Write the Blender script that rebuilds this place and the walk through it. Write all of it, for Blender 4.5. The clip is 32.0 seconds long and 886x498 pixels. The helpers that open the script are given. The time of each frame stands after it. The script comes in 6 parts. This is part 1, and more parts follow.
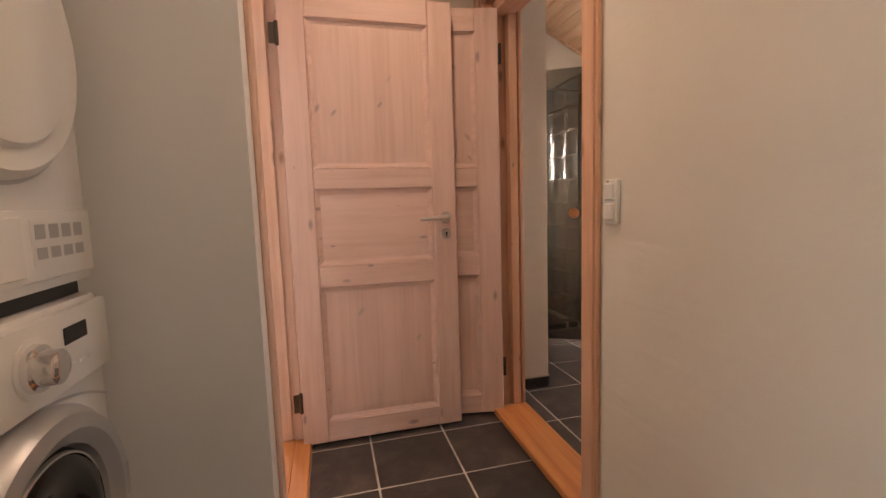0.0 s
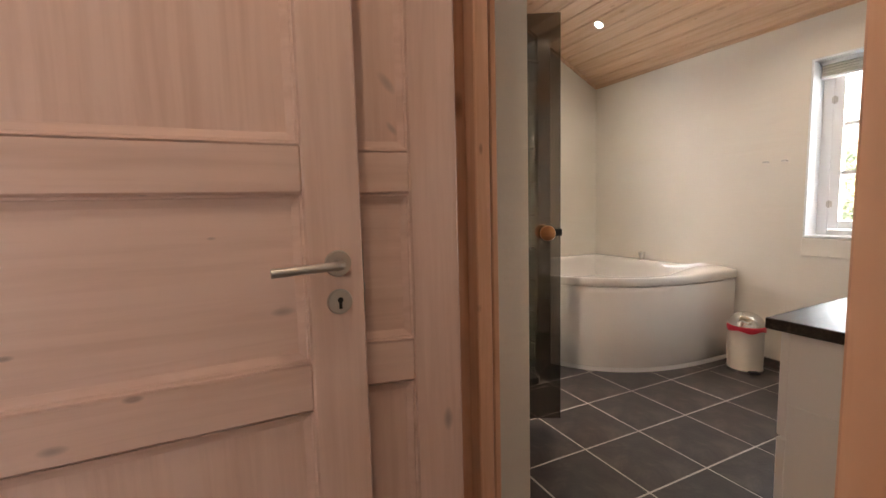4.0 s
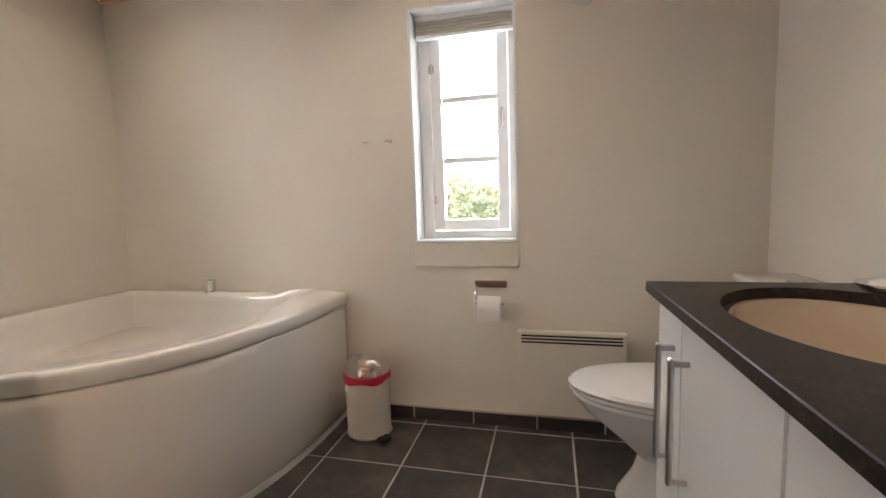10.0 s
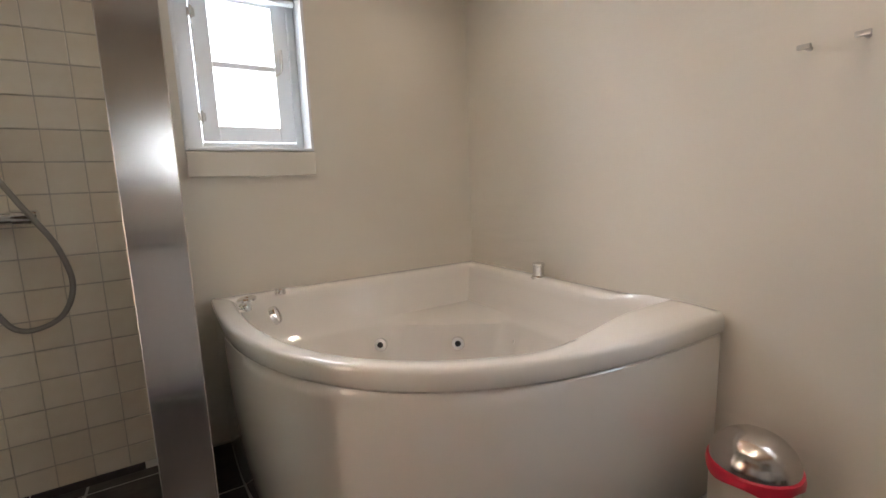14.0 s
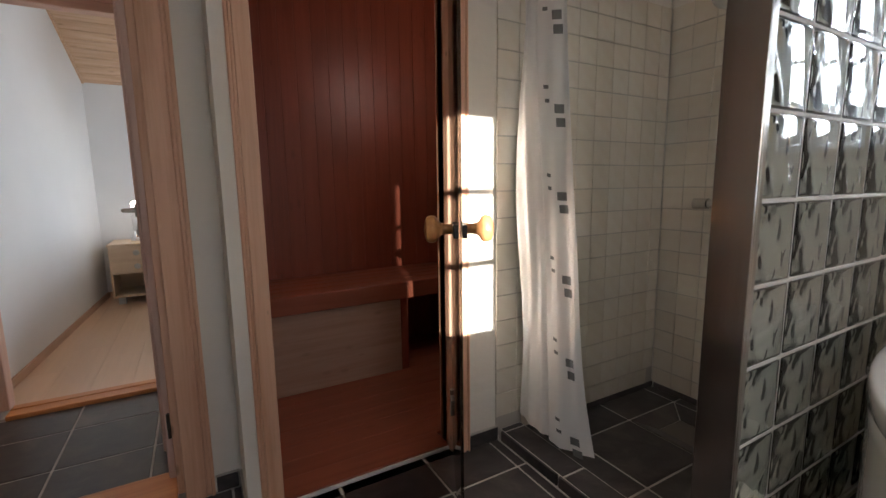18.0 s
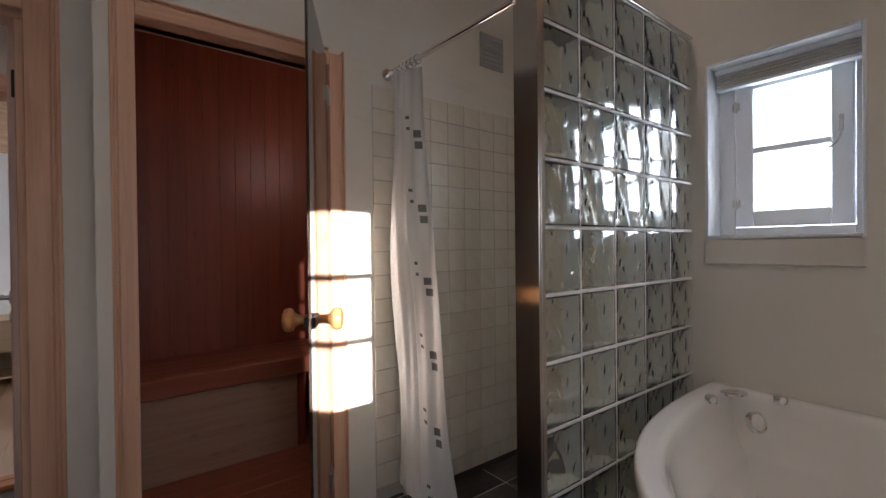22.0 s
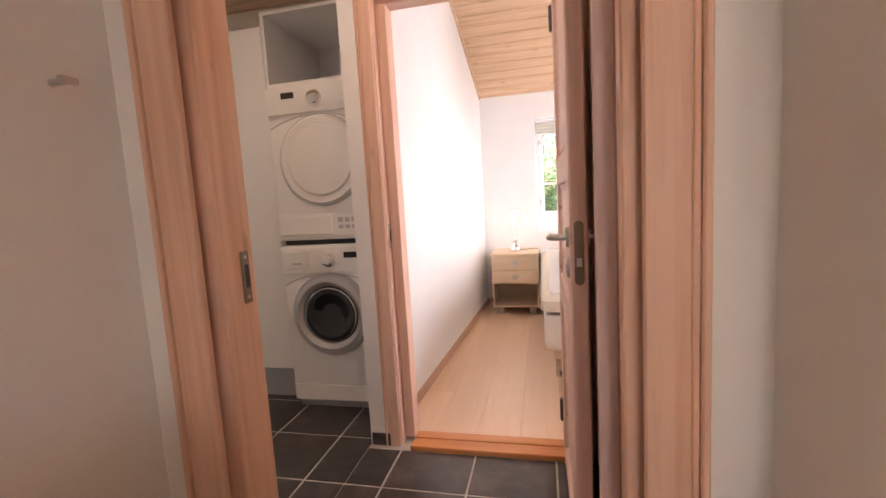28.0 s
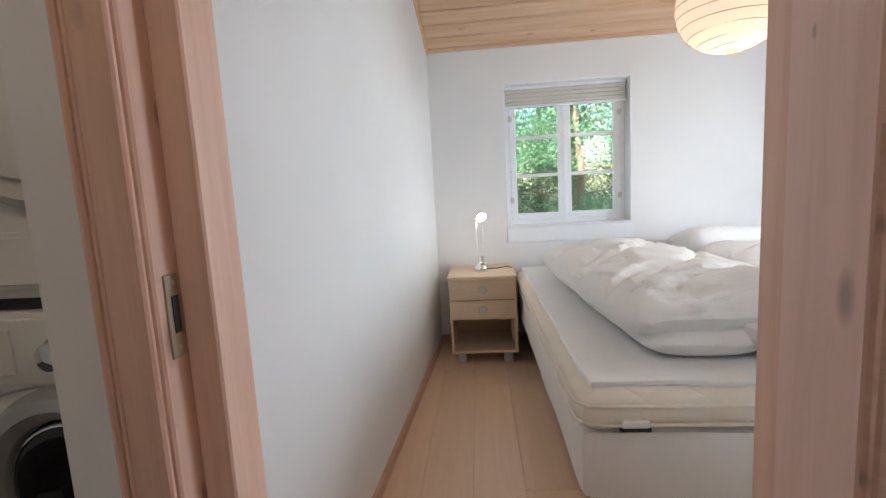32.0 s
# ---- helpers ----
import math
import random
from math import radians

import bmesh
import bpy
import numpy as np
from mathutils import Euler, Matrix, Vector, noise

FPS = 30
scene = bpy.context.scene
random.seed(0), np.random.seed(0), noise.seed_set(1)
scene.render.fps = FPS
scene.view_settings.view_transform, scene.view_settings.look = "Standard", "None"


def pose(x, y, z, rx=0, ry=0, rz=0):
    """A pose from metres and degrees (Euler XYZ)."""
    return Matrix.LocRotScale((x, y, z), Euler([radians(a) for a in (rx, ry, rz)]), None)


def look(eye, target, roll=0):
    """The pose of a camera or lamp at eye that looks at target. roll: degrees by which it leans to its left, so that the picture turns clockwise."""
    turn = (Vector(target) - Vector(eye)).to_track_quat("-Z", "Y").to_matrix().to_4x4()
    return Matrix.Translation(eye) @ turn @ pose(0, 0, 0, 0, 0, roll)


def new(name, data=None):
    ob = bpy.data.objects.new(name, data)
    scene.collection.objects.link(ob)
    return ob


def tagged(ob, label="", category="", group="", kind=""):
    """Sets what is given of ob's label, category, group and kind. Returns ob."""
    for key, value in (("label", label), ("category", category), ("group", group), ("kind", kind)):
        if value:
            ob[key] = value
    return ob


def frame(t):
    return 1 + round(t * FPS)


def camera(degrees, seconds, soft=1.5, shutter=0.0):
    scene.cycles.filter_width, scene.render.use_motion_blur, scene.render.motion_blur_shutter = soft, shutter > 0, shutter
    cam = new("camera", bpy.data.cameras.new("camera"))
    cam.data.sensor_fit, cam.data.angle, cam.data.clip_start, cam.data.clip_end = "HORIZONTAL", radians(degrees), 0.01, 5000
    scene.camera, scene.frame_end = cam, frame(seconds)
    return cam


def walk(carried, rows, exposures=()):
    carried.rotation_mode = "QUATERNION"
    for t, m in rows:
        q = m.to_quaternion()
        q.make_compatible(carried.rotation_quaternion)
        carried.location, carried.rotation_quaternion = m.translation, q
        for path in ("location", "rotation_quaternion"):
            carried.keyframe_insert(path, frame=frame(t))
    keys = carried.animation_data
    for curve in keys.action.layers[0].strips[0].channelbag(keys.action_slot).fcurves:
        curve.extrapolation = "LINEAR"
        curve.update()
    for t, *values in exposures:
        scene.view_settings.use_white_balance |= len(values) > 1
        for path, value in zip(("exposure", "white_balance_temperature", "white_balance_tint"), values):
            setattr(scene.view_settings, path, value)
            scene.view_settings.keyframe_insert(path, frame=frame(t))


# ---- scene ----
cam = camera(90.6, 32.0)
PATH = [
    (0, (0.472, 0.689, 1.051), (0.97, 2.614, 0.843), -1.8),
    (0.5, (0.512, 0.778, 1.057), (1.049, 2.693, 0.847), -2.6),
    (1, (0.589, 0.924, 1.065), (0.966, 2.88, 0.877), -3.1),
    (1.5, (0.643, 1.045, 1.066), (0.943, 3.014, 0.891), -2.3),
    (2, (0.672, 1.227, 1.067), (1.038, 3.187, 0.901), -1.6),
    (2.5, (0.712, 1.385, 1.07), (1.078, 3.342, 0.881), -1.8),
    (3, (0.77, 1.549, 1.081), (0.98, 3.53, 0.9), -2.1),
    (3.5, (0.803, 1.662, 1.08), (1.14, 3.626, 0.907), -1.7),
    (4, (0.808, 1.763, 1.093), (1.665, 3.56, 0.895), -1.5),
    (4.5, (0.814, 1.806, 1.095), (2.016, 3.39, 0.884), -0.3),
    (6.5, (1.184, 2.101, 1.064), (2.663, 3.434, 0.881), -2.4),
    (7, (1.31, 2.223, 1.071), (2.942, 3.363, 0.883), -2.3),
    (7.5, (1.393, 2.294, 1.076), (3.098, 3.331, 0.931), -2.8),
    (8, (1.512, 2.367, 1.07), (3.224, 3.386, 0.9), -3.7),
    (8.5, (1.694, 2.431, 1.073), (3.381, 3.481, 0.849), -4.8),
    (9, (1.804, 2.467, 1.073), (3.566, 3.389, 0.853), -4.1),
    (9.5, (1.882, 2.546, 1.033), (3.757, 3.203, 0.804), -2.7),
    (10, (1.948, 2.587, 1.03), (3.878, 3.065, 0.817), -1.9),
    (10.5, (1.995, 2.659, 1.051), (3.877, 3.299, 0.831), -1.8),
    (11, (2.146, 2.701, 1.053), (3.861, 3.708, 0.84), -2.1),
    (11.5, (2.198, 2.753, 1.048), (3.72, 4.029, 0.813), -1.8),
    (12, (2.201, 2.795, 1.031), (3.413, 4.362, 0.76), -1.9),
    (12.5, (2.21, 2.795, 1.014), (3.231, 4.489, 0.72), -2.6),
    (13, (2.27, 2.818, 1.012), (3.294, 4.517, 0.752), -2.7),
    (13.5, (2.391, 2.879, 1.009), (3.544, 4.49, 0.732), -1.9),
    (15.5, (2.767, 2.987, 1.05), (2.594, 4.955, 0.738), -2.0),
    (16, (2.801, 3.05, 1.05), (2.332, 4.961, 0.694), -0.4),
    (16.5, (2.815, 3.043, 1.058), (1.964, 4.823, 0.73), -2.1),
    (17, (2.903, 2.979, 1.064), (1.611, 4.466, 0.717), -0.9),
    (17.5, (2.969, 2.889, 1.065), (1.435, 4.124, 0.712), -1.5),
    (18, (3.024, 2.799, 1.067), (1.3, 3.77, 0.778), -0.8),
    (18.5, (3.122, 2.717, 1.073), (1.372, 3.645, 0.795), -0.4),
    (19, (3.178, 2.677, 1.086), (1.367, 3.484, 0.822), 0.0),
    (19.5, (3.213, 2.674, 1.099), (1.346, 3.361, 0.894), -0.3),
    (20, (3.247, 2.701, 1.118), (1.375, 3.387, 0.955), -1.3),
    (20.5, (3.25, 2.731, 1.15), (1.373, 3.416, 1.072), -1.1),
    (21, (3.268, 2.781, 1.166), (1.455, 3.626, 1.167), -0.6),
    (21.5, (3.309, 2.85, 1.168), (1.633, 3.94, 1.163), -0.6),
    (22, (3.336, 2.888, 1.17), (1.755, 4.113, 1.153), -0.6),
    (22.5, (3.313, 2.861, 1.165), (1.663, 3.992, 1.154), -0.6),
    (23, (3.267, 2.761, 1.16), (1.444, 3.583, 1.139), -0.5),
    (23.5, (3.225, 2.67, 1.15), (1.276, 3.116, 1.107), -0.5),
    (24, (3.18, 2.59, 1.135), (1.184, 2.678, 1.036), -0.5),
    (24.5, (3.122, 2.555, 1.119), (1.128, 2.495, 0.976), -0.4),
    (25, (3.054, 2.539, 1.116), (1.066, 2.427, 0.935), -0.5),
    (25.5, (2.957, 2.547, 1.106), (0.976, 2.356, 0.905), -1.5),
    (27.5, (2.289, 2.532, 1.086), (0.323, 2.262, 0.839), -3.8),
    (28, (2.087, 2.549, 1.095), (0.151, 2.103, 0.872), -3.4),
    (28.5, (1.938, 2.539, 1.079), (0.005, 2.066, 0.878), -3.0),
    (29, (1.747, 2.456, 1.085), (-0.189, 1.994, 0.884), -2.4),
    (29.5, (1.593, 2.405, 1.073), (-0.329, 1.898, 0.854), -2.0),
    (30, (1.406, 2.375, 1.068), (-0.491, 1.808, 0.792), -4.0),
    (30.5, (1.269, 2.34, 1.076), (-0.658, 1.877, 0.811), -2.9),
    (31, (1.113, 2.273, 1.08), (-0.859, 2.087, 0.802), -3.0),
    (31.5, (0.972, 2.258, 1.078), (-1.003, 2.101, 0.806), -3.4),
    (32, (0.798, 2.294, 1.085), (-1.179, 2.121, 0.843), -3.2),
]
walk(cam, [(t, look(eye, target, roll)) for t, eye, target, roll in PATH],
     exposures=[(0, 3.65, 7250, 25), (1, 3.98, 6800, 19), (2, 3.73, 6450, 15), (3, 3.32, 6500, 14), (5, 3.55, 6500, 14), (7, 3.74, 6500, 15), (8, 3.52, 6420, 12), (9, 3.42, 6450, 12), (10, 3.12, 6430, 12), (13, 3.05, 6250, 12), (16, 3.08, 6100, 12),
                (18.5, 2.35, 5850, 11), (20, 2.52, 6000, 17), (21, 2.55, 5850, 16), (22, 2.09, 5800, 15), (23, 1.90, 5700, 10), (24, 2.22, 6250, 15), (25, 3.0, 6550, 22), (26, 3.17, 6600, 25), (28, 3.74, 6700, 26), (29, 3.55, 6150, 17), (30, 3.22, 5950, 16), (31, 2.93, 5800, 11), (32, 2.75, 5800, 10)])

# ---------------------------------------------------------------- light
world = bpy.data.worlds.new("sky_world")
scene.world = world
world.use_nodes = True
SUN_DIR = Vector((-2.37, 0.735, -0.457)).normalized()
_n = world.node_tree.nodes
_sky = _n.new("ShaderNodeTexSky")
_sky.sky_type = "NISHITA"
_sky.sun_disc = False
_sky.sun_elevation = math.asin(-SUN_DIR.z)
_sky.sun_rotation = math.atan2(-SUN_DIR.x, -SUN_DIR.y)
_sky.dust_density = 1.0
_n["Background"].inputs["Strength"].default_value = 0.07
world.node_tree.links.new(_sky.outputs[0], _n["Background"].inputs["Color"])

_sun = bpy.data.lights.new("sun", "SUN")
_sun.energy, _sun.angle, _sun.color = 5.0, radians(0.5), (1.0, 0.93, 0.82)
sun = new("sun", _sun)
sun.matrix_world = look((0, 0, 0), SUN_DIR)


def area(name, loc, aim, w, h, power, colour):
    d = bpy.data.lights.new(name, "AREA")
    d.shape, d.size, d.size_y, d.energy, d.color = "RECTANGLE", w, h, power, colour
    ob = new(name, d)
    ob.matrix_world = look(loc, aim)
    return ob


DAY = (0.89, 0.94, 1.0)
area("skylight_east", (4.12, 2.9575, 1.36), (0, 2.9575, 1.2), 0.45, 0.98, 1.4, DAY)
# Added cool light for the hall, low, from behind the cupboard.
area("skylight_hall", (-1.24, -0.10, 1.0), (2, -0.10, 0.7), 0.56, 1.75, 1.05, DAY)
area("skylight_north", (2.8125, 5.12, 1.54), (2.8125, 0, 1.4), 0.47, 0.69, 1.9, DAY)
area("skylight_bed_north", (-1.05, 5.12, 1.265), (-1.05, 2.6, 0.55), 0.92, 1.31, 5.6, DAY)


def bath_ceiling(x):
    return 2.12 + 0.52 * (3.87 - x)


def bed_ceiling(x):
    return 2.084 + 0.5 * (x + 2.378)


SPOTS = [(3.345, 4.306), (3.345, 3.06), (2.45, 3.06), (2.45, 4.306)]
# Hall ceiling lamps are added, out of view, to light walls and doors.
HALL_ADDED_SPOTS = [(0.55, 0.45), (0.62, 1.3), (0.78, 2.12)]
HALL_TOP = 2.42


def spot(name, loc, power, colour, cone=122):
    d = bpy.data.lights.new(name, "SPOT")
    d.energy, d.color, d.spot_size, d.spot_blend, d.shadow_soft_size = power, colour, radians(cone), 1.0, 0.03
    ob = new(name, d)
    ob.location = loc
    return ob


WARM = (1.0, 0.84, 0.66)
for sx, sy in SPOTS:
    spot("spot_lamp", (sx, sy, bath_ceiling(sx) - 0.04), 1.95 if sy < 4 else 1.35, WARM)
# Added warm fill for the hall, strongest beside the doors.
for sx, sy in HALL_ADDED_SPOTS:
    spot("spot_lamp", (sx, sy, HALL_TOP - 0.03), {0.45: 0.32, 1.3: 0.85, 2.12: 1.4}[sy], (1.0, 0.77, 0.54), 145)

# ---------------------------------------------------------------- materials


def mat(name, colour, rough=0.5, metal=0.0, **more):
    m = bpy.data.materials.new(name)
    m.use_nodes = True
    p = m.node_tree.nodes["Principled BSDF"]
    p.inputs["Base Color"].default_value = (*colour, 1)
    p.inputs["Roughness"].default_value = rough
    p.inputs["Metallic"].default_value = metal
    for k, v in more.items():
        p.inputs[k.replace("_", " ")].default_value = v
    return m


def nodes_of(m):
    t = m.node_tree
    return t, t.nodes["Principled BSDF"], t.nodes.new, t.links.new


def coords(m, scale=(1, 1, 1), kind="Object"):
    t, p, nd, ln = nodes_of(m)
    c, mp = nd("ShaderNodeTexCoord"), nd("ShaderNodeMapping")
    mp.inputs["Scale"].default_value = scale
    ln(c.outputs[kind], mp.inputs["Vector"])
    return mp.outputs["Vector"]


def noise_tex(m, vec, scale, detail=4.0, rough=0.55, distortion=0.0):
    t, p, nd, ln = nodes_of(m)
    n = nd("ShaderNodeTexNoise")
    n.inputs["Scale"].default_value, n.inputs["Detail"].default_value = scale, detail
    n.inputs["Roughness"].default_value, n.inputs["Distortion"].default_value = rough, distortion
    ln(vec, n.inputs["Vector"])
    return n.outputs["Fac"]


def ramp(m, fac, stops):
    t, p, nd, ln = nodes_of(m)
    r = nd("ShaderNodeValToRGB")
    while len(r.color_ramp.elements) < len(stops):
        r.color_ramp.elements.new(0.5)
    for e, (pos, col) in zip(r.color_ramp.elements, stops):
        e.position, e.color = pos, (*col, 1) if len(col) == 3 else col
    ln(fac, r.inputs["Fac"])
    return r.outputs["Color"]


def blend(m, fac, a, b, mode="MIX"):
    t, p, nd, ln = nodes_of(m)
    x = nd("ShaderNodeMix")
    x.data_type, x.blend_type = "RGBA", mode
    for sock, v in ((x.inputs[0], fac), (x.inputs[6], a), (x.inputs[7], b)):
        if isinstance(v, (int, float)):
            sock.default_value = v
        elif isinstance(v, tuple):
            sock.default_value = (*v, 1)
        else:
            ln(v, sock)
    return x.outputs[2]


def calc(m, op, a, b=0.0):
    t, p, nd, ln = nodes_of(m)
    x = nd("ShaderNodeMath")
    x.operation = op
    for sock, v in zip(x.inputs, (a, b)):
        if isinstance(v, (int, float)):
            sock.default_value = v
        else:
            ln(v, sock)
    return x.outputs[0]


def bump(m, height, strength=0.2, dist=0.01):
    t, p, nd, ln = nodes_of(m)
    b = nd("ShaderNodeBump")
    b.inputs["Strength"].default_value, b.inputs["Distance"].default_value = strength, dist
    ln(height, b.inputs["Height"])
    ln(b.outputs["Normal"], p.inputs["Normal"])


def base(m, col):
    t, p, nd, ln = nodes_of(m)
    ln(col, p.inputs["Base Color"])


def gloss(m, fac, lo, hi):
    t, p, nd, ln = nodes_of(m)
    r = nd("ShaderNodeMapRange")
    r.inputs["To Min"].default_value, r.inputs["To Max"].default_value = lo, hi
    ln(fac, r.inputs["Value"])
    ln(r.outputs[0], p.inputs["Roughness"])


def rand_obj(m):
    t, p, nd, ln = nodes_of(m)
    return nd("ShaderNodeObjectInfo").outputs["Random"]


def plaster(name, c1, c2, relief=0.25, wave=0.5):
    m = mat(name, c1, 0.75)
    v = coords(m)
    big, fine = noise_tex(m, v, 1.3, 3), noise_tex(m, v, 55, 5, 0.6)
    base(m, ramp(m, big, [(0.35, c2), (0.65, c1)]))
    rows = noise_tex(m, coords(m, (1.7, 1.7, 9)), 1.0, 2.0, 0.5, 0.5)
    h = calc(m, "ADD", calc(m, "MULTIPLY", fine, 0.06), calc(m, "MULTIPLY", rows, wave))
    bump(m, h, relief, 0.012)
    return m


def wood(name, light, dark, axis="Z", knots=1.0, rough=0.45, ring=1.0, knot_col=None, vary=0.0, dense=1.9, slant=0.0):
    """Planed softwood: long grain along an axis, growth rings and knots."""
    m = mat(name, light, rough)
    along, across = 1.6, 34.0
    g = {"X": (along, across, across), "Y": (across, along, across), "Z": (across, across, along)}[axis]
    k = {"X": (2.6, 6.5, 6.5), "Y": (6.5, 2.6, 6.5), "Z": (6.5, 6.5, 2.6)}[axis]
    t, p, nd, ln = nodes_of(m)
    c = nd("ShaderNodeTexCoord").outputs["Object"]
    add = nd("ShaderNodeVectorMath")
    add.operation = "ADD"
    sh = nd("ShaderNodeVectorMath")
    sh.operation = "SCALE"
    sh.inputs[0].default_value = (7.3, 3.1, 5.7)
    ln(rand_obj(m), sh.inputs["Scale"])
    ln(c, add.inputs[0])
    ln(sh.outputs[0], add.inputs[1])
    src = add.outputs[0]

    def mapped(s):
        mp = nd("ShaderNodeMapping")
        mp.inputs["Scale"].default_value = s
        ln(src, mp.inputs["Vector"])
        return mp.outputs["Vector"]

    fine = noise_tex(m, mapped(g), 2.2, 6, 0.6, 0.6)
    rings = noise_tex(m, mapped(tuple(v * 0.28 for v in g)), 1.6, 2, 0.5, 1.2)
    f = calc(m, "ADD", calc(m, "MULTIPLY", fine, 0.45), calc(m, "MULTIPLY", rings, 0.55 * ring))
    col = ramp(m, f, [(0.36, dark), (0.58, light)])
    if knots:
        vo = nd("ShaderNodeTexVoronoi")
        vo.inputs["Scale"].default_value = dense
        turn = nd("ShaderNodeMapping")
        turn.inputs["Rotation"].default_value = (0, radians(slant), 0)
        ln(src, turn.inputs["Vector"])
        squeeze = nd("ShaderNodeMapping")
        squeeze.inputs["Scale"].default_value = k
        ln(turn.outputs["Vector"], squeeze.inputs["Vector"])
        ln(squeeze.outputs["Vector"], vo.inputs["Vector"])
        sep = nd("ShaderNodeSeparateColor")
        ln(vo.outputs["Color"], sep.inputs[0])
        size = calc(m, "ADD", 0.07, calc(m, "MULTIPLY", calc(m, "POWER", sep.outputs[0], 2.0), 0.17))
        wob = calc(m, "ADD", vo.outputs["Distance"], calc(m, "MULTIPLY", calc(m, "SUBTRACT", rings, 0.5), 0.10))
        near = ramp(m, calc(m, "DIVIDE", wob, size), [(0.35, (1, 1, 1)), (0.9, (0, 0, 0))])
        kc = knot_col or tuple(0.42 * v for v in dark)
        col = blend(m, calc(m, "MULTIPLY", near, 0.75 * knots), col, kc)
    if vary:
        sp = ramp(m, rand_obj(m), [(0.0, tuple([1 - vary] * 3)), (1.0, (1, 1, 1))])
        col = blend(m, 1.0, col, sp, "MULTIPLY")
    base(m, col)
    gloss(m, fine, rough - 0.08, rough + 0.12)
    bump(m, fine, 0.08, 0.004)
    return m


M_WALL = plaster("plaster_white", (0.84, 0.795, 0.72), (0.80, 0.755, 0.675), 0.85)
M_BEDWALL = plaster("plaster_bedroom", (0.84, 0.84, 0.83), (0.80, 0.80, 0.79), 0.45)
M_DOOR = wood("pine_whitewashed", (0.84, 0.62, 0.54), (0.74, 0.52, 0.44), "Z", 0.95, 0.5, knot_col=(0.33, 0.235, 0.215), dense=2.3)
M_DOORX = wood("pine_whitewashed_rail", (0.84, 0.62, 0.54), (0.74, 0.52, 0.44), "X", 0.95, 0.5, knot_col=(0.33, 0.235, 0.215), dense=2.3)
M_DOORP = wood("pine_whitewashed_panel", (0.84, 0.62, 0.54), (0.74, 0.52, 0.44), "Z", 1.0, 0.5, knot_col=(0.38, 0.29, 0.28), dense=2.1, slant=-38)
M_FRAME = wood("pine_whitewashed_frame", (0.79, 0.485, 0.325), (0.66, 0.355, 0.215), "Z", 1.0, 0.45, 1.1, (0.28, 0.14, 0.09))
M_FRAMEY = wood("pine_whitewashed_head", (0.79, 0.485, 0.325), (0.66, 0.355, 0.215), "Y", 1.0, 0.45, 1.1, (0.28, 0.14, 0.09))
M_FRAMEB = wood("pine_limed_frame", (0.82, 0.565, 0.44), (0.70, 0.44, 0.32), "Z", 0.9, 0.48, 1.0, (0.30, 0.17, 0.12))
M_FRAMEBY = wood("pine_limed_head", (0.82, 0.565, 0.44), (0.70, 0.44, 0.32), "Y", 0.9, 0.48, 1.0, (0.30, 0.17, 0.12))
M_SILL = wood("oak_threshold", (0.68, 0.29, 0.10), (0.54, 0.20, 0.06), "Y", 0.0, 0.35)
M_CEIL = wood("pine_ceiling", (0.74, 0.52, 0.35), (0.62, 0.39, 0.23), "Y", 0.8, 0.5, 1.0, (0.36, 0.19, 0.10))
M_SAUNA = wood("sauna_panel", (0.30, 0.078, 0.042), (0.245, 0.060, 0.031), "Z", 0.5, 0.40, 1.0, (0.13, 0.03, 0.015), 0.16)
M_SAUNAY = wood("sauna_bench_wood", (0.36, 0.112, 0.062), (0.29, 0.084, 0.046), "Y", 0.4, 0.40, 1.0, (0.14, 0.035, 0.018), 0.10)
M_SAUNAPALE = wood("sauna_pale_board", (0.48, 0.32, 0.23), (0.40, 0.25, 0.17), "Y", 0.4, 0.5, 1.0)
M_LAMINATE = wood("beech_laminate", (0.83, 0.585, 0.395), (0.775, 0.53, 0.345), "X", 0.0, 0.34, 0.8, None, 0.08)
M_BIRCH = wood("birch_veneer", (0.78, 0.62, 0.44), (0.70, 0.53, 0.36), "Y", 0.0, 0.4, 0.6)
M_SKIRT = wood("beech_skirting", (0.60, 0.38, 0.25), (0.50, 0.29, 0.18), "X", 0.0, 0.4)
M_KNOB = wood("turned_wood_knob", (0.55, 0.27, 0.10), (0.40, 0.17, 0.06), "X", 0.0, 0.3)

M_TILE = mat("slate_tile", (0.05, 0.046, 0.044), 0.4)
_v = coords(M_TILE)
_a, _b = noise_tex(M_TILE, _v, 5.0, 6, 0.65, 0.8), noise_tex(M_TILE, _v, 60, 4, 0.6)
_c = ramp(M_TILE, _a, [(0.3, (0.027, 0.026, 0.028)), (0.5, (0.058, 0.052, 0.051)), (0.72, (0.135, 0.112, 0.102))])
base(M_TILE, blend(M_TILE, 1.0, _c, ramp(M_TILE, rand_obj(M_TILE), [(0, (0.75, 0.75, 0.75)), (1, (1.15, 1.1, 1.08))]), "MULTIPLY"))
gloss(M_TILE, _a, 0.22, 0.5)
bump(M_TILE, calc(M_TILE, "ADD", _a, calc(M_TILE, "MULTIPLY", _b, 0.2)), 0.4, 0.007)

M_COVER = mat("drain_cover_slate", (0.16, 0.14, 0.125), 0.5)
bump(M_COVER, noise_tex(M_COVER, coords(M_COVER), 40, 4), 0.3, 0.004)
M_GROUT = mat("grout", (0.55, 0.52, 0.48), 0.85)
base(M_GROUT, ramp(M_GROUT, noise_tex(M_GROUT, coords(M_GROUT), 9, 5), [(0.3, (0.42, 0.39, 0.36)), (0.7, (0.62, 0.59, 0.55))]))
M_WGROUT = mat("wall_grout", (0.53, 0.48, 0.42), 0.85)
M_WTILE = mat("glazed_wall_tile", (0.78, 0.74, 0.67), 0.18)
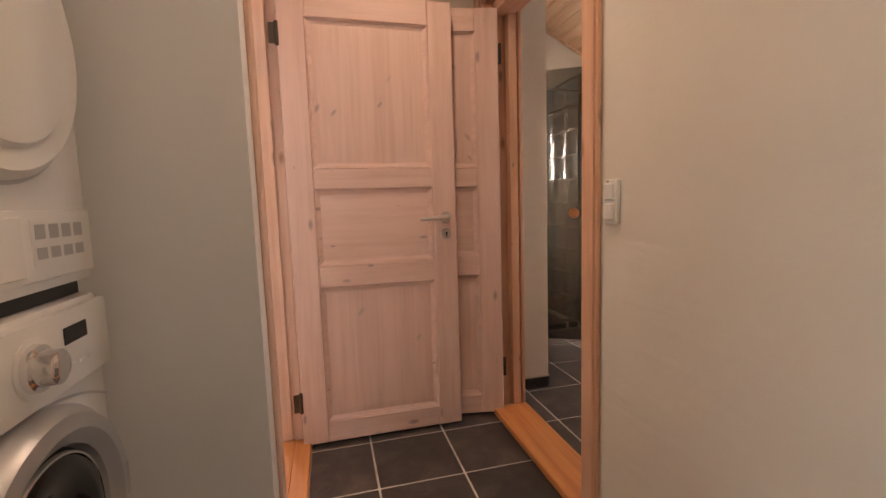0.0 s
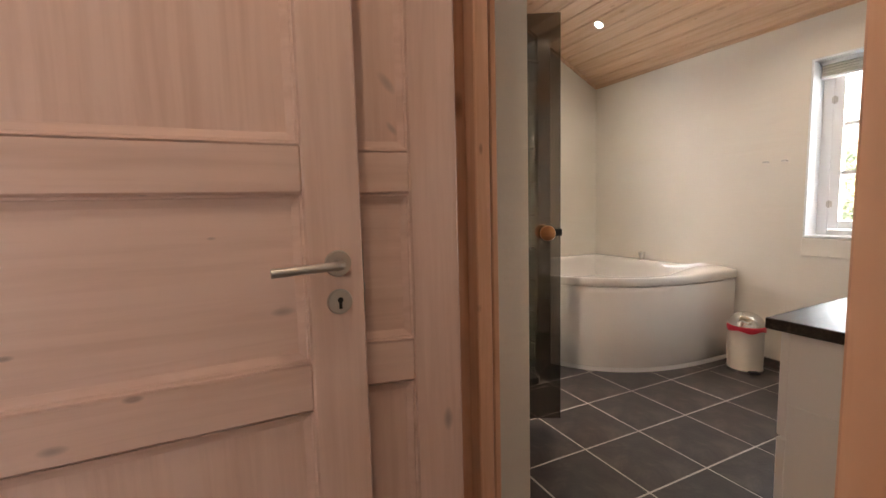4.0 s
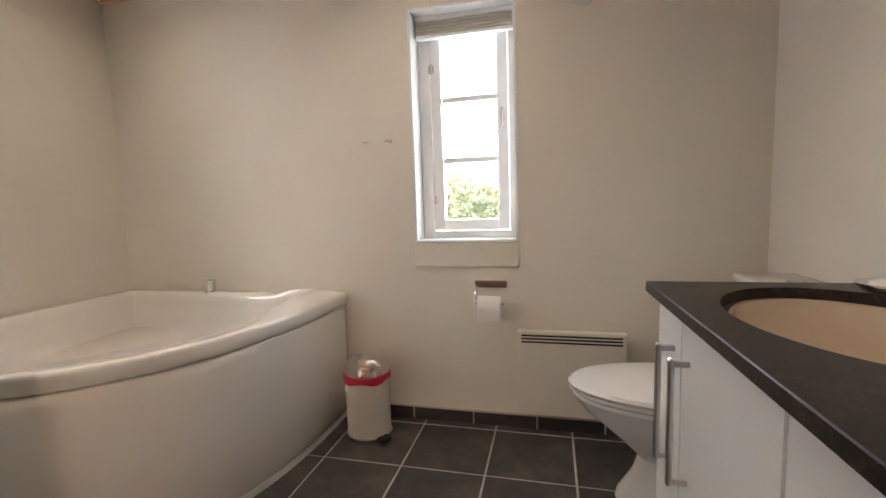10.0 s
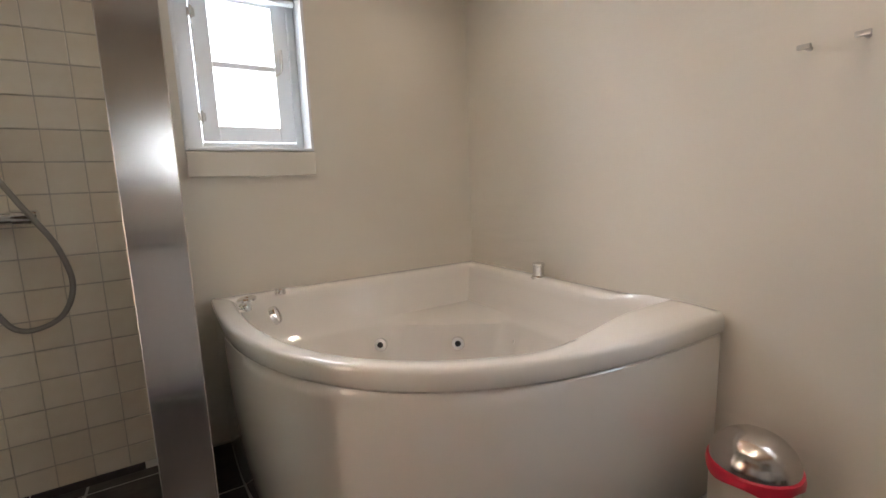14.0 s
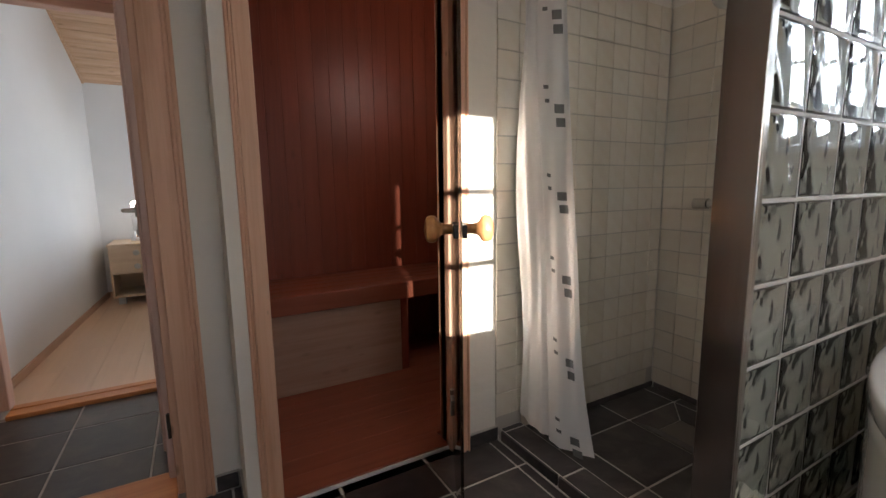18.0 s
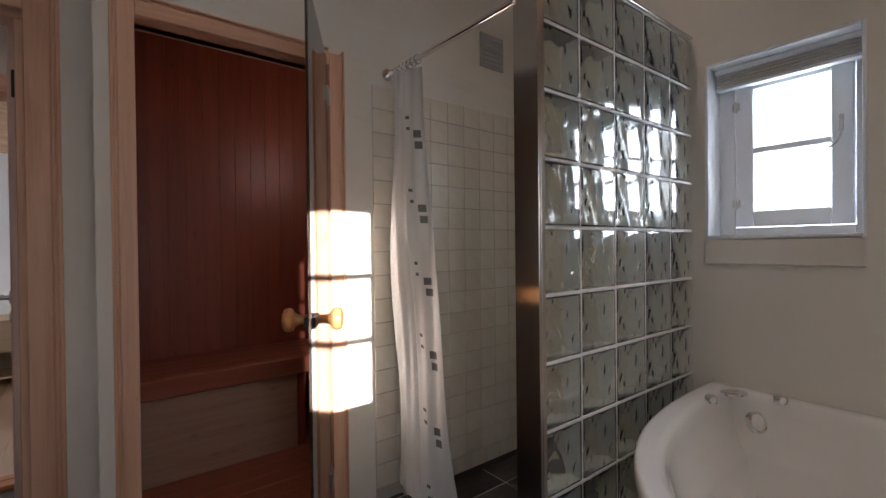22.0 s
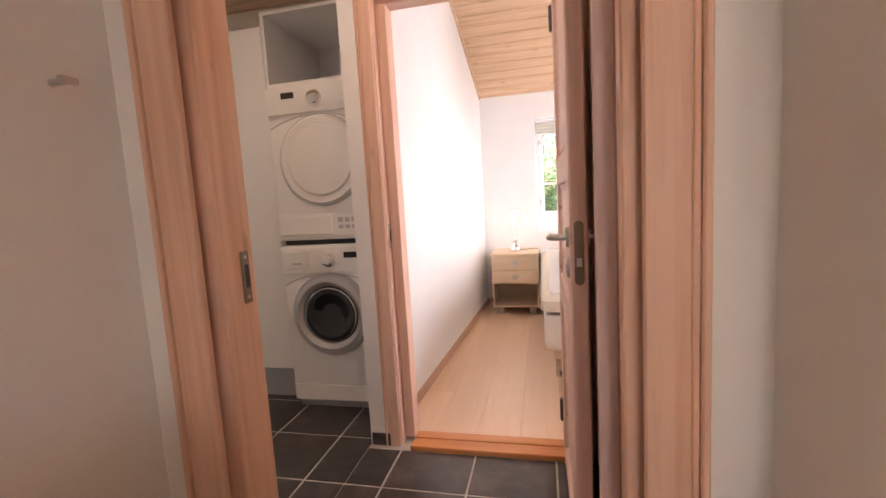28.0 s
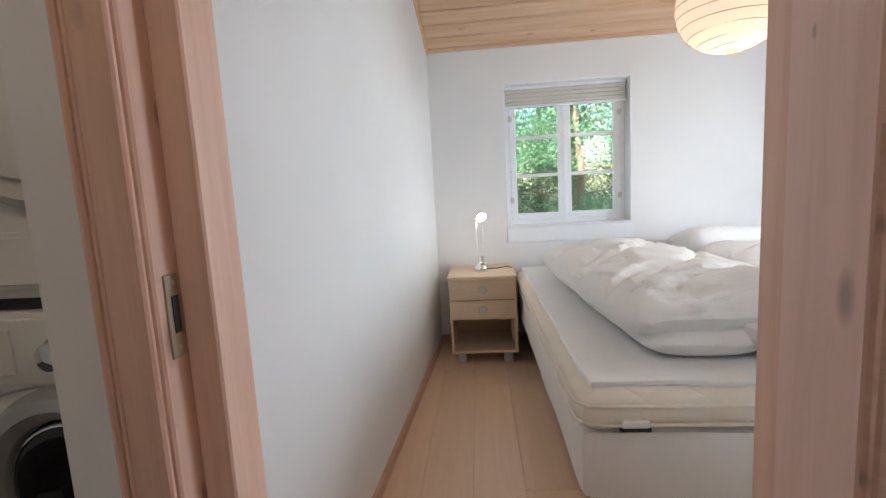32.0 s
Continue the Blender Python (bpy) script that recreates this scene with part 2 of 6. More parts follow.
_a = noise_tex(M_WTILE, coords(M_WTILE), 9, 3)
base(M_WTILE, blend(M_WTILE, 1.0, ramp(M_WTILE, _a, [(0.3, (0.78, 0.70, 0.58)), (0.7, (0.84, 0.78, 0.68))]),
                    ramp(M_WTILE, rand_obj(M_WTILE), [(0, (0.93, 0.92, 0.9)), (1, (1, 1, 1))]), "MULTIPLY"))
bump(M_WTILE, _a, 0.15, 0.01)

M_PAINT = mat("white_window_paint", (0.88, 0.90, 0.92), 0.3)
bump(M_PAINT, noise_tex(M_PAINT, coords(M_PAINT), 40, 3), 0.06, 0.004)
M_CAB = mat("white_cabinet_foil", (0.83, 0.83, 0.82), 0.3)
bump(M_CAB, noise_tex(M_CAB, coords(M_CAB), 25, 3), 0.04, 0.003)
M_PLINTH = mat("grey_plinth", (0.48, 0.50, 0.53), 0.45)
M_ENAMEL = mat("white_enamel", (0.85, 0.84, 0.82), 0.22)
M_ENAMELW = mat("cream_enamel", (0.80, 0.75, 0.66), 0.3)
M_PLASTIC = mat("white_plastic", (0.80, 0.79, 0.76), 0.4)
M_GREYPL = mat("silver_plastic", (0.50, 0.50, 0.50), 0.35, 0.4)
M_DARKGLASS = mat("dark_glass", (0.012, 0.012, 0.014), 0.04)
M_RING = mat("dull_silver_ring", (0.50, 0.50, 0.51), 0.32, 0.55)
M_BLACK = mat("black_plastic", (0.012, 0.012, 0.012), 0.45)
M_ACRYL = mat("sanitary_acrylic", (0.86, 0.83, 0.79), 0.07, Coat_Weight=0.8, Coat_Roughness=0.02)
base(M_ACRYL, ramp(M_ACRYL, noise_tex(M_ACRYL, coords(M_ACRYL), 2.2, 2), [(0.3, (0.84, 0.80, 0.76)), (0.7, (0.87, 0.84, 0.80))]))
bump(M_ACRYL, noise_tex(M_ACRYL, coords(M_ACRYL), 3.0, 1), 0.06, 0.02)
M_CERAMIC = mat("sanitary_ceramic", (0.86, 0.85, 0.83), 0.08)
M_SINK = mat("basin_ceramic", (0.87, 0.73, 0.57), 0.06)
M_CHROME = mat("chrome", (0.80, 0.80, 0.80), 0.08, 1.0)
M_NICKEL = mat("brushed_nickel", (0.62, 0.60, 0.57), 0.28, 1.0)
M_STEEL = mat("brushed_steel", (0.60, 0.575, 0.55), 0.18, 1.0, Anisotropic=0.6)
_a = noise_tex(M_STEEL, coords(M_STEEL, (260, 260, 2)), 1.0, 3)
gloss(M_STEEL, _a, 0.11, 0.24)
M_BRONZE = mat("aged_hinge_steel", (0.10, 0.085, 0.07), 0.4, 0.9)
M_HOSE = mat("metal_hose", (0.34, 0.32, 0.30), 0.38, 0.9)
M_STRIKE = mat("worn_brass_plate", (0.46, 0.41, 0.30), 0.38, 0.9)
M_LOCK = mat("lock_plate", (0.24, 0.20, 0.15), 0.38, 0.9)
M_COUNTER = mat("dark_laminate", (0.03, 0.026, 0.024), 0.35, Specular_IOR_Level=0.3)
_a, _b = noise_tex(M_COUNTER, coords(M_COUNTER), 26, 5, 0.7), noise_tex(M_COUNTER, coords(M_COUNTER), 150, 3)
base(M_COUNTER, ramp(M_COUNTER, calc(M_COUNTER, "ADD", calc(M_COUNTER, "MULTIPLY", _a, 0.7), calc(M_COUNTER, "MULTIPLY", _b, 0.3)),
                     [(0.38, (0.008, 0.007, 0.006)), (0.5, (0.022, 0.017, 0.014)), (0.64, (0.065, 0.050, 0.039))]))
bump(M_COUNTER, _b, 0.05, 0.002)
gloss(M_COUNTER, _a, 0.28, 0.45)
M_RED = mat("red_bin_liner", (0.62, 0.025, 0.06), 0.3)
M_PAPER = mat("toilet_paper", (0.85, 0.83, 0.80), 0.9)
bump(M_PAPER, noise_tex(M_PAPER, coords(M_PAPER), 120, 2), 0.3, 0.003)
M_CURTAIN = mat("curtain_cloth", (0.84, 0.83, 0.80), 0.6)
bump(M_CURTAIN, noise_tex(M_CURTAIN, coords(M_CURTAIN, (1, 1, 0.3)), 30, 3), 0.25, 0.006)
M_PRINT = mat("curtain_print_grey", (0.16, 0.165, 0.16), 0.6)
M_LINEN = mat("white_cotton", (0.86, 0.845, 0.82), 0.85)
bump(M_LINEN, calc(M_LINEN, "ADD", noise_tex(M_LINEN, coords(M_LINEN, (1, 0.35, 1)), 15, 3, 0.5, 1.2), calc(M_LINEN, "MULTIPLY", noise_tex(M_LINEN, coords(M_LINEN), 260, 2), 0.15)), 0.55, 0.018)
M_TICKING = mat("cream_mattress_ticking", (0.80, 0.73, 0.61), 0.85)
_t, _p, _nd, _ln = nodes_of(M_TICKING)
_q = []
for _turn in (45, -45):
    _mp, _wv = _nd("ShaderNodeMapping"), _nd("ShaderNodeTexWave")
    _mp.inputs["Rotation"].default_value = (0, 0, radians(_turn))
    _wv.inputs["Scale"].default_value, _wv.inputs["Distortion"].default_value = 2.6, 0.6
    _ln(coords(M_TICKING), _mp.inputs["Vector"])
    _ln(_mp.outputs["Vector"], _wv.inputs["Vector"])
    _q.append(calc(M_TICKING, "POWER", _wv.outputs["Fac"], 0.35))
bump(M_TICKING, calc(M_TICKING, "ADD", calc(M_TICKING, "MULTIPLY", _q[0], _q[1]), calc(M_TICKING, "MULTIPLY", noise_tex(M_TICKING, coords(M_TICKING), 30, 3), 0.3)), 0.6, 0.012)
M_BASE = mat("cream_bed_base_cloth", (0.80, 0.77, 0.72), 0.85)
bump(M_BASE, noise_tex(M_BASE, coords(M_BASE, (1, 1.6, 0.7)), 5, 3, 0.5, 1.6), 0.45, 0.02)
M_BLIND = mat("blind_cloth", (0.62, 0.60, 0.53), 0.8)
M_MIRROR = mat("mirror_silver", (0.92, 0.92, 0.92), 0.01, 1.0)
M_MIRFRAME = mat("pewter_frame", (0.34, 0.34, 0.33), 0.38, 0.7)
_a = noise_tex(M_MIRFRAME, coords(M_MIRFRAME), 22, 5, 0.65, 0.5)
base(M_MIRFRAME, ramp(M_MIRFRAME, _a, [(0.35, (0.14, 0.135, 0.13)), (0.65, (0.32, 0.31, 0.29))]))
bump(M_MIRFRAME, _a, 0.3, 0.004)
M_PAPERLAMP = mat("rice_paper", (0.86, 0.62, 0.36), 0.9)
M_ROOFING = mat("brown_thatch", (0.34, 0.26, 0.19), 0.95)
_a = noise_tex(M_ROOFING, coords(M_ROOFING, (6, 40, 6)), 2.0, 4)
base(M_ROOFING, ramp(M_ROOFING, _a, [(0.3, (0.22, 0.16, 0.11)), (0.7, (0.44, 0.35, 0.26))]))
bump(M_ROOFING, _a, 0.8, 0.03)


def thin_glass(name, tint, shine=0.04):
    m = bpy.data.materials.new(name)
    m.use_nodes = True
    t = m.node_tree
    t.nodes.clear()
    out, mix, tr, gl = (t.nodes.new("ShaderNode" + s) for s in ("OutputMaterial", "MixShader", "BsdfTransparent", "BsdfGlossy"))
    tr.inputs["Color"].default_value = (*tint, 1)
    gl.inputs["Roughness"].default_value = 0.01
    lw, p5, ma = t.nodes.new("ShaderNodeLayerWeight"), t.nodes.new("ShaderNodeMath"), t.nodes.new("ShaderNodeMath")
    lw.inputs["Blend"].default_value = 0.5
    p5.operation, p5.inputs[1].default_value = "POWER", 5.0
    ma.operation, ma.inputs[1].default_value, ma.inputs[2].default_value = "MULTIPLY_ADD", 1.0 - shine, shine
    t.links.new(lw.outputs["Facing"], p5.inputs[0])
    t.links.new(p5.outputs[0], ma.inputs[0])
    for a, b in ((ma.outputs[0], mix.inputs[0]), (tr.outputs[0], mix.inputs[1]), (gl.outputs[0], mix.inputs[2]), (mix.outputs[0], out.inputs[0])):
        t.links.new(a, b)
    return m


M_PANE = thin_glass("window_glass", (0.97, 0.98, 0.98))
M_SMOKE = thin_glass("smoked_glass", (0.51, 0.49, 0.465))
M_BLOCK = mat("glass_block", (0.97, 0.99, 0.95), 0.0, Transmission_Weight=1.0, IOR=1.27, Coat_Weight=1.0, Coat_Roughness=0.0, Coat_IOR=1.5)
M_MORTAR = mat("block_joint", (0.80, 0.78, 0.74), 0.8)

M_LEAF = mat("leaf_green", (0.07, 0.16, 0.035), 0.55)
_t, _p, _nd, _ln = nodes_of(M_LEAF)
_g = _nd("ShaderNodeNewGeometry")
_lc = ramp(M_LEAF, _g.outputs["Random Per Island"], [(0, (0.05, 0.13, 0.06)), (0.6, (0.10, 0.22, 0.10)), (1, (0.20, 0.31, 0.14))])
base(M_LEAF, _lc)
_tl, _mx = _nd("ShaderNodeBsdfTranslucent"), _nd("ShaderNodeMixShader")
_mx.inputs[0].default_value = 0.5
_ln(_lc, _tl.inputs["Color"])
_ln(_p.outputs[0], _mx.inputs[1])
_ln(_tl.outputs[0], _mx.inputs[2])
_ln(_mx.outputs[0], _t.nodes["Material Output"].inputs[0])
M_HEDGE = mat("hedge_leaf", (0.15, 0.22, 0.09), 0.6)
_t, _p, _nd, _ln = nodes_of(M_HEDGE)
_g = _nd("ShaderNodeNewGeometry")
_lc = ramp(M_HEDGE, _g.outputs["Random Per Island"], [(0, (0.36, 0.43, 0.32)), (0.6, (0.48, 0.51, 0.37)), (1, (0.62, 0.59, 0.44))])
base(M_HEDGE, _lc)
_tl, _mx = _nd("ShaderNodeBsdfTranslucent"), _nd("ShaderNodeMixShader")
_mx.inputs[0].default_value = 0.4
_ln(_lc, _tl.inputs["Color"])
_ln(_p.outputs[0], _mx.inputs[1])
_ln(_tl.outputs[0], _mx.inputs[2])
_ln(_mx.outputs[0], _t.nodes["Material Output"].inputs[0])
M_BARK = mat("bark", (0.12, 0.09, 0.06), 0.9)
bump(M_BARK, noise_tex(M_BARK, coords(M_BARK, (8, 8, 2)), 3, 5), 0.8, 0.03)
M_GRASS = mat("grass", (0.10, 0.13, 0.04), 0.9)
base(M_GRASS, ramp(M_GRASS, noise_tex(M_GRASS, coords(M_GRASS), 0.8, 8), [(0.3, (0.07, 0.10, 0.03)), (0.7, (0.20, 0.19, 0.07))]))


def glow(name, colour, strength):
    m = mat(name, colour, 0.5)
    t, p, nd, ln = nodes_of(m)
    p.inputs["Emission Color"].default_value = (*colour, 1)
    p.inputs["Emission Strength"].default_value = strength
    return m


M_SKYGLOW = glow("bright_hazy_sky", (0.92, 0.96, 1.0), 0.6)
M_BULB = glow("lamp_glow", (1.0, 0.86, 0.66), 6)

# ---------------------------------------------------------------- mesh helpers


def bx(bm, x0, x1, y0, y1, z0, z1, bev=0.0, seg=1):
    r = bmesh.ops.create_cube(bm, size=1, matrix=Matrix.LocRotScale(((x0 + x1) / 2, (y0 + y1) / 2, (z0 + z1) / 2), None, (x1 - x0, y1 - y0, z1 - z0)))
    if bev:
        es = list({e for v in r["verts"] for e in v.link_edges})
        bmesh.ops.bevel(bm, geom=es, offset=bev, segments=seg, affect="EDGES", profile=0.6)
    return bm


def box(x0, x1, y0, y1, z0, z1, bev=0.0, seg=1):
    return bx(bmesh.new(), x0, x1, y0, y1, z0, z1, bev, seg)


def ring_faces(bm, a, b, close=True):
    n = len(a)
    for i in range(n if close else n - 1):
        j = (i + 1) % n
        bm.faces.new((a[i], a[j], b[j], b[i]))


def cyl(bm, p0, p1, r0, r1=None, seg=20, caps=True):
    p0, p1 = Vector(p0), Vector(p1)
    q = (p1 - p0).to_track_quat("Z", "Y").to_matrix()
    rr = ((p0, r0), (p1, r0 if r1 is None else r1))
    rings = [[bm.verts.new(p + q @ Vector((r * math.cos(2 * math.pi * i / seg), r * math.sin(2 * math.pi * i / seg), 0))) for i in range(seg)] for p, r in rr]
    ring_faces(bm, *rings)
    if caps:
        bm.faces.new(rings[0][::-1])
        bm.faces.new(rings[1])
    return bm


def lathe(bm, profile, seg=32, m=Matrix(), cap=True):
    """profile: (radius, height) from bottom to top, turned about local z."""
    rings = [[bm.verts.new(m @ Vector((r * math.cos(2 * math.pi * i / seg), r * math.sin(2 * math.pi * i / seg), h))) for i in range(seg)] for r, h in profile]
    for a, b in zip(rings, rings[1:]):
        ring_faces(bm, a, b)
    if cap:
        bm.faces.new(rings[0][::-1])
        bm.faces.new(rings[-1])
    return bm


def tube(bm, pts, r, seg=10, closed=False):
    pts = [Vector(p) for p in pts]
    rings, up = [], None
    for i, p in enumerate(pts):
        d = (pts[min(i + 1, len(pts) - 1)] - pts[max(i - 1, 0)]).normalized()
        if up is None:
            up = d.orthogonal().normalized()
        up = (up - d * up.dot(d)).normalized()
        s = d.cross(up)
        rings.append([bm.verts.new(p + r * (math.cos(2 * math.pi * k / seg) * up + math.sin(2 * math.pi * k / seg) * s)) for k in range(seg)])
    for a, b in zip(rings, rings[1:]):
        ring_faces(bm, a, b)
    bm.faces.new(rings[0][::-1])
    bm.faces.new(rings[-1])
    return bm


def smooth_pts(pts, n=8):
    pts = [Vector(p) for p in pts]
    out = []
    for i in range(len(pts) - 1):
        p0, p1, p2, p3 = pts[max(i - 1, 0)], pts[i], pts[i + 1], pts[min(i + 2, len(pts) - 1)]
        for k in range(n):
            t = k / n
            out.append(0.5 * ((2 * p1) + (p2 - p0) * t + (2 * p0 - 5 * p1 + 4 * p2 - p3) * t * t + (3 * p1 - p0 - 3 * p2 + p3) * t ** 3))
    return out + [pts[-1]]


def mesh_from(name, bm, material, smooth=False):
    bmesh.ops.recalc_face_normals(bm, faces=bm.faces)
    me = bpy.data.meshes.new(name)
    bm.to_mesh(me)
    bm.free()
    me.materials.append(material)
    if smooth:
        me.shade_smooth()
        try:
            me.set_sharp_from_angle(angle=radians(38))
        except AttributeError:
            pass
    return me


def part(name, bm, material, parent, label="", smooth=False):
    ob = new(name, mesh_from(name, bm, material, smooth))
    ob.parent = parent
    return tagged(ob, label)


def thing(name, label, category, m=None, group="", kind=""):
    ob = new(name)
    ob.empty_display_size = 0.05
    if m is not None:
        ob.matrix_world = m
    return tagged(ob, label, category, group, kind)


def solid(name, bm, material, label, category, m=None, group="", kind="", smooth=False):
    ob = new(name, mesh_from(name, bm, material, smooth))
    if m is not None:
        ob.matrix_world = m
    return tagged(ob, label, category, group, kind)


def pieces(parent, name, spots, size, material, bev=0.002):
    """Loose boxes sharing one mesh: size (x, y, z), spots are their centres."""
    sx, sy, sz = (s / 2 for s in size)
    me = mesh_from(name, box(-sx, sx, -sy, sy, -sz, sz, bev), material)
    for s in spots:
        ob = new(name, me)
        ob.parent, ob.location = parent, s

# ---------------------------------------------------------------- large structure
BIG = 4.2


def wall(name, boxes, material, label, clip=True):
    bm = bmesh.new()
    for b in boxes:
        bx(bm, *b)
    if clip:
        for co, no in (((3.87, 0, 2.12 + 0.02), (0.52, 0, 1)), ((-2.378, 0, 2.084 + 0.02), (-0.5, 0, 1))):
            bmesh.ops.bisect_plane(bm, geom=list(bm.verts) + list(bm.edges) + list(bm.faces), plane_co=co, plane_no=Vector(no).normalized(), clear_outer=True)
    return solid(name, bm, material, label, "wall", kind="structure")


def pierced(axis, p0, p1, a0, a1, z0, z1, holes):
    """Boxes of a wall between p0 and p1 on one axis that runs from a0 to a1 and has holes (b0, b1, h0, h1)."""
    out, a = [], a0

    def put(b0, b1, h0, h1):
        if b1 - b0 > 1e-4 and h1 - h0 > 1e-4:
            out.append((p0, p1, b0, b1, h0, h1) if axis == "x" else (b0, b1, p0, p1, h0, h1))

    for b0, b1, h0, h1 in sorted(holes):
        put(a, b0, z0, z1)
        put(b0, b1, z0, h0)
        put(b0, b1, h1, z1)
        a = b1
    put(a, a1, z0, z1)
    return out


wall("wall_bath_east", pierced("x", 3.87, 4.17, 1.6, 5.15, -0.1, BIG, [(2.722, 3.193, 0.848, 1.87)]), M_WALL, "cream-white plastered bathroom wall with a window")
wall("wall_bath_north", pierced("y", 4.85, 5.15, 0.31, 3.87, -0.1, BIG, [(2.57, 3.055, 1.185, 1.893)]), M_WALL, "cream-white plastered wall behind bathtub and shower")
wall("wall_bath_south", [(1.388, 3.87, 1.60, 1.775, -0.1, BIG)], M_WALL, "cream-white plastered wall behind the vanity")
wall("wall_hall_bath", pierced("x", 1.228, 1.388, -0.78, 2.87, -0.1, BIG, [(1.87, 2.743, 0, 1.995)]), M_WALL, "rough white plastered wall with the bathroom doorway")
wall("wall_sauna_south", [(0.31, 1.228, 2.86, 2.90, -0.1, BIG), (1.228, 1.63, 2.87, 2.90, -0.1, BIG)], M_WALL, "white plastered wall ending the hall")
wall("wall_sauna_front", pierced("x", 1.525, 1.63, 2.90, 4.85, -0.1, BIG, [(2.935, 3.662, 0, 1.95)]), M_WALL, "white plastered wall with the sauna doorway")
wall("wall_bedroom_east", pierced("x", 0.20, 0.31, 1.75, 4.85, -0.1, BIG, [(1.885, 2.71, 0, 1.97)]), M_BEDWALL, "white plastered wall with the bedroom doorway")
_ws = wall("wall_bedroom_south", [(-2.378, 0.20, 1.75, 1.85, -0.1, BIG)], M_BEDWALL, "smooth white bedroom wall")
for _v in _ws.data.vertices:
    if _v.co.y > 1.80:
        _v.co.y = 1.83 + 0.0562 * (0.20 - _v.co.x)
wall("wall_bedroom_west", pierced("x", -2.678, -2.378, 1.5, 5.15, -0.1, BIG, [(2.49, 3.36, 0.83, 1.83)]), M_BEDWALL, "white bedroom wall with a two-leaf window")
wall("wall_bedroom_north", pierced("y", 4.85, 5.15, -2.378, 0.31, -0.1, BIG, [(-1.52, -0.58, 0.60, 1.93)]), M_BEDWALL, "white bedroom wall with a tall window")
wall("wall_niche_back", [(-0.78, -0.66, 0.555, 1.75, -0.1, BIG)], M_WALL, "white plastered wall behind the laundry")
wall("wall_niche_side", [(-1.02, -0.66, 0.435, 0.555, -0.1, BIG)], M_WALL, "white plastered wall beside the laundry cupboard")
wall("wall_hall_west", pierced("x", -1.22, -1.02, -0.78, 0.555, -0.1, BIG, [(-0.39, 0.19, 0.0, 2.0)]), M_WALL, "white plastered hall wall")
wall("wall_hall_south", [(-1.02, 1.228, -0.78, -0.62, -0.1, BIG)], M_WALL, "white plastered end wall of the hall")


def boards(bm, x0, x1, y0, y1, zf, step=0.095, gap=0.006, thick=0.014):
    """Ceiling boards that run along y, laid side by side in x under a plane z = zf(x)."""
    n = max(1, round((x1 - x0) / step))
    w = (x1 - x0) / n
    for i in range(n):
        a, b = x0 + i * w + gap / 2, x0 + (i + 1) * w - gap / 2
        v = []
        for x, d in ((a, 0.004), (a + 0.004, 0), (b - 0.004, 0), (b, 0.004)):
            v.append((x, zf(x) + d))
        v += [(b, zf(b) + thick), (a, zf(a) + thick)]
        f, k = ([bm.verts.new((x, y, z)) for x, z in v] for y in (y0, y1))
        ring_faces(bm, f, k)
        bm.faces.new(f[::-1])
        bm.faces.new(k)


for nm, x0, x1, y0, y1, zf in (("ceiling_bath", 1.30, 3.87, 1.775, 4.85, bath_ceiling), ("ceiling_bedroom", -2.378, 0.2, 1.83, 4.85, bed_ceiling)):
    _bm = bmesh.new()
    boards(_bm, x0, x1, y0, y1, zf)
    solid(nm, _bm, M_CEIL, "sloping ceiling of pale pine boards", "ceiling", kind="structure")
_bm = bmesh.new()
boards(_bm, -1.02, 1.228, -0.62, 1.75, lambda x: HALL_TOP)
boards(_bm, 0.31, 1.228, 1.752, 2.86, lambda x: HALL_TOP)
solid("ceiling_hall", _bm, M_CEIL, "flat ceiling of pale pine boards", "ceiling", kind="structure")
_bm = bmesh.new()
boards(_bm, 0.31, 1.525, 2.90, 4.85, lambda x: 2.45)
solid("ceiling_sauna", _bm, M_SAUNAY, "dark red sauna ceiling boards", "ceiling", kind="structure")

_bm = bmesh.new()
for x0, x1, zf in ((0.843, 4.40, bath_ceiling), (-3.05, 0.843, bed_ceiling)):
    pts = [(x0, zf(x0) + 0.03), (x1, zf(x1) + 0.03), (x1, zf(x1) + 0.28), (x0, zf(x0) + 0.28)]
    f, k = ([_bm.verts.new((x, y, z)) for x, z in pts] for y in (-1.3, 5.5))
    ring_faces(_bm, f, k)
    _bm.faces.new(f[::-1])
    _bm.faces.new(k)
solid("roof", _bm, M_ROOFING, "brown thatched roof with low eaves", "roof", kind="structure")
for nm, x0, x1, a, b in (("ceiling_strip_east", 3.85, 3.87, 1.775, 4.85), ("ceiling_strip_west", -2.378, -2.358, 1.98, 4.85)):
    z = bath_ceiling(x0) if x0 > 0 else bed_ceiling(x1)
    solid(nm, box(x0, x1, a, b, z - 0.028, z - 0.002, 0.004), M_CEIL, "pine cover strip under the ceiling", "trim", kind="structure")
_bm = bmesh.new()
for y0, y1, xa, xb, zf in ((4.832, 4.848, 1.63, 3.85, bath_ceiling),):
    f, k = ([_bm.verts.new((x, y, z)) for x, z in ((xa, zf(xa) - 0.028), (xb, zf(xb) - 0.028), (xb, zf(xb) - 0.002), (xa, zf(xa) - 0.002))] for y in (y0, y1))
    ring_faces(_bm, f, k)
    _bm.faces.new(f[::-1])
    _bm.faces.new(k)
solid("ceiling_trim", _bm, M_CEIL, "pine cover strips along the sloping ceiling", "trim", kind="structure")



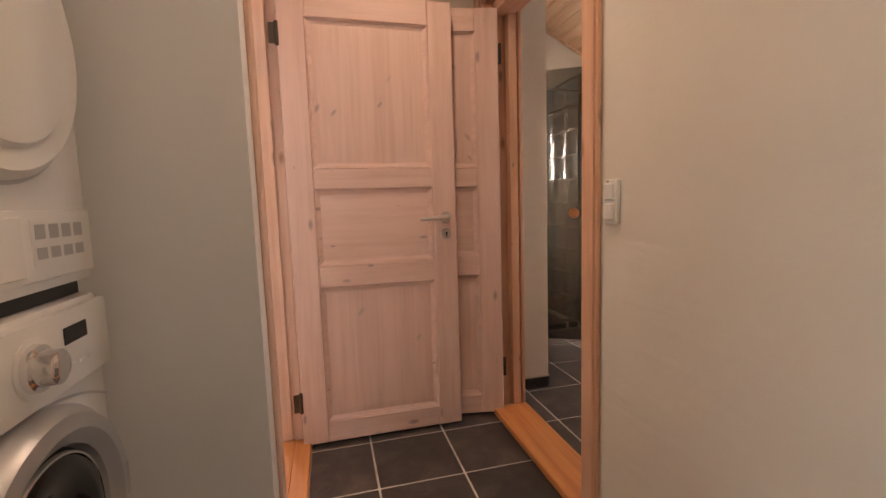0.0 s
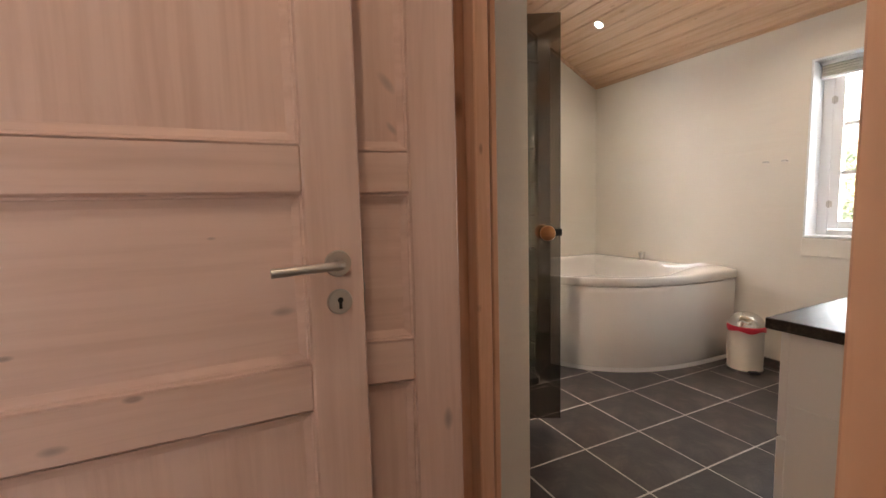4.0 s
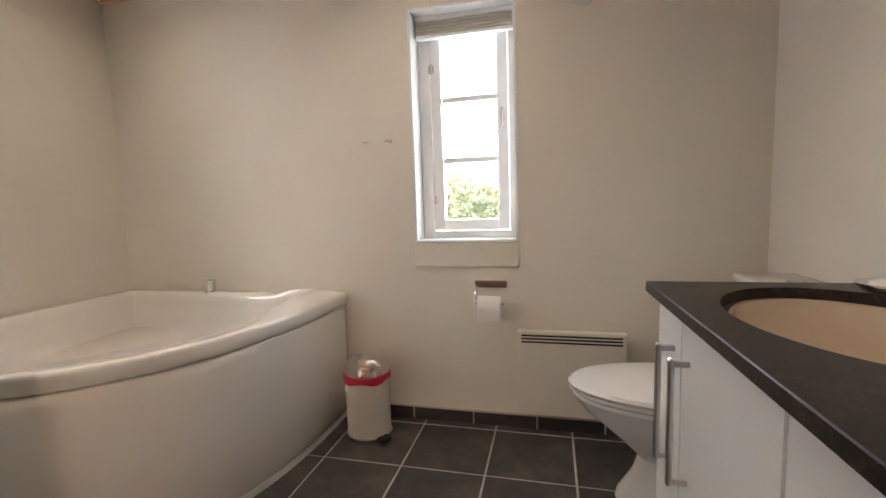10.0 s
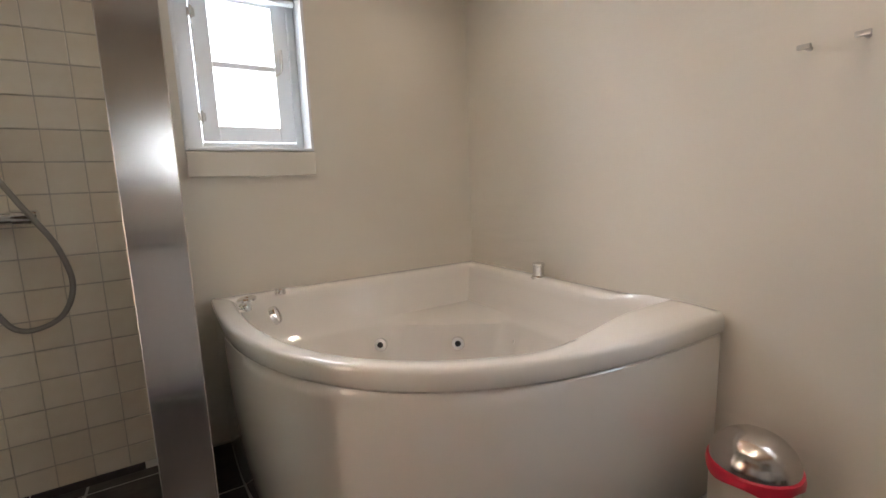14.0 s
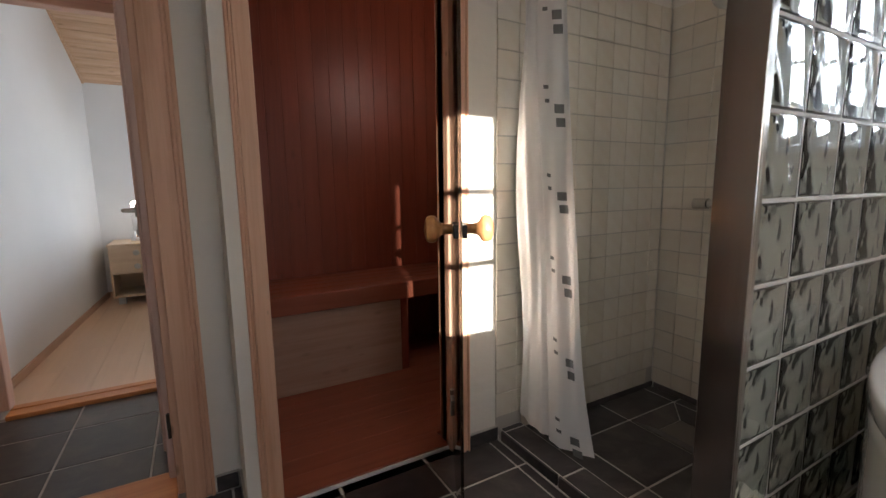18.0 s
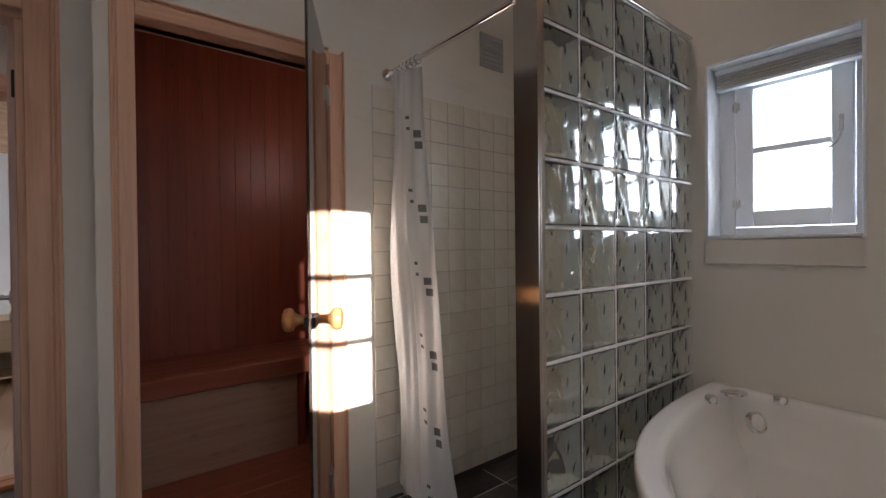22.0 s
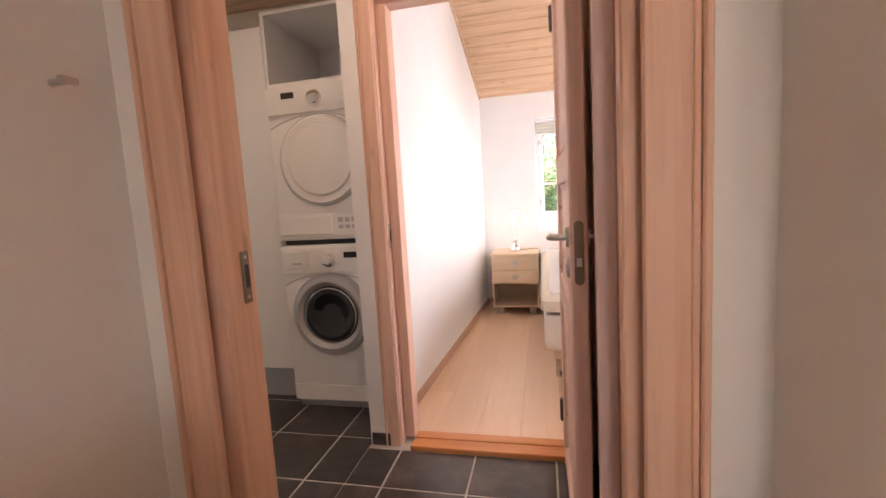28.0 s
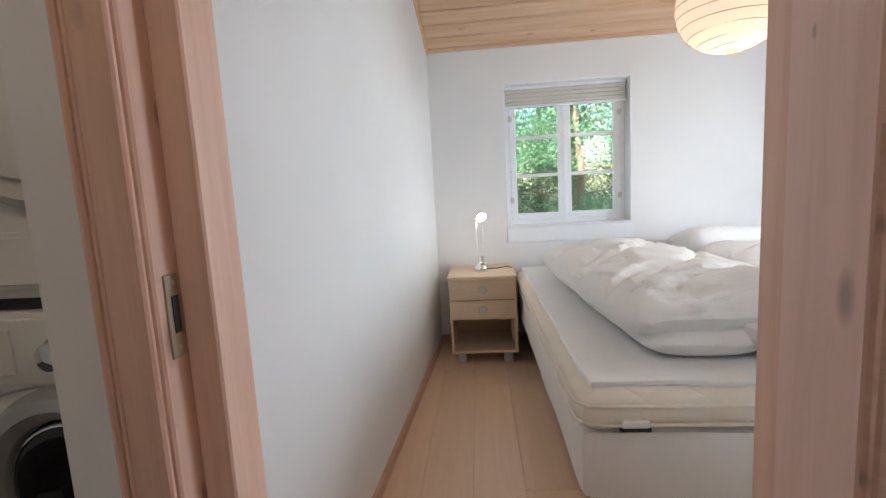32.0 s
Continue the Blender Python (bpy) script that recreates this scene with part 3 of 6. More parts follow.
def strip(bm, p0, p1, off, low, high):
    """A thin batten from p0 to p1, as thick as off, between two heights above its ends."""
    p0, p1, off = Vector(p0), Vector(p1), Vector(off)
    up = [Vector((0, 0, z)) for z in (low, high)]
    a, b = ([bm.verts.new(p + o) for o in (up[0], up[0] + off, up[1] + off, up[1])] for p in (p0, p1))
    ring_faces(bm, a, b)
    bm.faces.new(a[::-1])
    bm.faces.new(b)
    return bm


_s0, _s1 = (0.19, 1.8306, 0), (-2.376, 1.9748, 0)
solid("ceiling_trim_south", strip(bmesh.new(), (0.19, 1.8306, bed_ceiling(0.19)), (-2.376, 1.9748, bed_ceiling(-2.376)), (0, 0.016, 0), -0.030, -0.003), M_CEIL, "pine cover strip along the sloping ceiling", "trim", kind="structure")

# ground outside
solid("ground", box(-400, 400, -400, 400, -0.5, -0.2), M_GRASS, "rough grass round the house", "ground", kind="structure")

# floors: slabs with the joints' colour, tiles and planks are laid last
floor_bath = solid("floor_bath", bx(box(1.228, 3.87, 1.775, 3.845, -0.19, -0.0018), 2.432, 3.87, 3.845, 4.85, -0.19, -0.0018), M_GROUT, "dark slate floor tiles with pale joints", "floor", kind="structure")
floor_hall = solid("floor_hall", bx(bx(box(-1.02, 1.228, -0.62, 0.50, -0.19, -0.0018), -0.70, 1.228, 0.50, 1.75, -0.19, -0.0018), 0.31, 1.228, 1.75, 2.86, -0.19, -0.0018), M_GROUT, "dark slate floor tiles with pale joints", "floor", kind="structure")
floor_bed = solid("floor_bedroom", box(-2.378, 0.31, 1.83, 4.85, -0.19, -0.004), mat("underlay", (0.2, 0.13, 0.08), 0.8), "pale beech laminate planks", "floor", kind="structure")
floor_sauna = solid("floor_sauna", box(0.31, 1.525, 2.90, 4.85, -0.19, 0.0), M_SAUNAPALE, "plain sauna floor under duckboards", "floor", kind="structure")
SHZ, SHF = 0.045, -0.012
floor_shower = solid("floor_shower", bx(box(1.63, 2.432, 3.845, 3.954, -0.19, SHZ - 0.0018), 1.63, 2.432, 3.954, 4.85, -0.19, -0.042), M_GROUT, "sunken shower floor of dark slate tiles behind a kerb", "floor", kind="structure")

# ---------------------------------------------------------------- door frames


def architrave(parent, x, out, y0, y1, top, w=0.105, t=0.018, w_low=None, woods=None):
    """Moulded casing round a doorway in a wall across x; out: +1 or -1, the side it faces; y0, y1: clear opening."""
    upright, head = woods or (M_FRAME, M_FRAMEY)
    for ya, yb, s in ((y0 - (w_low or w), y0, 1), (y1, y1 + w, -1)):
        bm = bmesh.new()
        yi, yo = (yb, ya) if s == 1 else (ya, yb)
        steps = ((0.0, 0.72, 1.0), (0.72, 0.86, 0.72), (0.86, 1.0, 1.15))
        for f0, f1, th in steps:
            a, b = sorted((yi + (yo - yi) * f0, yi + (yo - yi) * f1))
            xs = sorted((x, x + out * t * th))
            bx(bm, xs[0], xs[1], a, b, 0, top + w * (f1 if s else 1), 0.003)
        part("casing", bm, upright, parent)
    bm = bmesh.new()
    for f0, f1, th in ((0.0, 0.72, 1.0), (0.72, 0.86, 0.72), (0.86, 1.0, 1.15)):
        xs = sorted((x, x + out * t * th))
        bx(bm, xs[0] + 0.0005, xs[1] + 0.0005 * out, y0, y1, top + w * f0, top + w * f1, 0.003)
    part("head_casing", bm, head, parent)


def lining(parent, xa, xb, y0, y1, top, stop, rebate=0.0, t=0.04, woods=None, rebate_hinge=None, hinge_stop=None):
    """Jambs of a doorway; y0, y1: clear width at the stop, which reaches over stop = (x0, x1); elsewhere the jamb stands back by rebate."""
    r = rebate
    q = r if rebate_hinge is None else rebate_hinge
    upright, head = woods or (M_FRAME, M_FRAMEY)
    part("jamb", box(xa, xb, y0 - t, y0 - r, 0, top + t, 0.003), upright, parent)
    part("jamb", box(xa, xb, y1 + q, y1 + t, 0, top + t, 0.003), upright, parent)
    part("head_jamb", box(xa, xb, y0 - r, y1 + q, top + r, top + t, 0.003), head, parent)
    s0, s1 = stop
    part("stop", box(s0, s1, y0 - r, y0, 0.02, top, 0.003), upright, parent)
    part("stop", box(hinge_stop or s0, s1, y1, y1 + q, 0.02, top, 0.003), upright, parent)
    part("head_stop", box(s0, s1, y0 - r, y1 + q, top, top + r, 0.003), head, parent)


def strike_plate(parent, x, y, z, face, metal, label):
    """Keeper let into a jamb at y; face: which way it looks along y."""
    bm = box(x - 0.012, x + 0.012, *sorted((y, y + face * 0.003)), z - 0.054, z + 0.054, 0.001)
    part("strike_plate", bm, metal, parent, label)
    bm = box(x - 0.007, x + 0.004, *sorted((y + face * 0.0032, y + face * 0.0045)), z - 0.022, z + 0.026, 0.0)
    part("keeper_hole", bm, M_BLACK, parent)
    for dz in (-0.042, 0.042):
        part("screw", cyl(bmesh.new(), (x - 0.001, y + face * 0.0028, z + dz), (x - 0.001, y + face * 0.0042, z + dz), 0.0042, 0.003, 12), M_NICKEL, parent)


def lug_hinge(parent, x, y, z, side):
    bm = cyl(bmesh.new(), (x, y, z - 0.045), (x, y, z + 0.045), 0.008, seg=12)
    bx(bm, x - 0.004, x + 0.004, *sorted((y, y + side * 0.03)), z - 0.04, z + 0.04, 0.001)
    bx(bm, x - 0.030, x + 0.002, y - 0.003, y + 0.003, z - 0.04, z + 0.04, 0.001)
    part("hinge", bm, M_BRONZE, parent, "dark aged steel hinge", True)


TOP = 1.92
f1 = thing("door_frame_bedroom", "knotty whitewashed pine frame of the bedroom doorway", "door frame", kind="structure")
LIMED = (M_FRAMEB, M_FRAMEBY)
lining(f1, 0.19, 0.31, 1.945, 2.66, 1.91, (0.19, 0.268), 0.045, 0.06, LIMED, 0.012)
architrave(f1, 0.31, 1, 1.895, 2.675, 1.96, 0.07, 0.010, None, LIMED)
architrave(f1, 0.20, -1, 1.925, 2.68, 1.93, 0.075, 0.018, None, LIMED)
strike_plate(f1, 0.284, 1.900, 0.952, 1, M_STRIKE, "worn brassy strike plate")
for z in (0.21, 1.74):
    lug_hinge(f1, 0.314, 2.603, z, 1)
part("threshold", box(0.21, 0.345, 1.945, 2.66, -0.003, 0.022, 0.006, 2), M_SILL, f1, "warm oiled oak threshold")
part("threshold_strip", box(0.262, 0.277, 1.947, 2.658, 0.02, 0.027, 0.002), M_SILL, f1)

f2 = thing("door_frame_bathroom", "knotty whitewashed pine frame of the bathroom doorway", "door frame", kind="structure")
lining(f2, 1.228, 1.388, 1.945, 2.668, TOP, (1.27, 1.37), 0.05, 0.075, hinge_stop=1.33)
architrave(f2, 1.228, -1, 1.875, 2.735, TOP + 0.06, 0.085, 0.012)
architrave(f2, 1.388, 1, 1.925, 2.692, TOP + 0.02, 0.09)
strike_plate(f2, 1.302, 1.945, 0.96, 1, M_LOCK, "dark worn steel strike plate")
for z in (0.235, 1.73):
    lug_hinge(f2, 1.28, 2.658, z, 1)
part("threshold", box(1.218, 1.398, 1.945, 2.668, -0.003, 0.028, 0.006, 2), M_SILL, f2, "warm oiled oak threshold")

f3 = thing("door_frame_sauna", "moulded pine frame of the sauna doorway", "door frame", kind="structure")
lining(f3, 1.52, 1.632, 2.975, 3.622, 1.91, (1.535, 1.575))
architrave(f3, 1.63, 1, 2.975, 3.622, 1.91, 0.068, 0.016, 0.066)
part("threshold", box(1.474, 1.583, 2.975, 3.622, -0.003, 0.022, 0.004, 2), M_SAUNAY, f3, "red-brown wooden sauna sill")
part("seal", box(1.583, 1.590, 2.975, 3.622, -0.003, 0.014, 0.002), M_PAPER, f3, "pale sealing strip")

# ---------------------------------------------------------------- panel doors


def panel_door(name, label, width, height, m):
    """Three-panel door. Local: hinge edge at x = 0, leaf along +x, faces at y = 0 (seen) and y = 0.04."""
    d = thing(name, label, "door", m)
    T = 0.04
    st, w = 0.108, width
    part("stile", box(0, st, 0, T, 0, height, 0.004), M_DOOR, d)
    part("stile", box(w - st, w, 0, T, 0, height, 0.004), M_DOOR, d)
    rails = ((0.0, 0.093), (0.690, 0.786), (1.110, 1.199), (height - 0.105, height))
    for a, b in rails:
        part("rail", box(st, w - st, 0.0012, T - 0.0012, a, b, 0.004), M_DOORX, d)
    for (a0, a1), (b0, b1) in zip(rails, rails[1:]):
        x0, x1, z0, z1 = st, w - st, a1, b0
        bm = bmesh.new()
        for y, s in ((0.0155, -1), (T - 0.0155, 1)):
            outer = [(x0, z0), (x1, z0), (x1, z1), (x0, z1)]
            e = 0.05
            inner = [(x0 + e, z0 + e), (x1 - e, z0 + e), (x1 - e, z1 - e), (x0 + e, z1 - e)]
            ro = [bm.verts.new((x, y, z)) for x, z in outer]
            ri = [bm.verts.new((x, y + s * 0.0025, z)) for x, z in inner]
            ring_faces(bm, ro, ri)
            bm.faces.new(ri)
        part("panel", bm, M_DOORP if z1 - z0 > 0.4 else M_DOORX, d)
        bm = bmesh.new()
        for face, s in ((0.0, 1), (T, -1)):
            loops = []
            for e, y in ((0.0, 0.0005), (0.0012, 0.0052), (0.006, 0.0056), (0.0072, 0.0095), (0.021, 0.0138), (0.022, 0.018)):
                loops.append([bm.verts.new((x, face + s * y, z)) for x, z in ((x0 + e, z0 + e), (x1 - e, z0 + e), (x1 - e, z1 - e), (x0 + e, z1 - e))])
            for a, b in zip(loops, loops[1:]):
                ring_faces(bm, a, b)
        part("moulding", bm, M_DOORX, d)
    zl = 0.975
    for s, y in ((-1, 0.0), (1, T)):
        bm = cyl(bmesh.new(), (w - 0.05, y, zl), (w - 0.05, y + s * 0.008, zl), 0.026, 0.024, 28)
        rose = part("rosette", bm, M_NICKEL, d, "round brushed steel rosette", True)
        k = 0.045 if s < 0 else 0.024
        bm = tube(bmesh.new(), smooth_pts([(w - 0.05, y + s * 0.006, zl), (w - 0.05, y + s * k * 0.7, zl), (w - 0.062, y + s * k, zl), (w - 0.10, y + s * k, zl - 0.001), (w - 0.175, y + s * k, zl - 0.004)], 6), 0.0085, 12)
        part("handle", bm, M_NICKEL, d, "brushed steel lever handle", True)
        bm = cyl(bmesh.new(), (w - 0.05, y, zl - 0.075), (w - 0.05, y + s * 0.007, zl - 0.075), 0.025, 0.023, 28)
        esc = part("escutcheon", bm, M_NICKEL, d, "round steel keyhole plate", True)
        bm = cyl(bmesh.new(), (w - 0.05, y + s * 0.0072, zl - 0.071), (w - 0.05, y + s * 0.008, zl - 0.071), 0.0055, seg=14)
        bx(bm, w - 0.053, w - 0.047, *sorted((y + s * 0.0072, y + s * 0.008)), zl - 0.088, zl - 0.072)
        part("keyhole", bm, M_BLACK, esc)
    bm = box(w, w + 0.0025, T / 2 - 0.011, T / 2 + 0.011, zl - 0.098, zl + 0.031)
    for zz in (zl - 0.098, zl + 0.031):
        cyl(bm, (w, T / 2, zz), (w + 0.0024, T / 2, zz), 0.011, seg=20)
    lock = part("lock_plate", bm, M_LOCK, d, "dull bronze lock plate")
    part("latch", box(w + 0.002, w + 0.006, T / 2 - 0.006, T / 2 + 0.006, zl - 0.065, zl - 0.045, 0.001), M_NICKEL, lock)
    return d


panel_door("door_bedroom", "open whitewashed knotty pine door with three panels", 0.722, 1.905, pose(0.314, 2.607, 0.012, 0, 0, 0.2))
# the bathroom leaf swings the other way: its hinge edge is at the east
panel_door("door_bathroom", "open whitewashed pine door standing behind another", 0.74, 1.912, pose(1.272, 2.678, 0.012, 0, 0, 170))

# ---------------------------------------------------------------- windows


def window(name, label, m, w, h, leaves=1, rows=3, blind=0.07, hinge_left=True, apron=0.10, hang=0.0, stile=0.0):
    """Local: x to the right seen from inside, y outwards from the wall's inner face, z up from the opening's foot."""
    o = thing(name, label, "window", m, kind="structure")
    hw, d0, d1 = w / 2, 0.118, 0.19
    lin = 0.012
    for a in ((-hw, -hw + lin, 0.0, d1, 0, h), (hw - lin, hw, 0.0, d1, 0, h), (-hw + lin, hw - lin, 0.0, d1, h - lin, h), (-hw + lin, hw - lin, -0.012, d1, 0, lin)):
        part("lining", box(*a, 0.002), M_PAINT, o)
    fr = 0.032
    i0, i1, z0, z1 = -hw + lin, hw - lin, lin, h - lin
    for a in ((i0, i0 + fr + hang, d0, d1, z0, z1), (i1 - fr, i1, d0, d1, z0, z1), (i0 + fr + hang, i1 - fr, d0, d1, z0, z0 + fr), (i0 + fr + hang, i1 - fr, d0, d1, z1 - fr, z1)):
        part("frame", box(*a, 0.003), M_PAINT, o)
    s0, s1, sz0, sz1 = i0 + fr + hang, i1 - fr, z0 + fr, z1 - fr
    lw = (s1 - s0) / leaves
    for k in range(leaves):
        a, b = s0 + k * lw + 0.003, s0 + (k + 1) * lw - 0.003
        st = stile or (0.05 if leaves == 1 else 0.042)
        ya, yb = d0 - 0.006, d0 + 0.038
        sash = part("sash", box(a, a + st, ya, yb, sz0 + 0.003, sz1 - 0.003, 0.003), M_PAINT, o)
        part("sash_stile", box(b - st, b, ya, yb, sz0 + 0.003, sz1 - 0.003, 0.003), M_PAINT, sash)
        part("sash_rail", box(a + st, b - st, ya, yb, sz0 + 0.003, sz0 + 0.003 + st, 0.003), M_PAINT, sash)
        part("sash_rail", box(a + st, b - st, ya, yb, sz1 - 0.003 - st, sz1 - 0.003, 0.003), M_PAINT, sash)
        p0, p1 = sz0 + 0.003 + st, sz1 - 0.003 - st
        for r in range(1, rows):
            zc = p0 + (p1 - p0) * r / rows
            part("muntin", box(a + st, b - st, ya + 0.006, yb, zc - 0.012, zc + 0.012, 0.003), M_PAINT, sash)
        for r in range(rows):
            za, zb = p0 + (p1 - p0) * r / rows, p0 + (p1 - p0) * (r + 1) / rows
            pane = part("pane", box(a + st - 0.004, b - st + 0.004, ya + 0.024, ya + 0.028, za + 0.010, zb - 0.010), M_PANE, sash, "clear glass pane")
            pane.visible_shadow = False
        left = hinge_left if leaves == 1 else k == 0
        hx, lx = (a + 0.004, b - st * 0.55) if left else (b - 0.004, a + st * 0.55)
        for zz in (sz0 + (sz1 - sz0) * 0.16, sz0 + (sz1 - sz0) * 0.80):
            bm = cyl(bmesh.new(), (hx, ya - 0.006, zz - 0.022), (hx, ya - 0.006, zz + 0.022), 0.006, seg=10)
            bx(bm, hx - 0.014, hx + 0.014, ya - 0.004, ya + 0.001, zz - 0.016, zz + 0.016, 0.001)
            part("window_hinge", bm, M_NICKEL, sash, "small galvanised hinge", True)
        if leaves == 1:
            zz = sz0 + (sz1 - sz0) * 0.52
            bm = box(lx - 0.007, lx + 0.007, ya - 0.004, ya + 0.001, zz + 0.01, zz + 0.07, 0.001)
            tube(bm, smooth_pts([(lx, ya - 0.008, zz + 0.05), (lx, ya - 0.012, zz), (lx - 0.012, ya - 0.014, zz - 0.03), (lx - 0.035, ya - 0.012, zz - 0.045)], 5), 0.004, 8)
            part("window_latch", bm, M_NICKEL, sash, "bent steel casement hook", True)
    if leaves == 2:
        part("mullion", box(s0 + lw - 0.012, s0 + lw + 0.012, d0 - 0.012, d0 - 0.006, sz0, sz1, 0.002), M_PAINT, o)
    if blind:
        bm = box(-hw + 0.016, hw - 0.016, 0.058, 0.098, h - 0.034, h - 0.014, 0.003)
        rail = part("blind_rail", bm, M_PAINT, o)
        bm = bmesh.new()
        n = 4
        for i in range(n):
            zz = h - 0.036 - i * (blind / n)
            bx(bm, -hw + 0.02, hw - 0.02, 0.062, 0.094, zz - blind / n + 0.002, zz, 0.004)
        part("blind", bm, M_BLIND, o, "folded grey-beige blind drawn up")
        part("blind_bottom_rail", box(-hw + 0.018, hw - 0.018, 0.060, 0.096, h - 0.036 - blind - 0.014, h - 0.036 - blind, 0.003), M_PAINT, o)
    if apron:
        part("apron", box(-hw, hw, -0.012, -0.0005, -apron, -0.004, 0.003), M_PAINT if leaves > 1 else M_WALL, o, "plain board under the window")
    return o


window("window_1", "white casement window with three panes and raised blind", pose(3.87, 2.9575, 0.848, 0, 0, -90), 0.471, 1.022, 1, 3, 0.06, True, 0.11, 0.022)
window("window_2", "small white casement window with two panes", pose(2.8125, 4.85, 1.185, 0, 0, 0), 0.485, 0.708, 1, 2, 0.05, True, 0.10, 0.026, 0.063)
window("window_3", "white two-leaf window with garden view and blind", pose(-2.378, 2.925, 0.83, 0, 0, 90), 0.87, 1.0, 2, 3, 0.11, True, 0.11)
# Unseen door, added as a source for the hall's cool daylight.
window("window_5", "added white glazed door, out of view, for the hall's daylight", pose(-1.02, -0.10, 0.0, 0, 0, 90), 0.58, 2.0, 1, 5, 0.0, True, 0.0)
window("window_4", "tall white window flooded with daylight", pose(-1.05, 4.85, 0.60, 0, 0, 0), 0.94, 1.33, 1, 4, 0.03, True, 0.0)

# ---------------------------------------------------------------- bathroom: bathtub
CX, CY, AX, BY, EXP = 3.86, 4.84, 1.266, 1.288, 3.0


def tub_outline(n=64, grow=0.0):
    pts = []
    for i in range(n + 1):
        a = math.pi / 2 * i / n
        c, s = math.cos(a), math.sin(a)
        r = (abs(c) ** EXP + abs(s) ** EXP) ** (-1 / EXP)
        pts.append((CX - (AX + grow) * r * c, CY - (BY + grow) * r * s))
    # back along the east wall, round the corner, and along the north wall
    for i in range(1, 14):
        pts.append((CX, CY - (BY + grow) * (1 - i / 14)))
    for i in range(0, 14):
        pts.append((CX - (AX + grow) * (i / 14), CY))
    return pts


def tub_ring(bm, scale, z, grow=0.0, cut=None, head=0.0, centre=(3.28, 4.24), inset=0.0):
    out = []
    for x, y in tub_outline(grow=grow):
        x, y = centre[0] + (x - centre[0]) * scale, centre[1] + (y - centre[1]) * scale
        if cut:
            px, py = cut
            nx, ny = 0.57, 0.8216
            d = (x - px) * nx + (y - py) * ny
            if d > 0:
                x, y = x - nx * d, y - ny * d
        w = max(0.0, min(1.0, (3.96 - y) / 0.28)) * max(0.0, min(1.0, (x - 3.2) / 0.45))
        w = w * w * (3 - 2 * w)
        out.append(bm.verts.new((x, y + inset * w, z + head * w)))
    return out


tub = thing("bathtub", "white acrylic corner whirlpool tub with curved front", "bathtub", pose(0, 0, 0))
_bm = bmesh.new()
_r = [tub_ring(_bm, 0.984, 0.556), tub_ring(_bm, 0.997, 0.556), tub_ring(_bm, 1.0, 0.559), tub_ring(_bm, 1.0, 0.598), tub_ring(_bm, 0.997, 0.606), tub_ring(_bm, 0.990, 0.6105, 0, None, 0.002), tub_ring(_bm, 0.978, 0.612, 0, None, 0.008),
      tub_ring(_bm, 0.915, 0.610, 0, None, 0.026, inset=0.03), tub_ring(_bm, 0.893, 0.604, 0, None, 0.034, inset=0.055), tub_ring(_bm, 0.875, 0.588, 0, None, 0.03, inset=0.065), tub_ring(_bm, 0.862, 0.56, 0, None, 0.01, inset=0.065), tub_ring(_bm, 0.815, 0.47, inset=0.03), tub_ring(_bm, 0.785, 0.435),
      tub_ring(_bm, 0.765, 0.42, 0, (3.44, 4.60)), tub_ring(_bm, 0.75, 0.405, 0, (3.42, 4.57)), tub_ring(_bm, 0.67, 0.22, 0, (3.375, 4.51)), tub_ring(_bm, 0.61, 0.175, 0, (3.32, 4.45)), tub_ring(_bm, 0.3, 0.165, 0, (3.32, 4.45))]
for a, b in zip(_r, _r[1:]):
    ring_faces(_bm, a, b)
_bm.faces.new(_r[-1])
part("basin", _bm, M_ACRYL, tub, "glossy white rim and basin", True)
_bm = bmesh.new()
_out = [(x, y) for x, y in tub_outline()][:65]
for zz, sc in ((0.03, 0.975), (0.04, 0.982), (0.30, 0.988), (0.51, 0.991), (0.546, 0.991), (0.550, 0.986)):
    _out2 = [(3.28 + (x - 3.28) * sc, 4.24 + (y - 4.24) * sc) for x, y in _out]
    ring = [_bm.verts.new((x, y, zz)) for x, y in _out2] + [_bm.verts.new((3.28 + (x - 3.28) * (sc - 0.02), 4.24 + (y - 4.24) * (sc - 0.02), zz)) for x, y in reversed(_out)]
    if zz > 0.03:
        ring_faces(_bm, prev, ring)
    prev = ring
part("front_panel", _bm, M_ACRYL, tub, "glossy curved white apron panel", True)
_bm = bmesh.new()
_a = [_bm.verts.new((3.28 + (x - 3.28) * 0.978, 4.24 + (y - 4.24) * 0.978, 0.0)) for x, y in _out]
_b = [_bm.verts.new((3.28 + (x - 3.28) * 0.978, 4.24 + (y - 4.24) * 0.978, 0.028)) for x, y in _out]
ring_faces(_bm, _a, _b, False)
_c = [_bm.verts.new((3.28 + (x - 3.28) * 0.955, 4.24 + (y - 4.24) * 0.955, 0.028)) for x, y in _out]
ring_faces(_bm, _b, _c, False)
part("foot_strip", _bm, M_ENAMEL, tub, "", True)
for s in (-0.27, 0.07, 0.335):
    p = Vector((3.443 + 0.8216 * s, 4.492 - 0.57 * s, 0.335))
    n = Vector((-0.55, -0.79, 0.25)).normalized()
    jet = part("jet", cyl(bmesh.new(), p - n * 0.004, p + n * 0.010, 0.030, 0.026, 24), M_CHROME, tub, "chrome whirlpool jet", True)
    part("jet_nozzle", cyl(bmesh.new(), p + n * 0.0102, p + n * 0.013, 0.013, 0.012, 18), M_BLACK, jet)
_p, _n = Vector((2.797, 4.668, 0.543)), Vector((0.85, -0.35, 0.35)).normalized()
_m = Matrix.Translation(_p) @ _n.to_track_quat("Z", "Y").to_matrix().to_4x4()
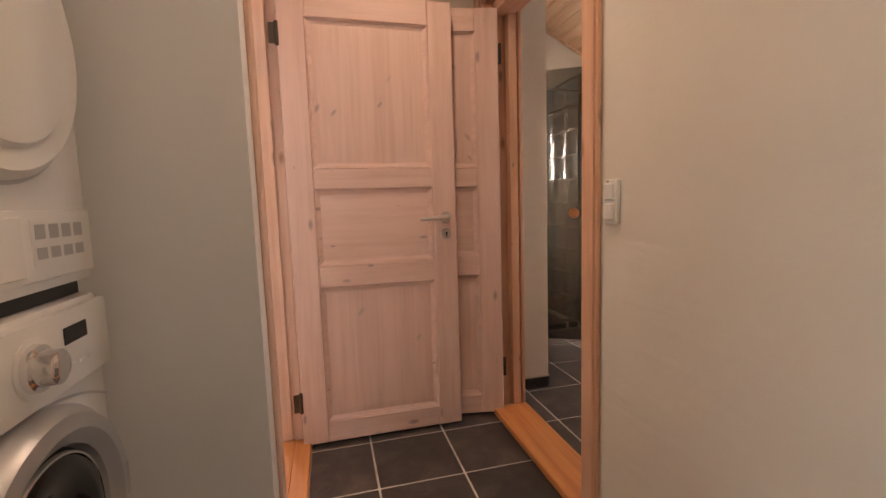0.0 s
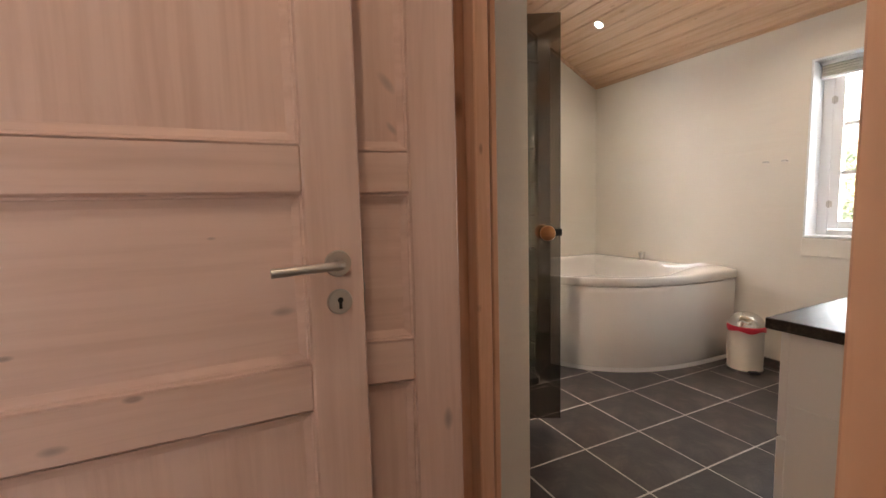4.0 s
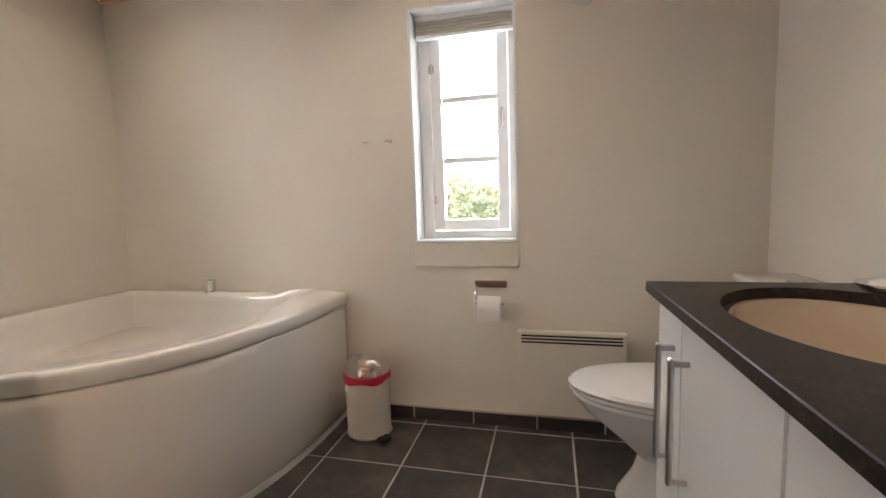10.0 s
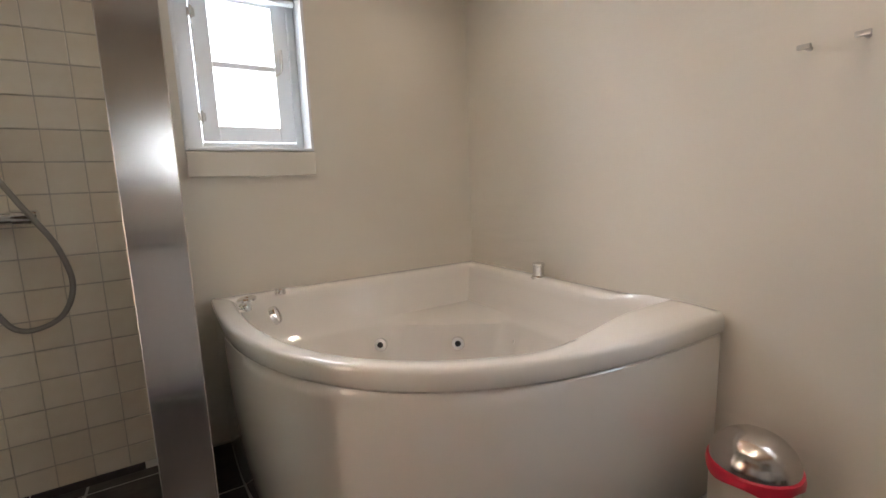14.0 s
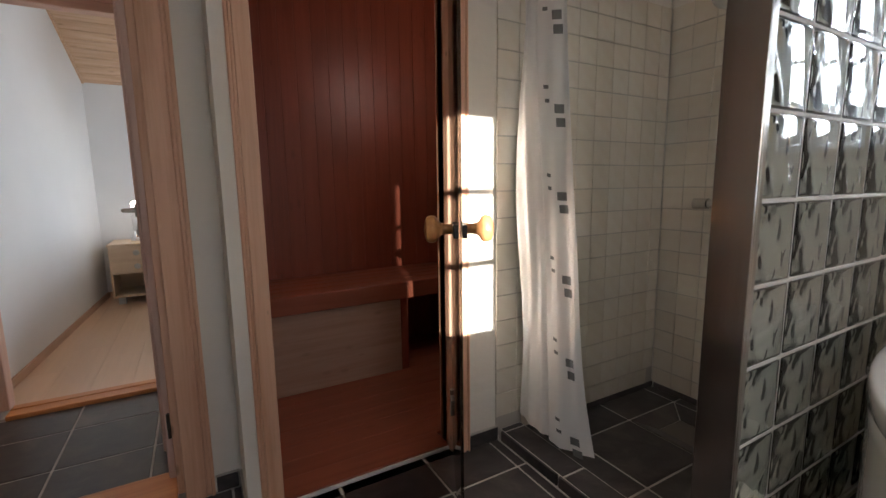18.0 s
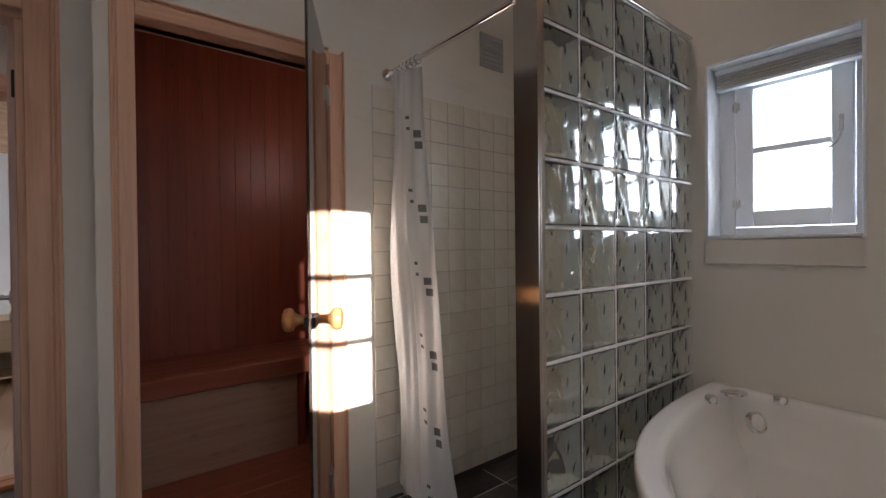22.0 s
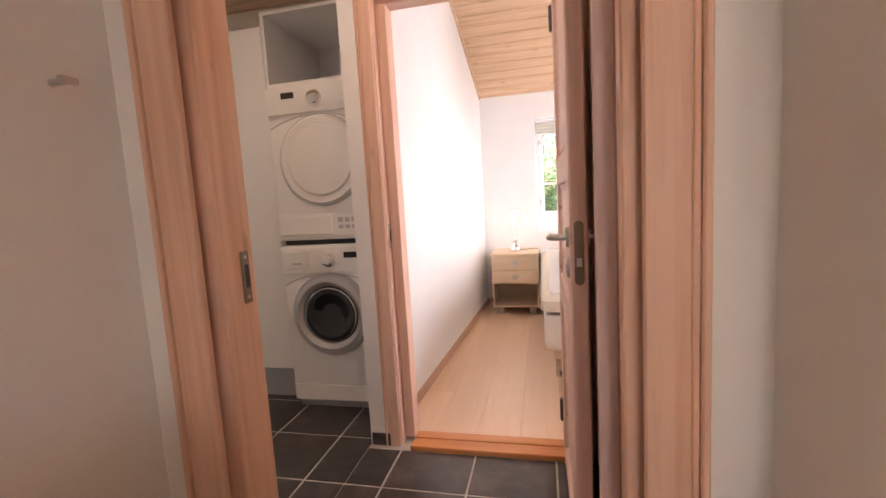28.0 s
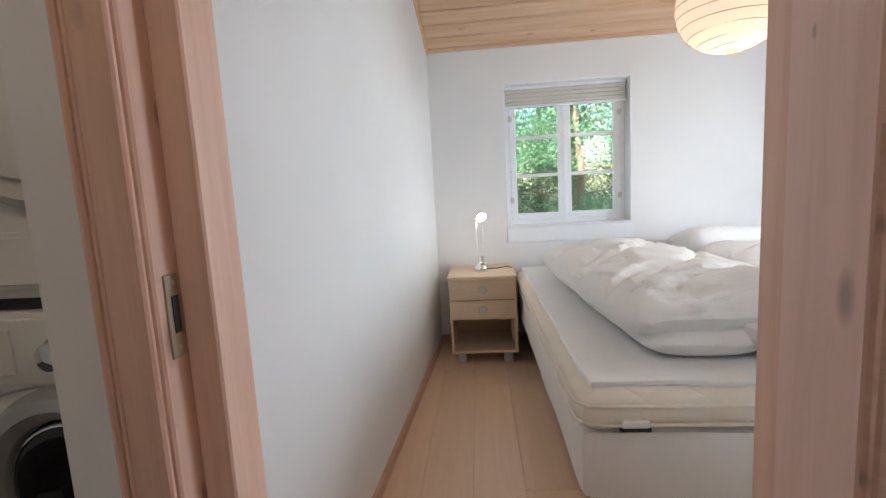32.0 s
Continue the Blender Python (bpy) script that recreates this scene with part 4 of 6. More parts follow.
_ov = part("overflow", lathe(bmesh.new(), [(0.037, -0.004), (0.037, 0.012), (0.033, 0.017), (0.029, 0.014), (0.028, 0.008)], 32, _m, False), M_CHROME, tub, "round chrome overflow ring", True)
part("overflow_disc", lathe(bmesh.new(), [(0.0285, 0.004), (0.027, 0.010), (0.012, 0.012)], 32, _m), M_ACRYL, _ov, "white overflow disc", True)
for (x, y), r in (((2.69, 4.585), 0.021), ((2.845, 4.765), 0.022)):
    part("button", lathe(bmesh.new(), [(r, 0.603), (r, 0.622), (r * 0.8, 0.628)], 20, Matrix.Translation((x, y, 0))), M_CHROME, tub, "round chrome control button", True)
_bm = lathe(bmesh.new(), [(0.046, 0.0), (0.046, 0.008), (0.038, 0.013), (0.020, 0.012), (0.016, 0.009)], 36, Matrix.Translation((2.713, 4.725, 0.606)) @ pose(0, 0, 0, 0, 0, 45) @ Matrix.Diagonal((1.0, 0.62, 1.0, 1.0)))
part("control_plate", _bm, M_CHROME, tub, "oval chrome control plate", True)
_bm = lathe(bmesh.new(), [(0.032, 0.60), (0.032, 0.612), (0.024, 0.616), (0.024, 0.655), (0.028, 0.658), (0.028, 0.668), (0.02, 0.672)], 24, Matrix.Translation((3.828, 4.295, 0)))
part("filler", _bm, M_CHROME, tub, "squat chrome tub filler knob", True)

# ---------------------------------------------------------------- bathroom: glass block wall and shower
blocks = thing("glass_block_wall", "wall of wavy clear glass blocks with steel end", "glass wall", pose(2.48, 3.87, 0), kind="structure")
# hollow block: smooth outer skin, wavy inner skin
_bm = box(-0.040, 0.040, -0.095, 0.095, -0.095, 0.095, 0.010, 2)
bmesh.ops.recalc_face_normals(_bm, faces=_bm.faces)
_n = 44
_rb = random.Random(5)
_dents = [(_rb.uniform(-0.075, 0.075), _rb.uniform(-0.075, 0.075), _rb.choice((1, 1, -1)) * _rb.uniform(0.7, 1.7), _rb.uniform(0.013, 0.026), _rb.uniform(0.006, 0.010), _rb.choice((1, 1, -1)) * _rb.uniform(0.0022, 0.0038)) for _ in range(10)]


def block_relief(y, z, side):
    """Pressed pattern of short slanting dents over a slow swell."""
    h = 0.0011 * math.sin(52 * y + 30 * z + side) + 0.0008 * math.sin(70 * z - 18 * y)
    for cy, cz, a, la, lp, amp in _dents:
        dy, dz = (y - cy) * side, z - cz
        u, v = dy * math.cos(a) + dz * math.sin(a), -dy * math.sin(a) + dz * math.cos(a)
        h += 0.80 * amp * math.exp(-(u / la) ** 2 - (v / lp) ** 2)
    return h


_in = bmesh.new()
_gr = []
for s in (-1, 1):
    g = []
    for j in range(_n + 1):
        row = []
        for i in range(_n + 1):
            y, z = -0.088 + 0.176 * i / _n, -0.088 + 0.176 * j / _n
            wv = block_relief(y, z, s)
            row.append(_in.verts.new((s * (0.0325 + (wv if 0 < i < _n and 0 < j < _n else 0)), y, z)))
        g.append(row)
    for j in range(_n):
        for i in range(_n):
            _in.faces.new((g[j][i], g[j][i + 1], g[j + 1][i + 1], g[j + 1][i]))
    _gr.append([g[0][i] for i in range(_n)] + [g[j][_n] for j in range(_n)] + [g[_n][_n - i] for i in range(_n)] + [g[_n - j][0] for j in range(_n)])
ring_faces(_in, _gr[0], _gr[1])
bmesh.ops.recalc_face_normals(_in, faces=_in.faces)
bmesh.ops.reverse_faces(_in, faces=_in.faces)
_tmp = bpy.data.meshes.new("cavity")
_in.to_mesh(_tmp)
_bm.from_mesh(_tmp)
_in.free()
_me = bpy.data.meshes.new("glass_block")
_bm.to_mesh(_me)
_bm.free()
_me.materials.append(M_BLOCK)
_me.shade_smooth()
_me.set_sharp_from_angle(angle=radians(38))
for r in range(10):
    for c in range(5):
        ob = new("glass_block", _me)
        ob.parent, ob.location = blocks, (0, 0.100 + 0.198 * c, 0.125 + 0.199 * r)
        ob.visible_shadow = False
_bm = bmesh.new()
for r in range(11):
    bx(_bm, -0.037, 0.037, 0.002, 0.985, 0.021 + 0.199 * r, 0.029 + 0.199 * r)
part("bed_joint", _bm, M_MORTAR, blocks)
_bm = bmesh.new()
for c in range(1, 6):
    for r in range(10):
        bx(_bm, -0.036, 0.036, 0.001 + 0.198 * c - 0.002, 0.001 + 0.198 * c + 0.003, 0.029 + 0.199 * r, 0.220 + 0.199 * r)
part("head_joint", _bm, M_MORTAR, blocks)
_bm = bmesh.new()
bx(_bm, -0.047, 0.047, -0.012, -0.001, 0.0, 2.03, 0.002)
bx(_bm, 0.0415, 0.0465, -0.001, 0.016, 0.0, 2.03, 0.001)
bx(_bm, -0.0465, -0.0415, -0.001, 0.016, 0.0, 2.03, 0.001)
part("end_post", _bm, M_STEEL, blocks, "tall brushed steel end channel")
part("top_cap", box(-0.045, 0.045, -0.001, 0.988, 2.021, 2.030, 0.001), M_STEEL, blocks)
part("base_strip", box(-0.043, 0.043, 0.0, 0.988, 0.0, 0.021, 0.001), M_MORTAR, blocks)

rod = thing("curtain_rod", "thin chrome shower curtain rod", "curtain rod", pose(0, 0, 0))
part("rod", tube(bmesh.new(), [(1.64, 3.90, 1.93), (2.44, 3.862, 1.89)], 0.011, 14), M_CHROME, rod, "", True)
part("flange", cyl(bmesh.new(), (1.631, 3.90, 1.93), (1.643, 3.90, 1.93), 0.026, seg=22), M_CHROME, rod, "", True)

# curtain: a gathered cloth, wider at the foot
def curtain_point(u, v):
    """u 0..1 across, v 0..1 from top to foot."""
    x0 = 1.703 - 0.020 * min(1.0, 2 * v)
    spread = 1.863 + 0.050 * v + 0.20 * max(0.0, v - 0.46) ** 1.3 - x0
    w = max(0.0, (u - 0.48) / 0.52)
    fold = 0.060 * w * w * (3 - 2 * w) - 0.014 * math.sin(math.pi * min(1.0, u / 0.48)) + 0.022 * math.exp(-((u - 0.46 - 0.05 * math.sin(3 * v)) / 0.035) ** 2) + 0.004 * math.sin(u * 29 + 4 * v)
    y = 3.897 + 0.058 * v + fold - 0.02 * v * (1 - u) - 0.02 + 0.015 * math.sin(9 * v + 4 * u)
    return Vector((x0 + spread * u + 0.008 * math.sin(11 * v + 7 * u), y, 1.905 - 1.84 * v + 0.05 * (1 - u) * v + 0.012 * math.sin(6 * u) * v))


curtain = thing("shower_curtain", "white shower curtain with grey squares, pushed aside", "curtain", pose(0, 0, 0))
_bm = bmesh.new()
_g = [[_bm.verts.new(curtain_point(i / 60, j / 50)) for i in range(61)] for j in range(51)]
_g2 = [[_bm.verts.new(curtain_point(i / 60, j / 50) + Vector((0, 0.0025, 0))) for i in range(61)] for j in range(51)]
for g in (_g, _g2):
    for j in range(50):
        for i in range(60):
            _bm.faces.new((g[j][i], g[j][i + 1], g[j + 1][i + 1], g[j + 1][i]))
part("cloth", _bm, M_CURTAIN, curtain, "", True)


def curtain_patch(u0, u1, v0, v1, material):
    bm = bmesh.new()
    n = 4
    g = [[bm.verts.new(curtain_point(u0 + (u1 - u0) * i / n, v0 + (v1 - v0) * j / n) + Vector((0.001, -0.003, 0))) for i in range(n + 1)] for j in range(n + 1)]
    for j in range(n):
        for i in range(n):
            bm.faces.new((g[j][i], g[j][i + 1], g[j + 1][i + 1], g[j + 1][i]))
    part("printed_square", bm, material, curtain)


for k in range(6):
    v = 0.142 + 0.165 * k
    curtain_patch(0.775, 0.885, v, v + 0.0165, M_PRINT)
    curtain_patch(0.79, 0.90, v + 0.025, v + 0.0415, M_PRINT)
    curtain_patch(0.63, 0.69, v - 0.034, v - 0.027, M_PRINT)
    curtain_patch(0.64, 0.70, v - 0.009, v - 0.002, M_PRINT)
for i in range(7):
    x = 1.695 + 0.031 * i
    _bm = bmesh.new()
    tube(_bm, [(x, 3.895 + 0.018 * math.cos(a), 1.918 + 0.018 * math.sin(a)) for a in [2 * math.pi * k / 14 for k in range(15)]], 0.0022, 6)
    part("ring", _bm, M_CHROME, curtain, "", True)

shower = thing("shower_set", "chrome thermostat shower with rail, handset and hose", "shower", pose(1.993, 4.845, 0))
part("thermostat", tube(bmesh.new(), [(-0.13, -0.055, 0.968), (0.13, -0.055, 0.968)], 0.019, 18), M_CHROME, shower, "chrome thermostat bar", True)
for x0, x1 in ((-0.155, -0.095), (0.085, 0.145)):
    part("control_knob", tube(bmesh.new(), [(x0, -0.055, 0.968), (x1, -0.055, 0.968)], 0.0245, 18), M_CHROME, shower, "", True)
for x in (-0.075, 0.075):
    part("wall_union", cyl(bmesh.new(), (x, 0, 0.968), (x, -0.04, 0.968), 0.028, 0.02, 20), M_CHROME, shower, "", True)
part("rail", tube(bmesh.new(), [(-0.012, -0.05, 1.24), (-0.012, -0.05, 1.86)], 0.0105, 14), M_CHROME, shower, "chrome riser rail", True)
for z in (1.26, 1.84):
    part("bracket", tube(bmesh.new(), [(-0.012, 0, z), (-0.012, -0.055, z)], 0.016, 12), M_CHROME, shower, "", True)
part("slider", cyl(bmesh.new(), (-0.012, -0.05, 1.64), (-0.012, -0.05, 1.70), 0.022, seg=16), M_CHROME, shower, "", True)
_bm = tube(bmesh.new(), smooth_pts([(0.006, -0.085, 1.53), (0.004, -0.09, 1.62), (-0.008, -0.11, 1.72), (-0.02, -0.15, 1.79)], 5), 0.013, 12)
lathe(_bm, [(0.014, -0.01), (0.045, 0.012), (0.05, 0.022), (0.046, 0.028)], 24, pose(-0.022, -0.155, 1.795, 125, 0, 0))
part("handset", _bm, M_CHROME, shower, "chrome hand shower", True)
_bm = tube(bmesh.new(), smooth_pts([(0.006, -0.085, 1.53), (0.004, -0.07, 1.38), (0.012, -0.065, 1.26), (0.045, -0.065, 1.14), (0.11, -0.075, 1.01), (0.145, -0.085, 0.95), (0.185, -0.075, 0.86), (0.205, -0.07, 0.74), (0.165, -0.07, 0.64),
                                    (0.08, -0.065, 0.605), (0.025, -0.06, 0.64), (-0.006, -0.06, 0.75), (0.008, -0.055, 0.945)], 8), 0.0085, 10)
part("hose", _bm, M_HOSE, shower, "looped metal shower hose", True)

# drain: four mitred slabs falling to a square cover
drain = thing("shower_drain", "square floor drain sunk between four sloping slate slabs", "drain", pose(1.970, 4.622, SHF))
_o, _i, _dz = 0.163, 0.078, -0.026
for k in range(4):
    _bm = bmesh.new()
    _q = [(-_o + 0.005, -_o), (_o - 0.005, -_o), (_i - 0.004, -_i), (-_i + 0.004, -_i)]
    _t = [_bm.verts.new((x, y, 0.0 if i < 2 else _dz)) for i, (x, y) in enumerate(_q)]
    _u = [_bm.verts.new((x, y, (0.0 if i < 2 else _dz) - 0.008)) for i, (x, y) in enumerate(_q)]
    _bm.faces.new(_t)
    _bm.faces.new(_u[::-1])
    ring_faces(_bm, _u, _t)
    _bm.transform(Matrix.Rotation(math.pi / 2 * k, 4, "Z"))
    part("slab", _bm, M_TILE, drain)
_bm = bmesh.new()
_a = [_bm.verts.new((x, y, -0.0035)) for x, y in ((-_o, -_o), (_o, -_o), (_o, _o), (-_o, _o))]
_b = [_bm.verts.new((x, y, _dz - 0.0025)) for x, y in ((-_i, -_i), (_i, -_i), (_i, _i), (-_i, _i))]
ring_faces(_bm, _a, _b)
part("joint", _bm, M_GROUT, drain)
part("cover", box(-0.076, 0.076, -0.076, 0.076, _dz - 0.012, _dz - 0.002, 0.002), M_COVER, drain, "grey slate drain cover")

vent = thing("air_vent", "small grey square wall vent", "vent", pose(1.631, 4.549, 2.20))
part("frame", box(0, 0.012, -0.085, 0.085, -0.09, 0.09, 0.003), M_GREYPL, vent)
for i in range(7):
    part("slat", box(0.010, 0.020, -0.07, 0.07, -0.075 + 0.023 * i, -0.066 + 0.023 * i, 0.001), M_PLINTH, vent)

# ---------------------------------------------------------------- bathroom: smoked sauna door
_d = Vector((2.152 - 1.655, 3.337 - 3.605, 0))
sdoor = thing("glass_door", "open smoked glass sauna door with wooden knobs", "door", pose(1.660, 3.603, 0.07, 0, 0, math.degrees(math.atan2(_d.y, _d.x))))
L = 0.562
pane = part("leaf", box(0.012, L, -0.004, 0.004, 0.0, 1.845, 0.001), M_SMOKE, sdoor, "smoked brown glass leaf")
for s in (-1, 1):
    _bm = lathe(bmesh.new(), [(0.0135, 0.0155), (0.0135, 0.034), (0.0150, 0.044), (0.021, 0.051), (0.030, 0.056), (0.0340, 0.063), (0.0345, 0.070), (0.031, 0.080), (0.019, 0.0855), (0.004, 0.087)], 28, pose(L - 0.070, 0, 0.888, -90 * s, 0, 0))
    part("knob", _bm, M_KNOB, sdoor, "turned honey-coloured wooden knob", True)
    part("knob_plate", box(L - 0.092, L + 0.004, *sorted((s * 0.0043, s * 0.016)), 0.872, 0.904, 0.0015), M_BLACK, sdoor, "flat black knob plate")
for z in (0.17, 1.70):
    _bm = box(-0.012, 0.05, -0.012, 0.012, z - 0.03, z + 0.03, 0.002)
    cyl(_bm, (-0.006, -0.004, z - 0.05), (-0.006, -0.004, z + 0.05), 0.009, seg=12)
    part("hinge", _bm, M_NICKEL, sdoor, "steel glass-door hinge", True)

# ---------------------------------------------------------------- sauna inside
sauna = thing("sauna_lining", "dark red vertical panelling inside the sauna", "wall panelling", kind="structure")
_w = 0.092
_spots = [(0.326, 2.91 + _w * (i + 0.5), 1.225) for i in range(15)]
pieces(sauna, "panel_board", _spots, (0.016, _w - 0.0004, 2.45), M_SAUNA, 0.0014)
_sp = [(0.34 + _w * (i + 0.5), 2.91, 1.225) for i in range(13)]
pieces(sauna, "side_board", _sp + [(x, 4.30, z) for x, y, z in _sp], (_w - 0.0012, 0.016, 2.45), M_SAUNA, 0.0022)
pieces(sauna, "front_board", [(1.517, y, 1.225) for y in (3.68, 3.77, 3.86, 3.95, 4.04, 4.13, 4.22)], (0.014, 0.088, 2.45), M_SAUNA, 0.003)
part("back_fill", box(0.312, 1.525, 4.31, 4.33, 0, 2.45), M_SAUNA, sauna)
bench = thing("sauna_bench", "dark red slatted sauna bench with pale front board", "bench", pose(0, 0, 0))
for i in range(5):
    part("slat", box(0.338 + 0.0925 * i, 0.4285 + 0.0925 * i, 2.92, 4.29, 0.508, 0.532, 0.004), M_SAUNAY, bench)
part("front_rail", box(0.802, 0.824, 2.92, 4.29, 0.437, 0.534, 0.005), M_SAUNAY, bench)
part("front_board", box(0.785, 0.802, 2.92, 3.77, 0.012, 0.508, 0.003), M_SAUNAPALE, bench, "pale unstained front board")
for y in (3.772, 4.245):
    part("leg", box(0.757, 0.802, y, y + 0.045, 0.012, 0.508, 0.004), M_SAUNA, bench)
part("wall_batten", box(0.336, 0.372, 2.92, 4.29, 0.46, 0.508, 0.003), M_SAUNA, bench)
lampbox = thing("sauna_lamp", "small sauna wall lamp behind wooden slats, lit", "lamp", pose(1.508, 4.02, 1.80, 0, 0, -90))
part("back_plate", box(-0.10, 0.10, -0.012, 0.0, -0.12, 0.12, 0.003), M_SAUNA, lampbox)
part("bulb", lathe(bmesh.new(), [(0.01, -0.05), (0.03, -0.03), (0.035, 0.0), (0.02, 0.04), (0.01, 0.05)], 20, pose(0, -0.055, 0)), M_BULB, lampbox, "glowing bulb", True)
for i in range(5):
    part("slat", box(-0.09 + 0.038 * i, -0.062 + 0.038 * i, -0.115, -0.105, -0.12, 0.12, 0.002), M_SAUNA, lampbox)
for z in (-0.115, 0.105):
    part("batten", box(-0.092, 0.092, -0.104, -0.012, z, z + 0.010, 0.002), M_SAUNA, lampbox)
deck = thing("sauna_duckboard", "red-brown close-laid boards over the sauna floor", "floor boards", kind="structure")
pieces(deck, "floor_board", [(0.39 + 0.114 * i, 3.605, 0.006) for i in range(10)], (0.1128, 1.37, 0.012), M_SAUNAY, 0.002)

# ---------------------------------------------------------------- bathroom: vanity
vanity = thing("vanity_cabinet", "white foil vanity cabinet with drawers and steel bars", "cabinet", pose(0, 0, 0))
VY = 2.305
_bm = box(1.90, 3.08, 1.777, VY - 0.02, 0.10, 0.63, 0.002)
for a in ((1.90, 1.916, 1.777, VY - 0.02), (3.064, 3.08, 1.777, VY - 0.02), (1.916, 3.064, 1.777, 1.793), (1.916, 3.064, VY - 0.036, VY - 0.02)):
    bx(_bm, *a, 0.63, 0.795, 0.001)
part("body", _bm, M_CAB, vanity)
part("plinth", box(1.92, 3.06, 1.777, VY - 0.07, 0.0, 0.10), M_PLINTH, vanity)
_cols = ((1.903, 2.515), (2.519, 2.902), (2.906, 3.077))
for c, (a, b) in enumerate(_cols):
    fronts = ((0.105, 0.30), (0.304, 0.545), (0.549, 0.793)) if c == 0 else ((0.105, 0.793),)
    for z0, z1 in fronts:
        f = part("drawer" if c == 0 else "door", box(a, b, VY - 0.02, VY, z0, z1, 0.003), M_CAB, vanity)
        bm = bmesh.new()
        if c == 0:
            xa, xb, zz = a + 0.165, b - 0.198, z1 - 0.020
            bx(bm, xa, xb, VY + 0.026, VY + 0.036, zz - 0.007, zz + 0.007, 0.003)
            for x in (xa + 0.012, xb - 0.012):
                bx(bm, x - 0.006, x + 0.006, VY, VY + 0.027, zz - 0.006, zz + 0.006, 0.001)
        else:
            xx = b - 0.045 if c == 1 else a + 0.045
            bx(bm, xx - 0.008, xx + 0.008, VY + 0.026, VY + 0.036, 0.448, 0.712, 0.003)
            for z in (0.458, 0.702):
                bx(bm, xx - 0.006, xx + 0.006, VY, VY + 0.027, z - 0.006, z + 0.006, 0.001)
        part("handle", bm, M_NICKEL, f, "brushed steel bar handle")

counter = thing("worktop", "dark brown-black laminate worktop on white vanity", "worktop", pose(0, 0, 0))
# top with an oval hole
SX, SY, SA, SB = 2.775, 2.075, 0.265, 0.19
_bm = bmesh.new()
x0, x1, y0, y1 = 1.89, 3.095, 1.777, 2.328
N = 64
for z in (0.82, 0.796):
    hole, rim = [], []
    for i in range(N):
        a = 2 * math.pi * i / N
        c, s = math.cos(a), math.sin(a)
        hole.append(_bm.verts.new((SX + SA * c, SY + SB * s, z)))
        k = min(((x1 - SX) if c > 0 else (SX - x0)) / max(abs(c), 1e-6), ((y1 - SY) if s > 0 else (SY - y0)) / max(abs(s), 1e-6))
        rim.append(_bm.verts.new((SX + k * c, SY + k * s, z)))
    corners = []
    for cx, cy in ((x1, y1), (x0, y1), (x0, y0), (x1, y0)):
        corners.append(_bm.verts.new((cx, cy, z)))
    for i in range(N):
        j = (i + 1) % N
        a0, a1 = 2 * math.pi * i / N, 2 * math.pi * (i + 1) / N
        mid = None
        for (cx, cy), cv in zip(((x1, y1), (x0, y1), (x0, y0), (x1, y0)), corners):
            ang = math.atan2(cy - SY, cx - SX) % (2 * math.pi)
            if a0 < ang < a1:
                mid = cv
        _bm.faces.new((hole[i], hole[j], rim[j], mid, rim[i]) if mid else (hole[i], hole[j], rim[j], rim[i]))
    if z == 0.82:
        top_hole, top_rim, top_c = hole, rim, corners
ring_faces(_bm, top_hole, hole)
part("slab", _bm, M_COUNTER, counter)
_bm = bmesh.new()
bx(_bm, x0, x1, y1 - 0.002, y1 + 0.003, 0.795, 0.8205, 0.002)
bx(_bm, x0 - 0.003, x0 + 0.002, y0, y1 + 0.003, 0.795, 0.8205, 0.002)
bx(_bm, x1 - 0.002, x1 + 0.003, y0, y1 + 0.003, 0.795, 0.8205, 0.002)
part("edge_band", _bm, M_COUNTER, counter)

# the wall is a little out of square: the run grows deeper towards its east end
for o in list(vanity.children_recursive) + list(counter.children_recursive):
    for v in o.data.vertices:
        v.co.y += 0.030 * (v.co.x - 1.89) / 1.2 * (v.co.y - 1.777) / 0.55

basin = thing("wash_basin", "white oval undermounted wash basin", "basin", pose(SX, SY, 0.008))
_bm = bmesh.new()
_rings = []
for sc, z in ((1.03, 0.7875), (0.99, 0.7875), (0.965, 0.76), (0.88, 0.70), (0.70, 0.665), (0.40, 0.650), (0.10, 0.646)):
    _rings.append([_bm.verts.new((SA * sc * math.cos(2 * math.pi * i / 48), SB * sc * math.sin(2 * math.pi * i / 48), z)) for i in range(48)])
for a, b in zip(_rings, _rings[1:]):
    ring_faces(_bm, a, b)
_bm.faces.new(_rings[-1])
part("bowl", _bm, M_SINK, basin, "", True)
part("waste", lathe(bmesh.new(), [(0.032, 0.645), (0.032, 0.650), (0.02, 0.652)], 24), M_CHROME, basin, "chrome waste plug", True)
tap = thing("basin_tap", "low chrome single-lever basin tap", "tap", pose(2.87, 1.835, 0.821))
part("body", lathe(bmesh.new(), [(0.028, 0), (0.028, 0.006), (0.023, 0.012), (0.021, 0.075), (0.024, 0.085), (0.018, 0.10)], 24), M_CHROME, tap, "", True)
part("spout", tube(bmesh.new(), smooth_pts([(0, 0, 0.045), (0, 0.05, 0.06), (0, 0.11, 0.055), (0, 0.135, 0.045)], 6), 0.014, 14), M_CHROME, tap, "", True)
part("lever", tube(bmesh.new(), smooth_pts([(0, 0, 0.095), (0, 0.03, 0.115), (0, 0.09, 0.135)], 5), 0.008, 10), M_CHROME, tap, "", True)
dish = thing("soap_dish", "small round chrome soap dish by the basin", "soap dish", pose(3.0, 1.93, 0.821))
part("dish", lathe(bmesh.new(), [(0.03, 0), (0.04, 0.003), (0.055, 0.018), (0.052, 0.019), (0.036, 0.007)], 28), M_CHROME, dish, "", True)
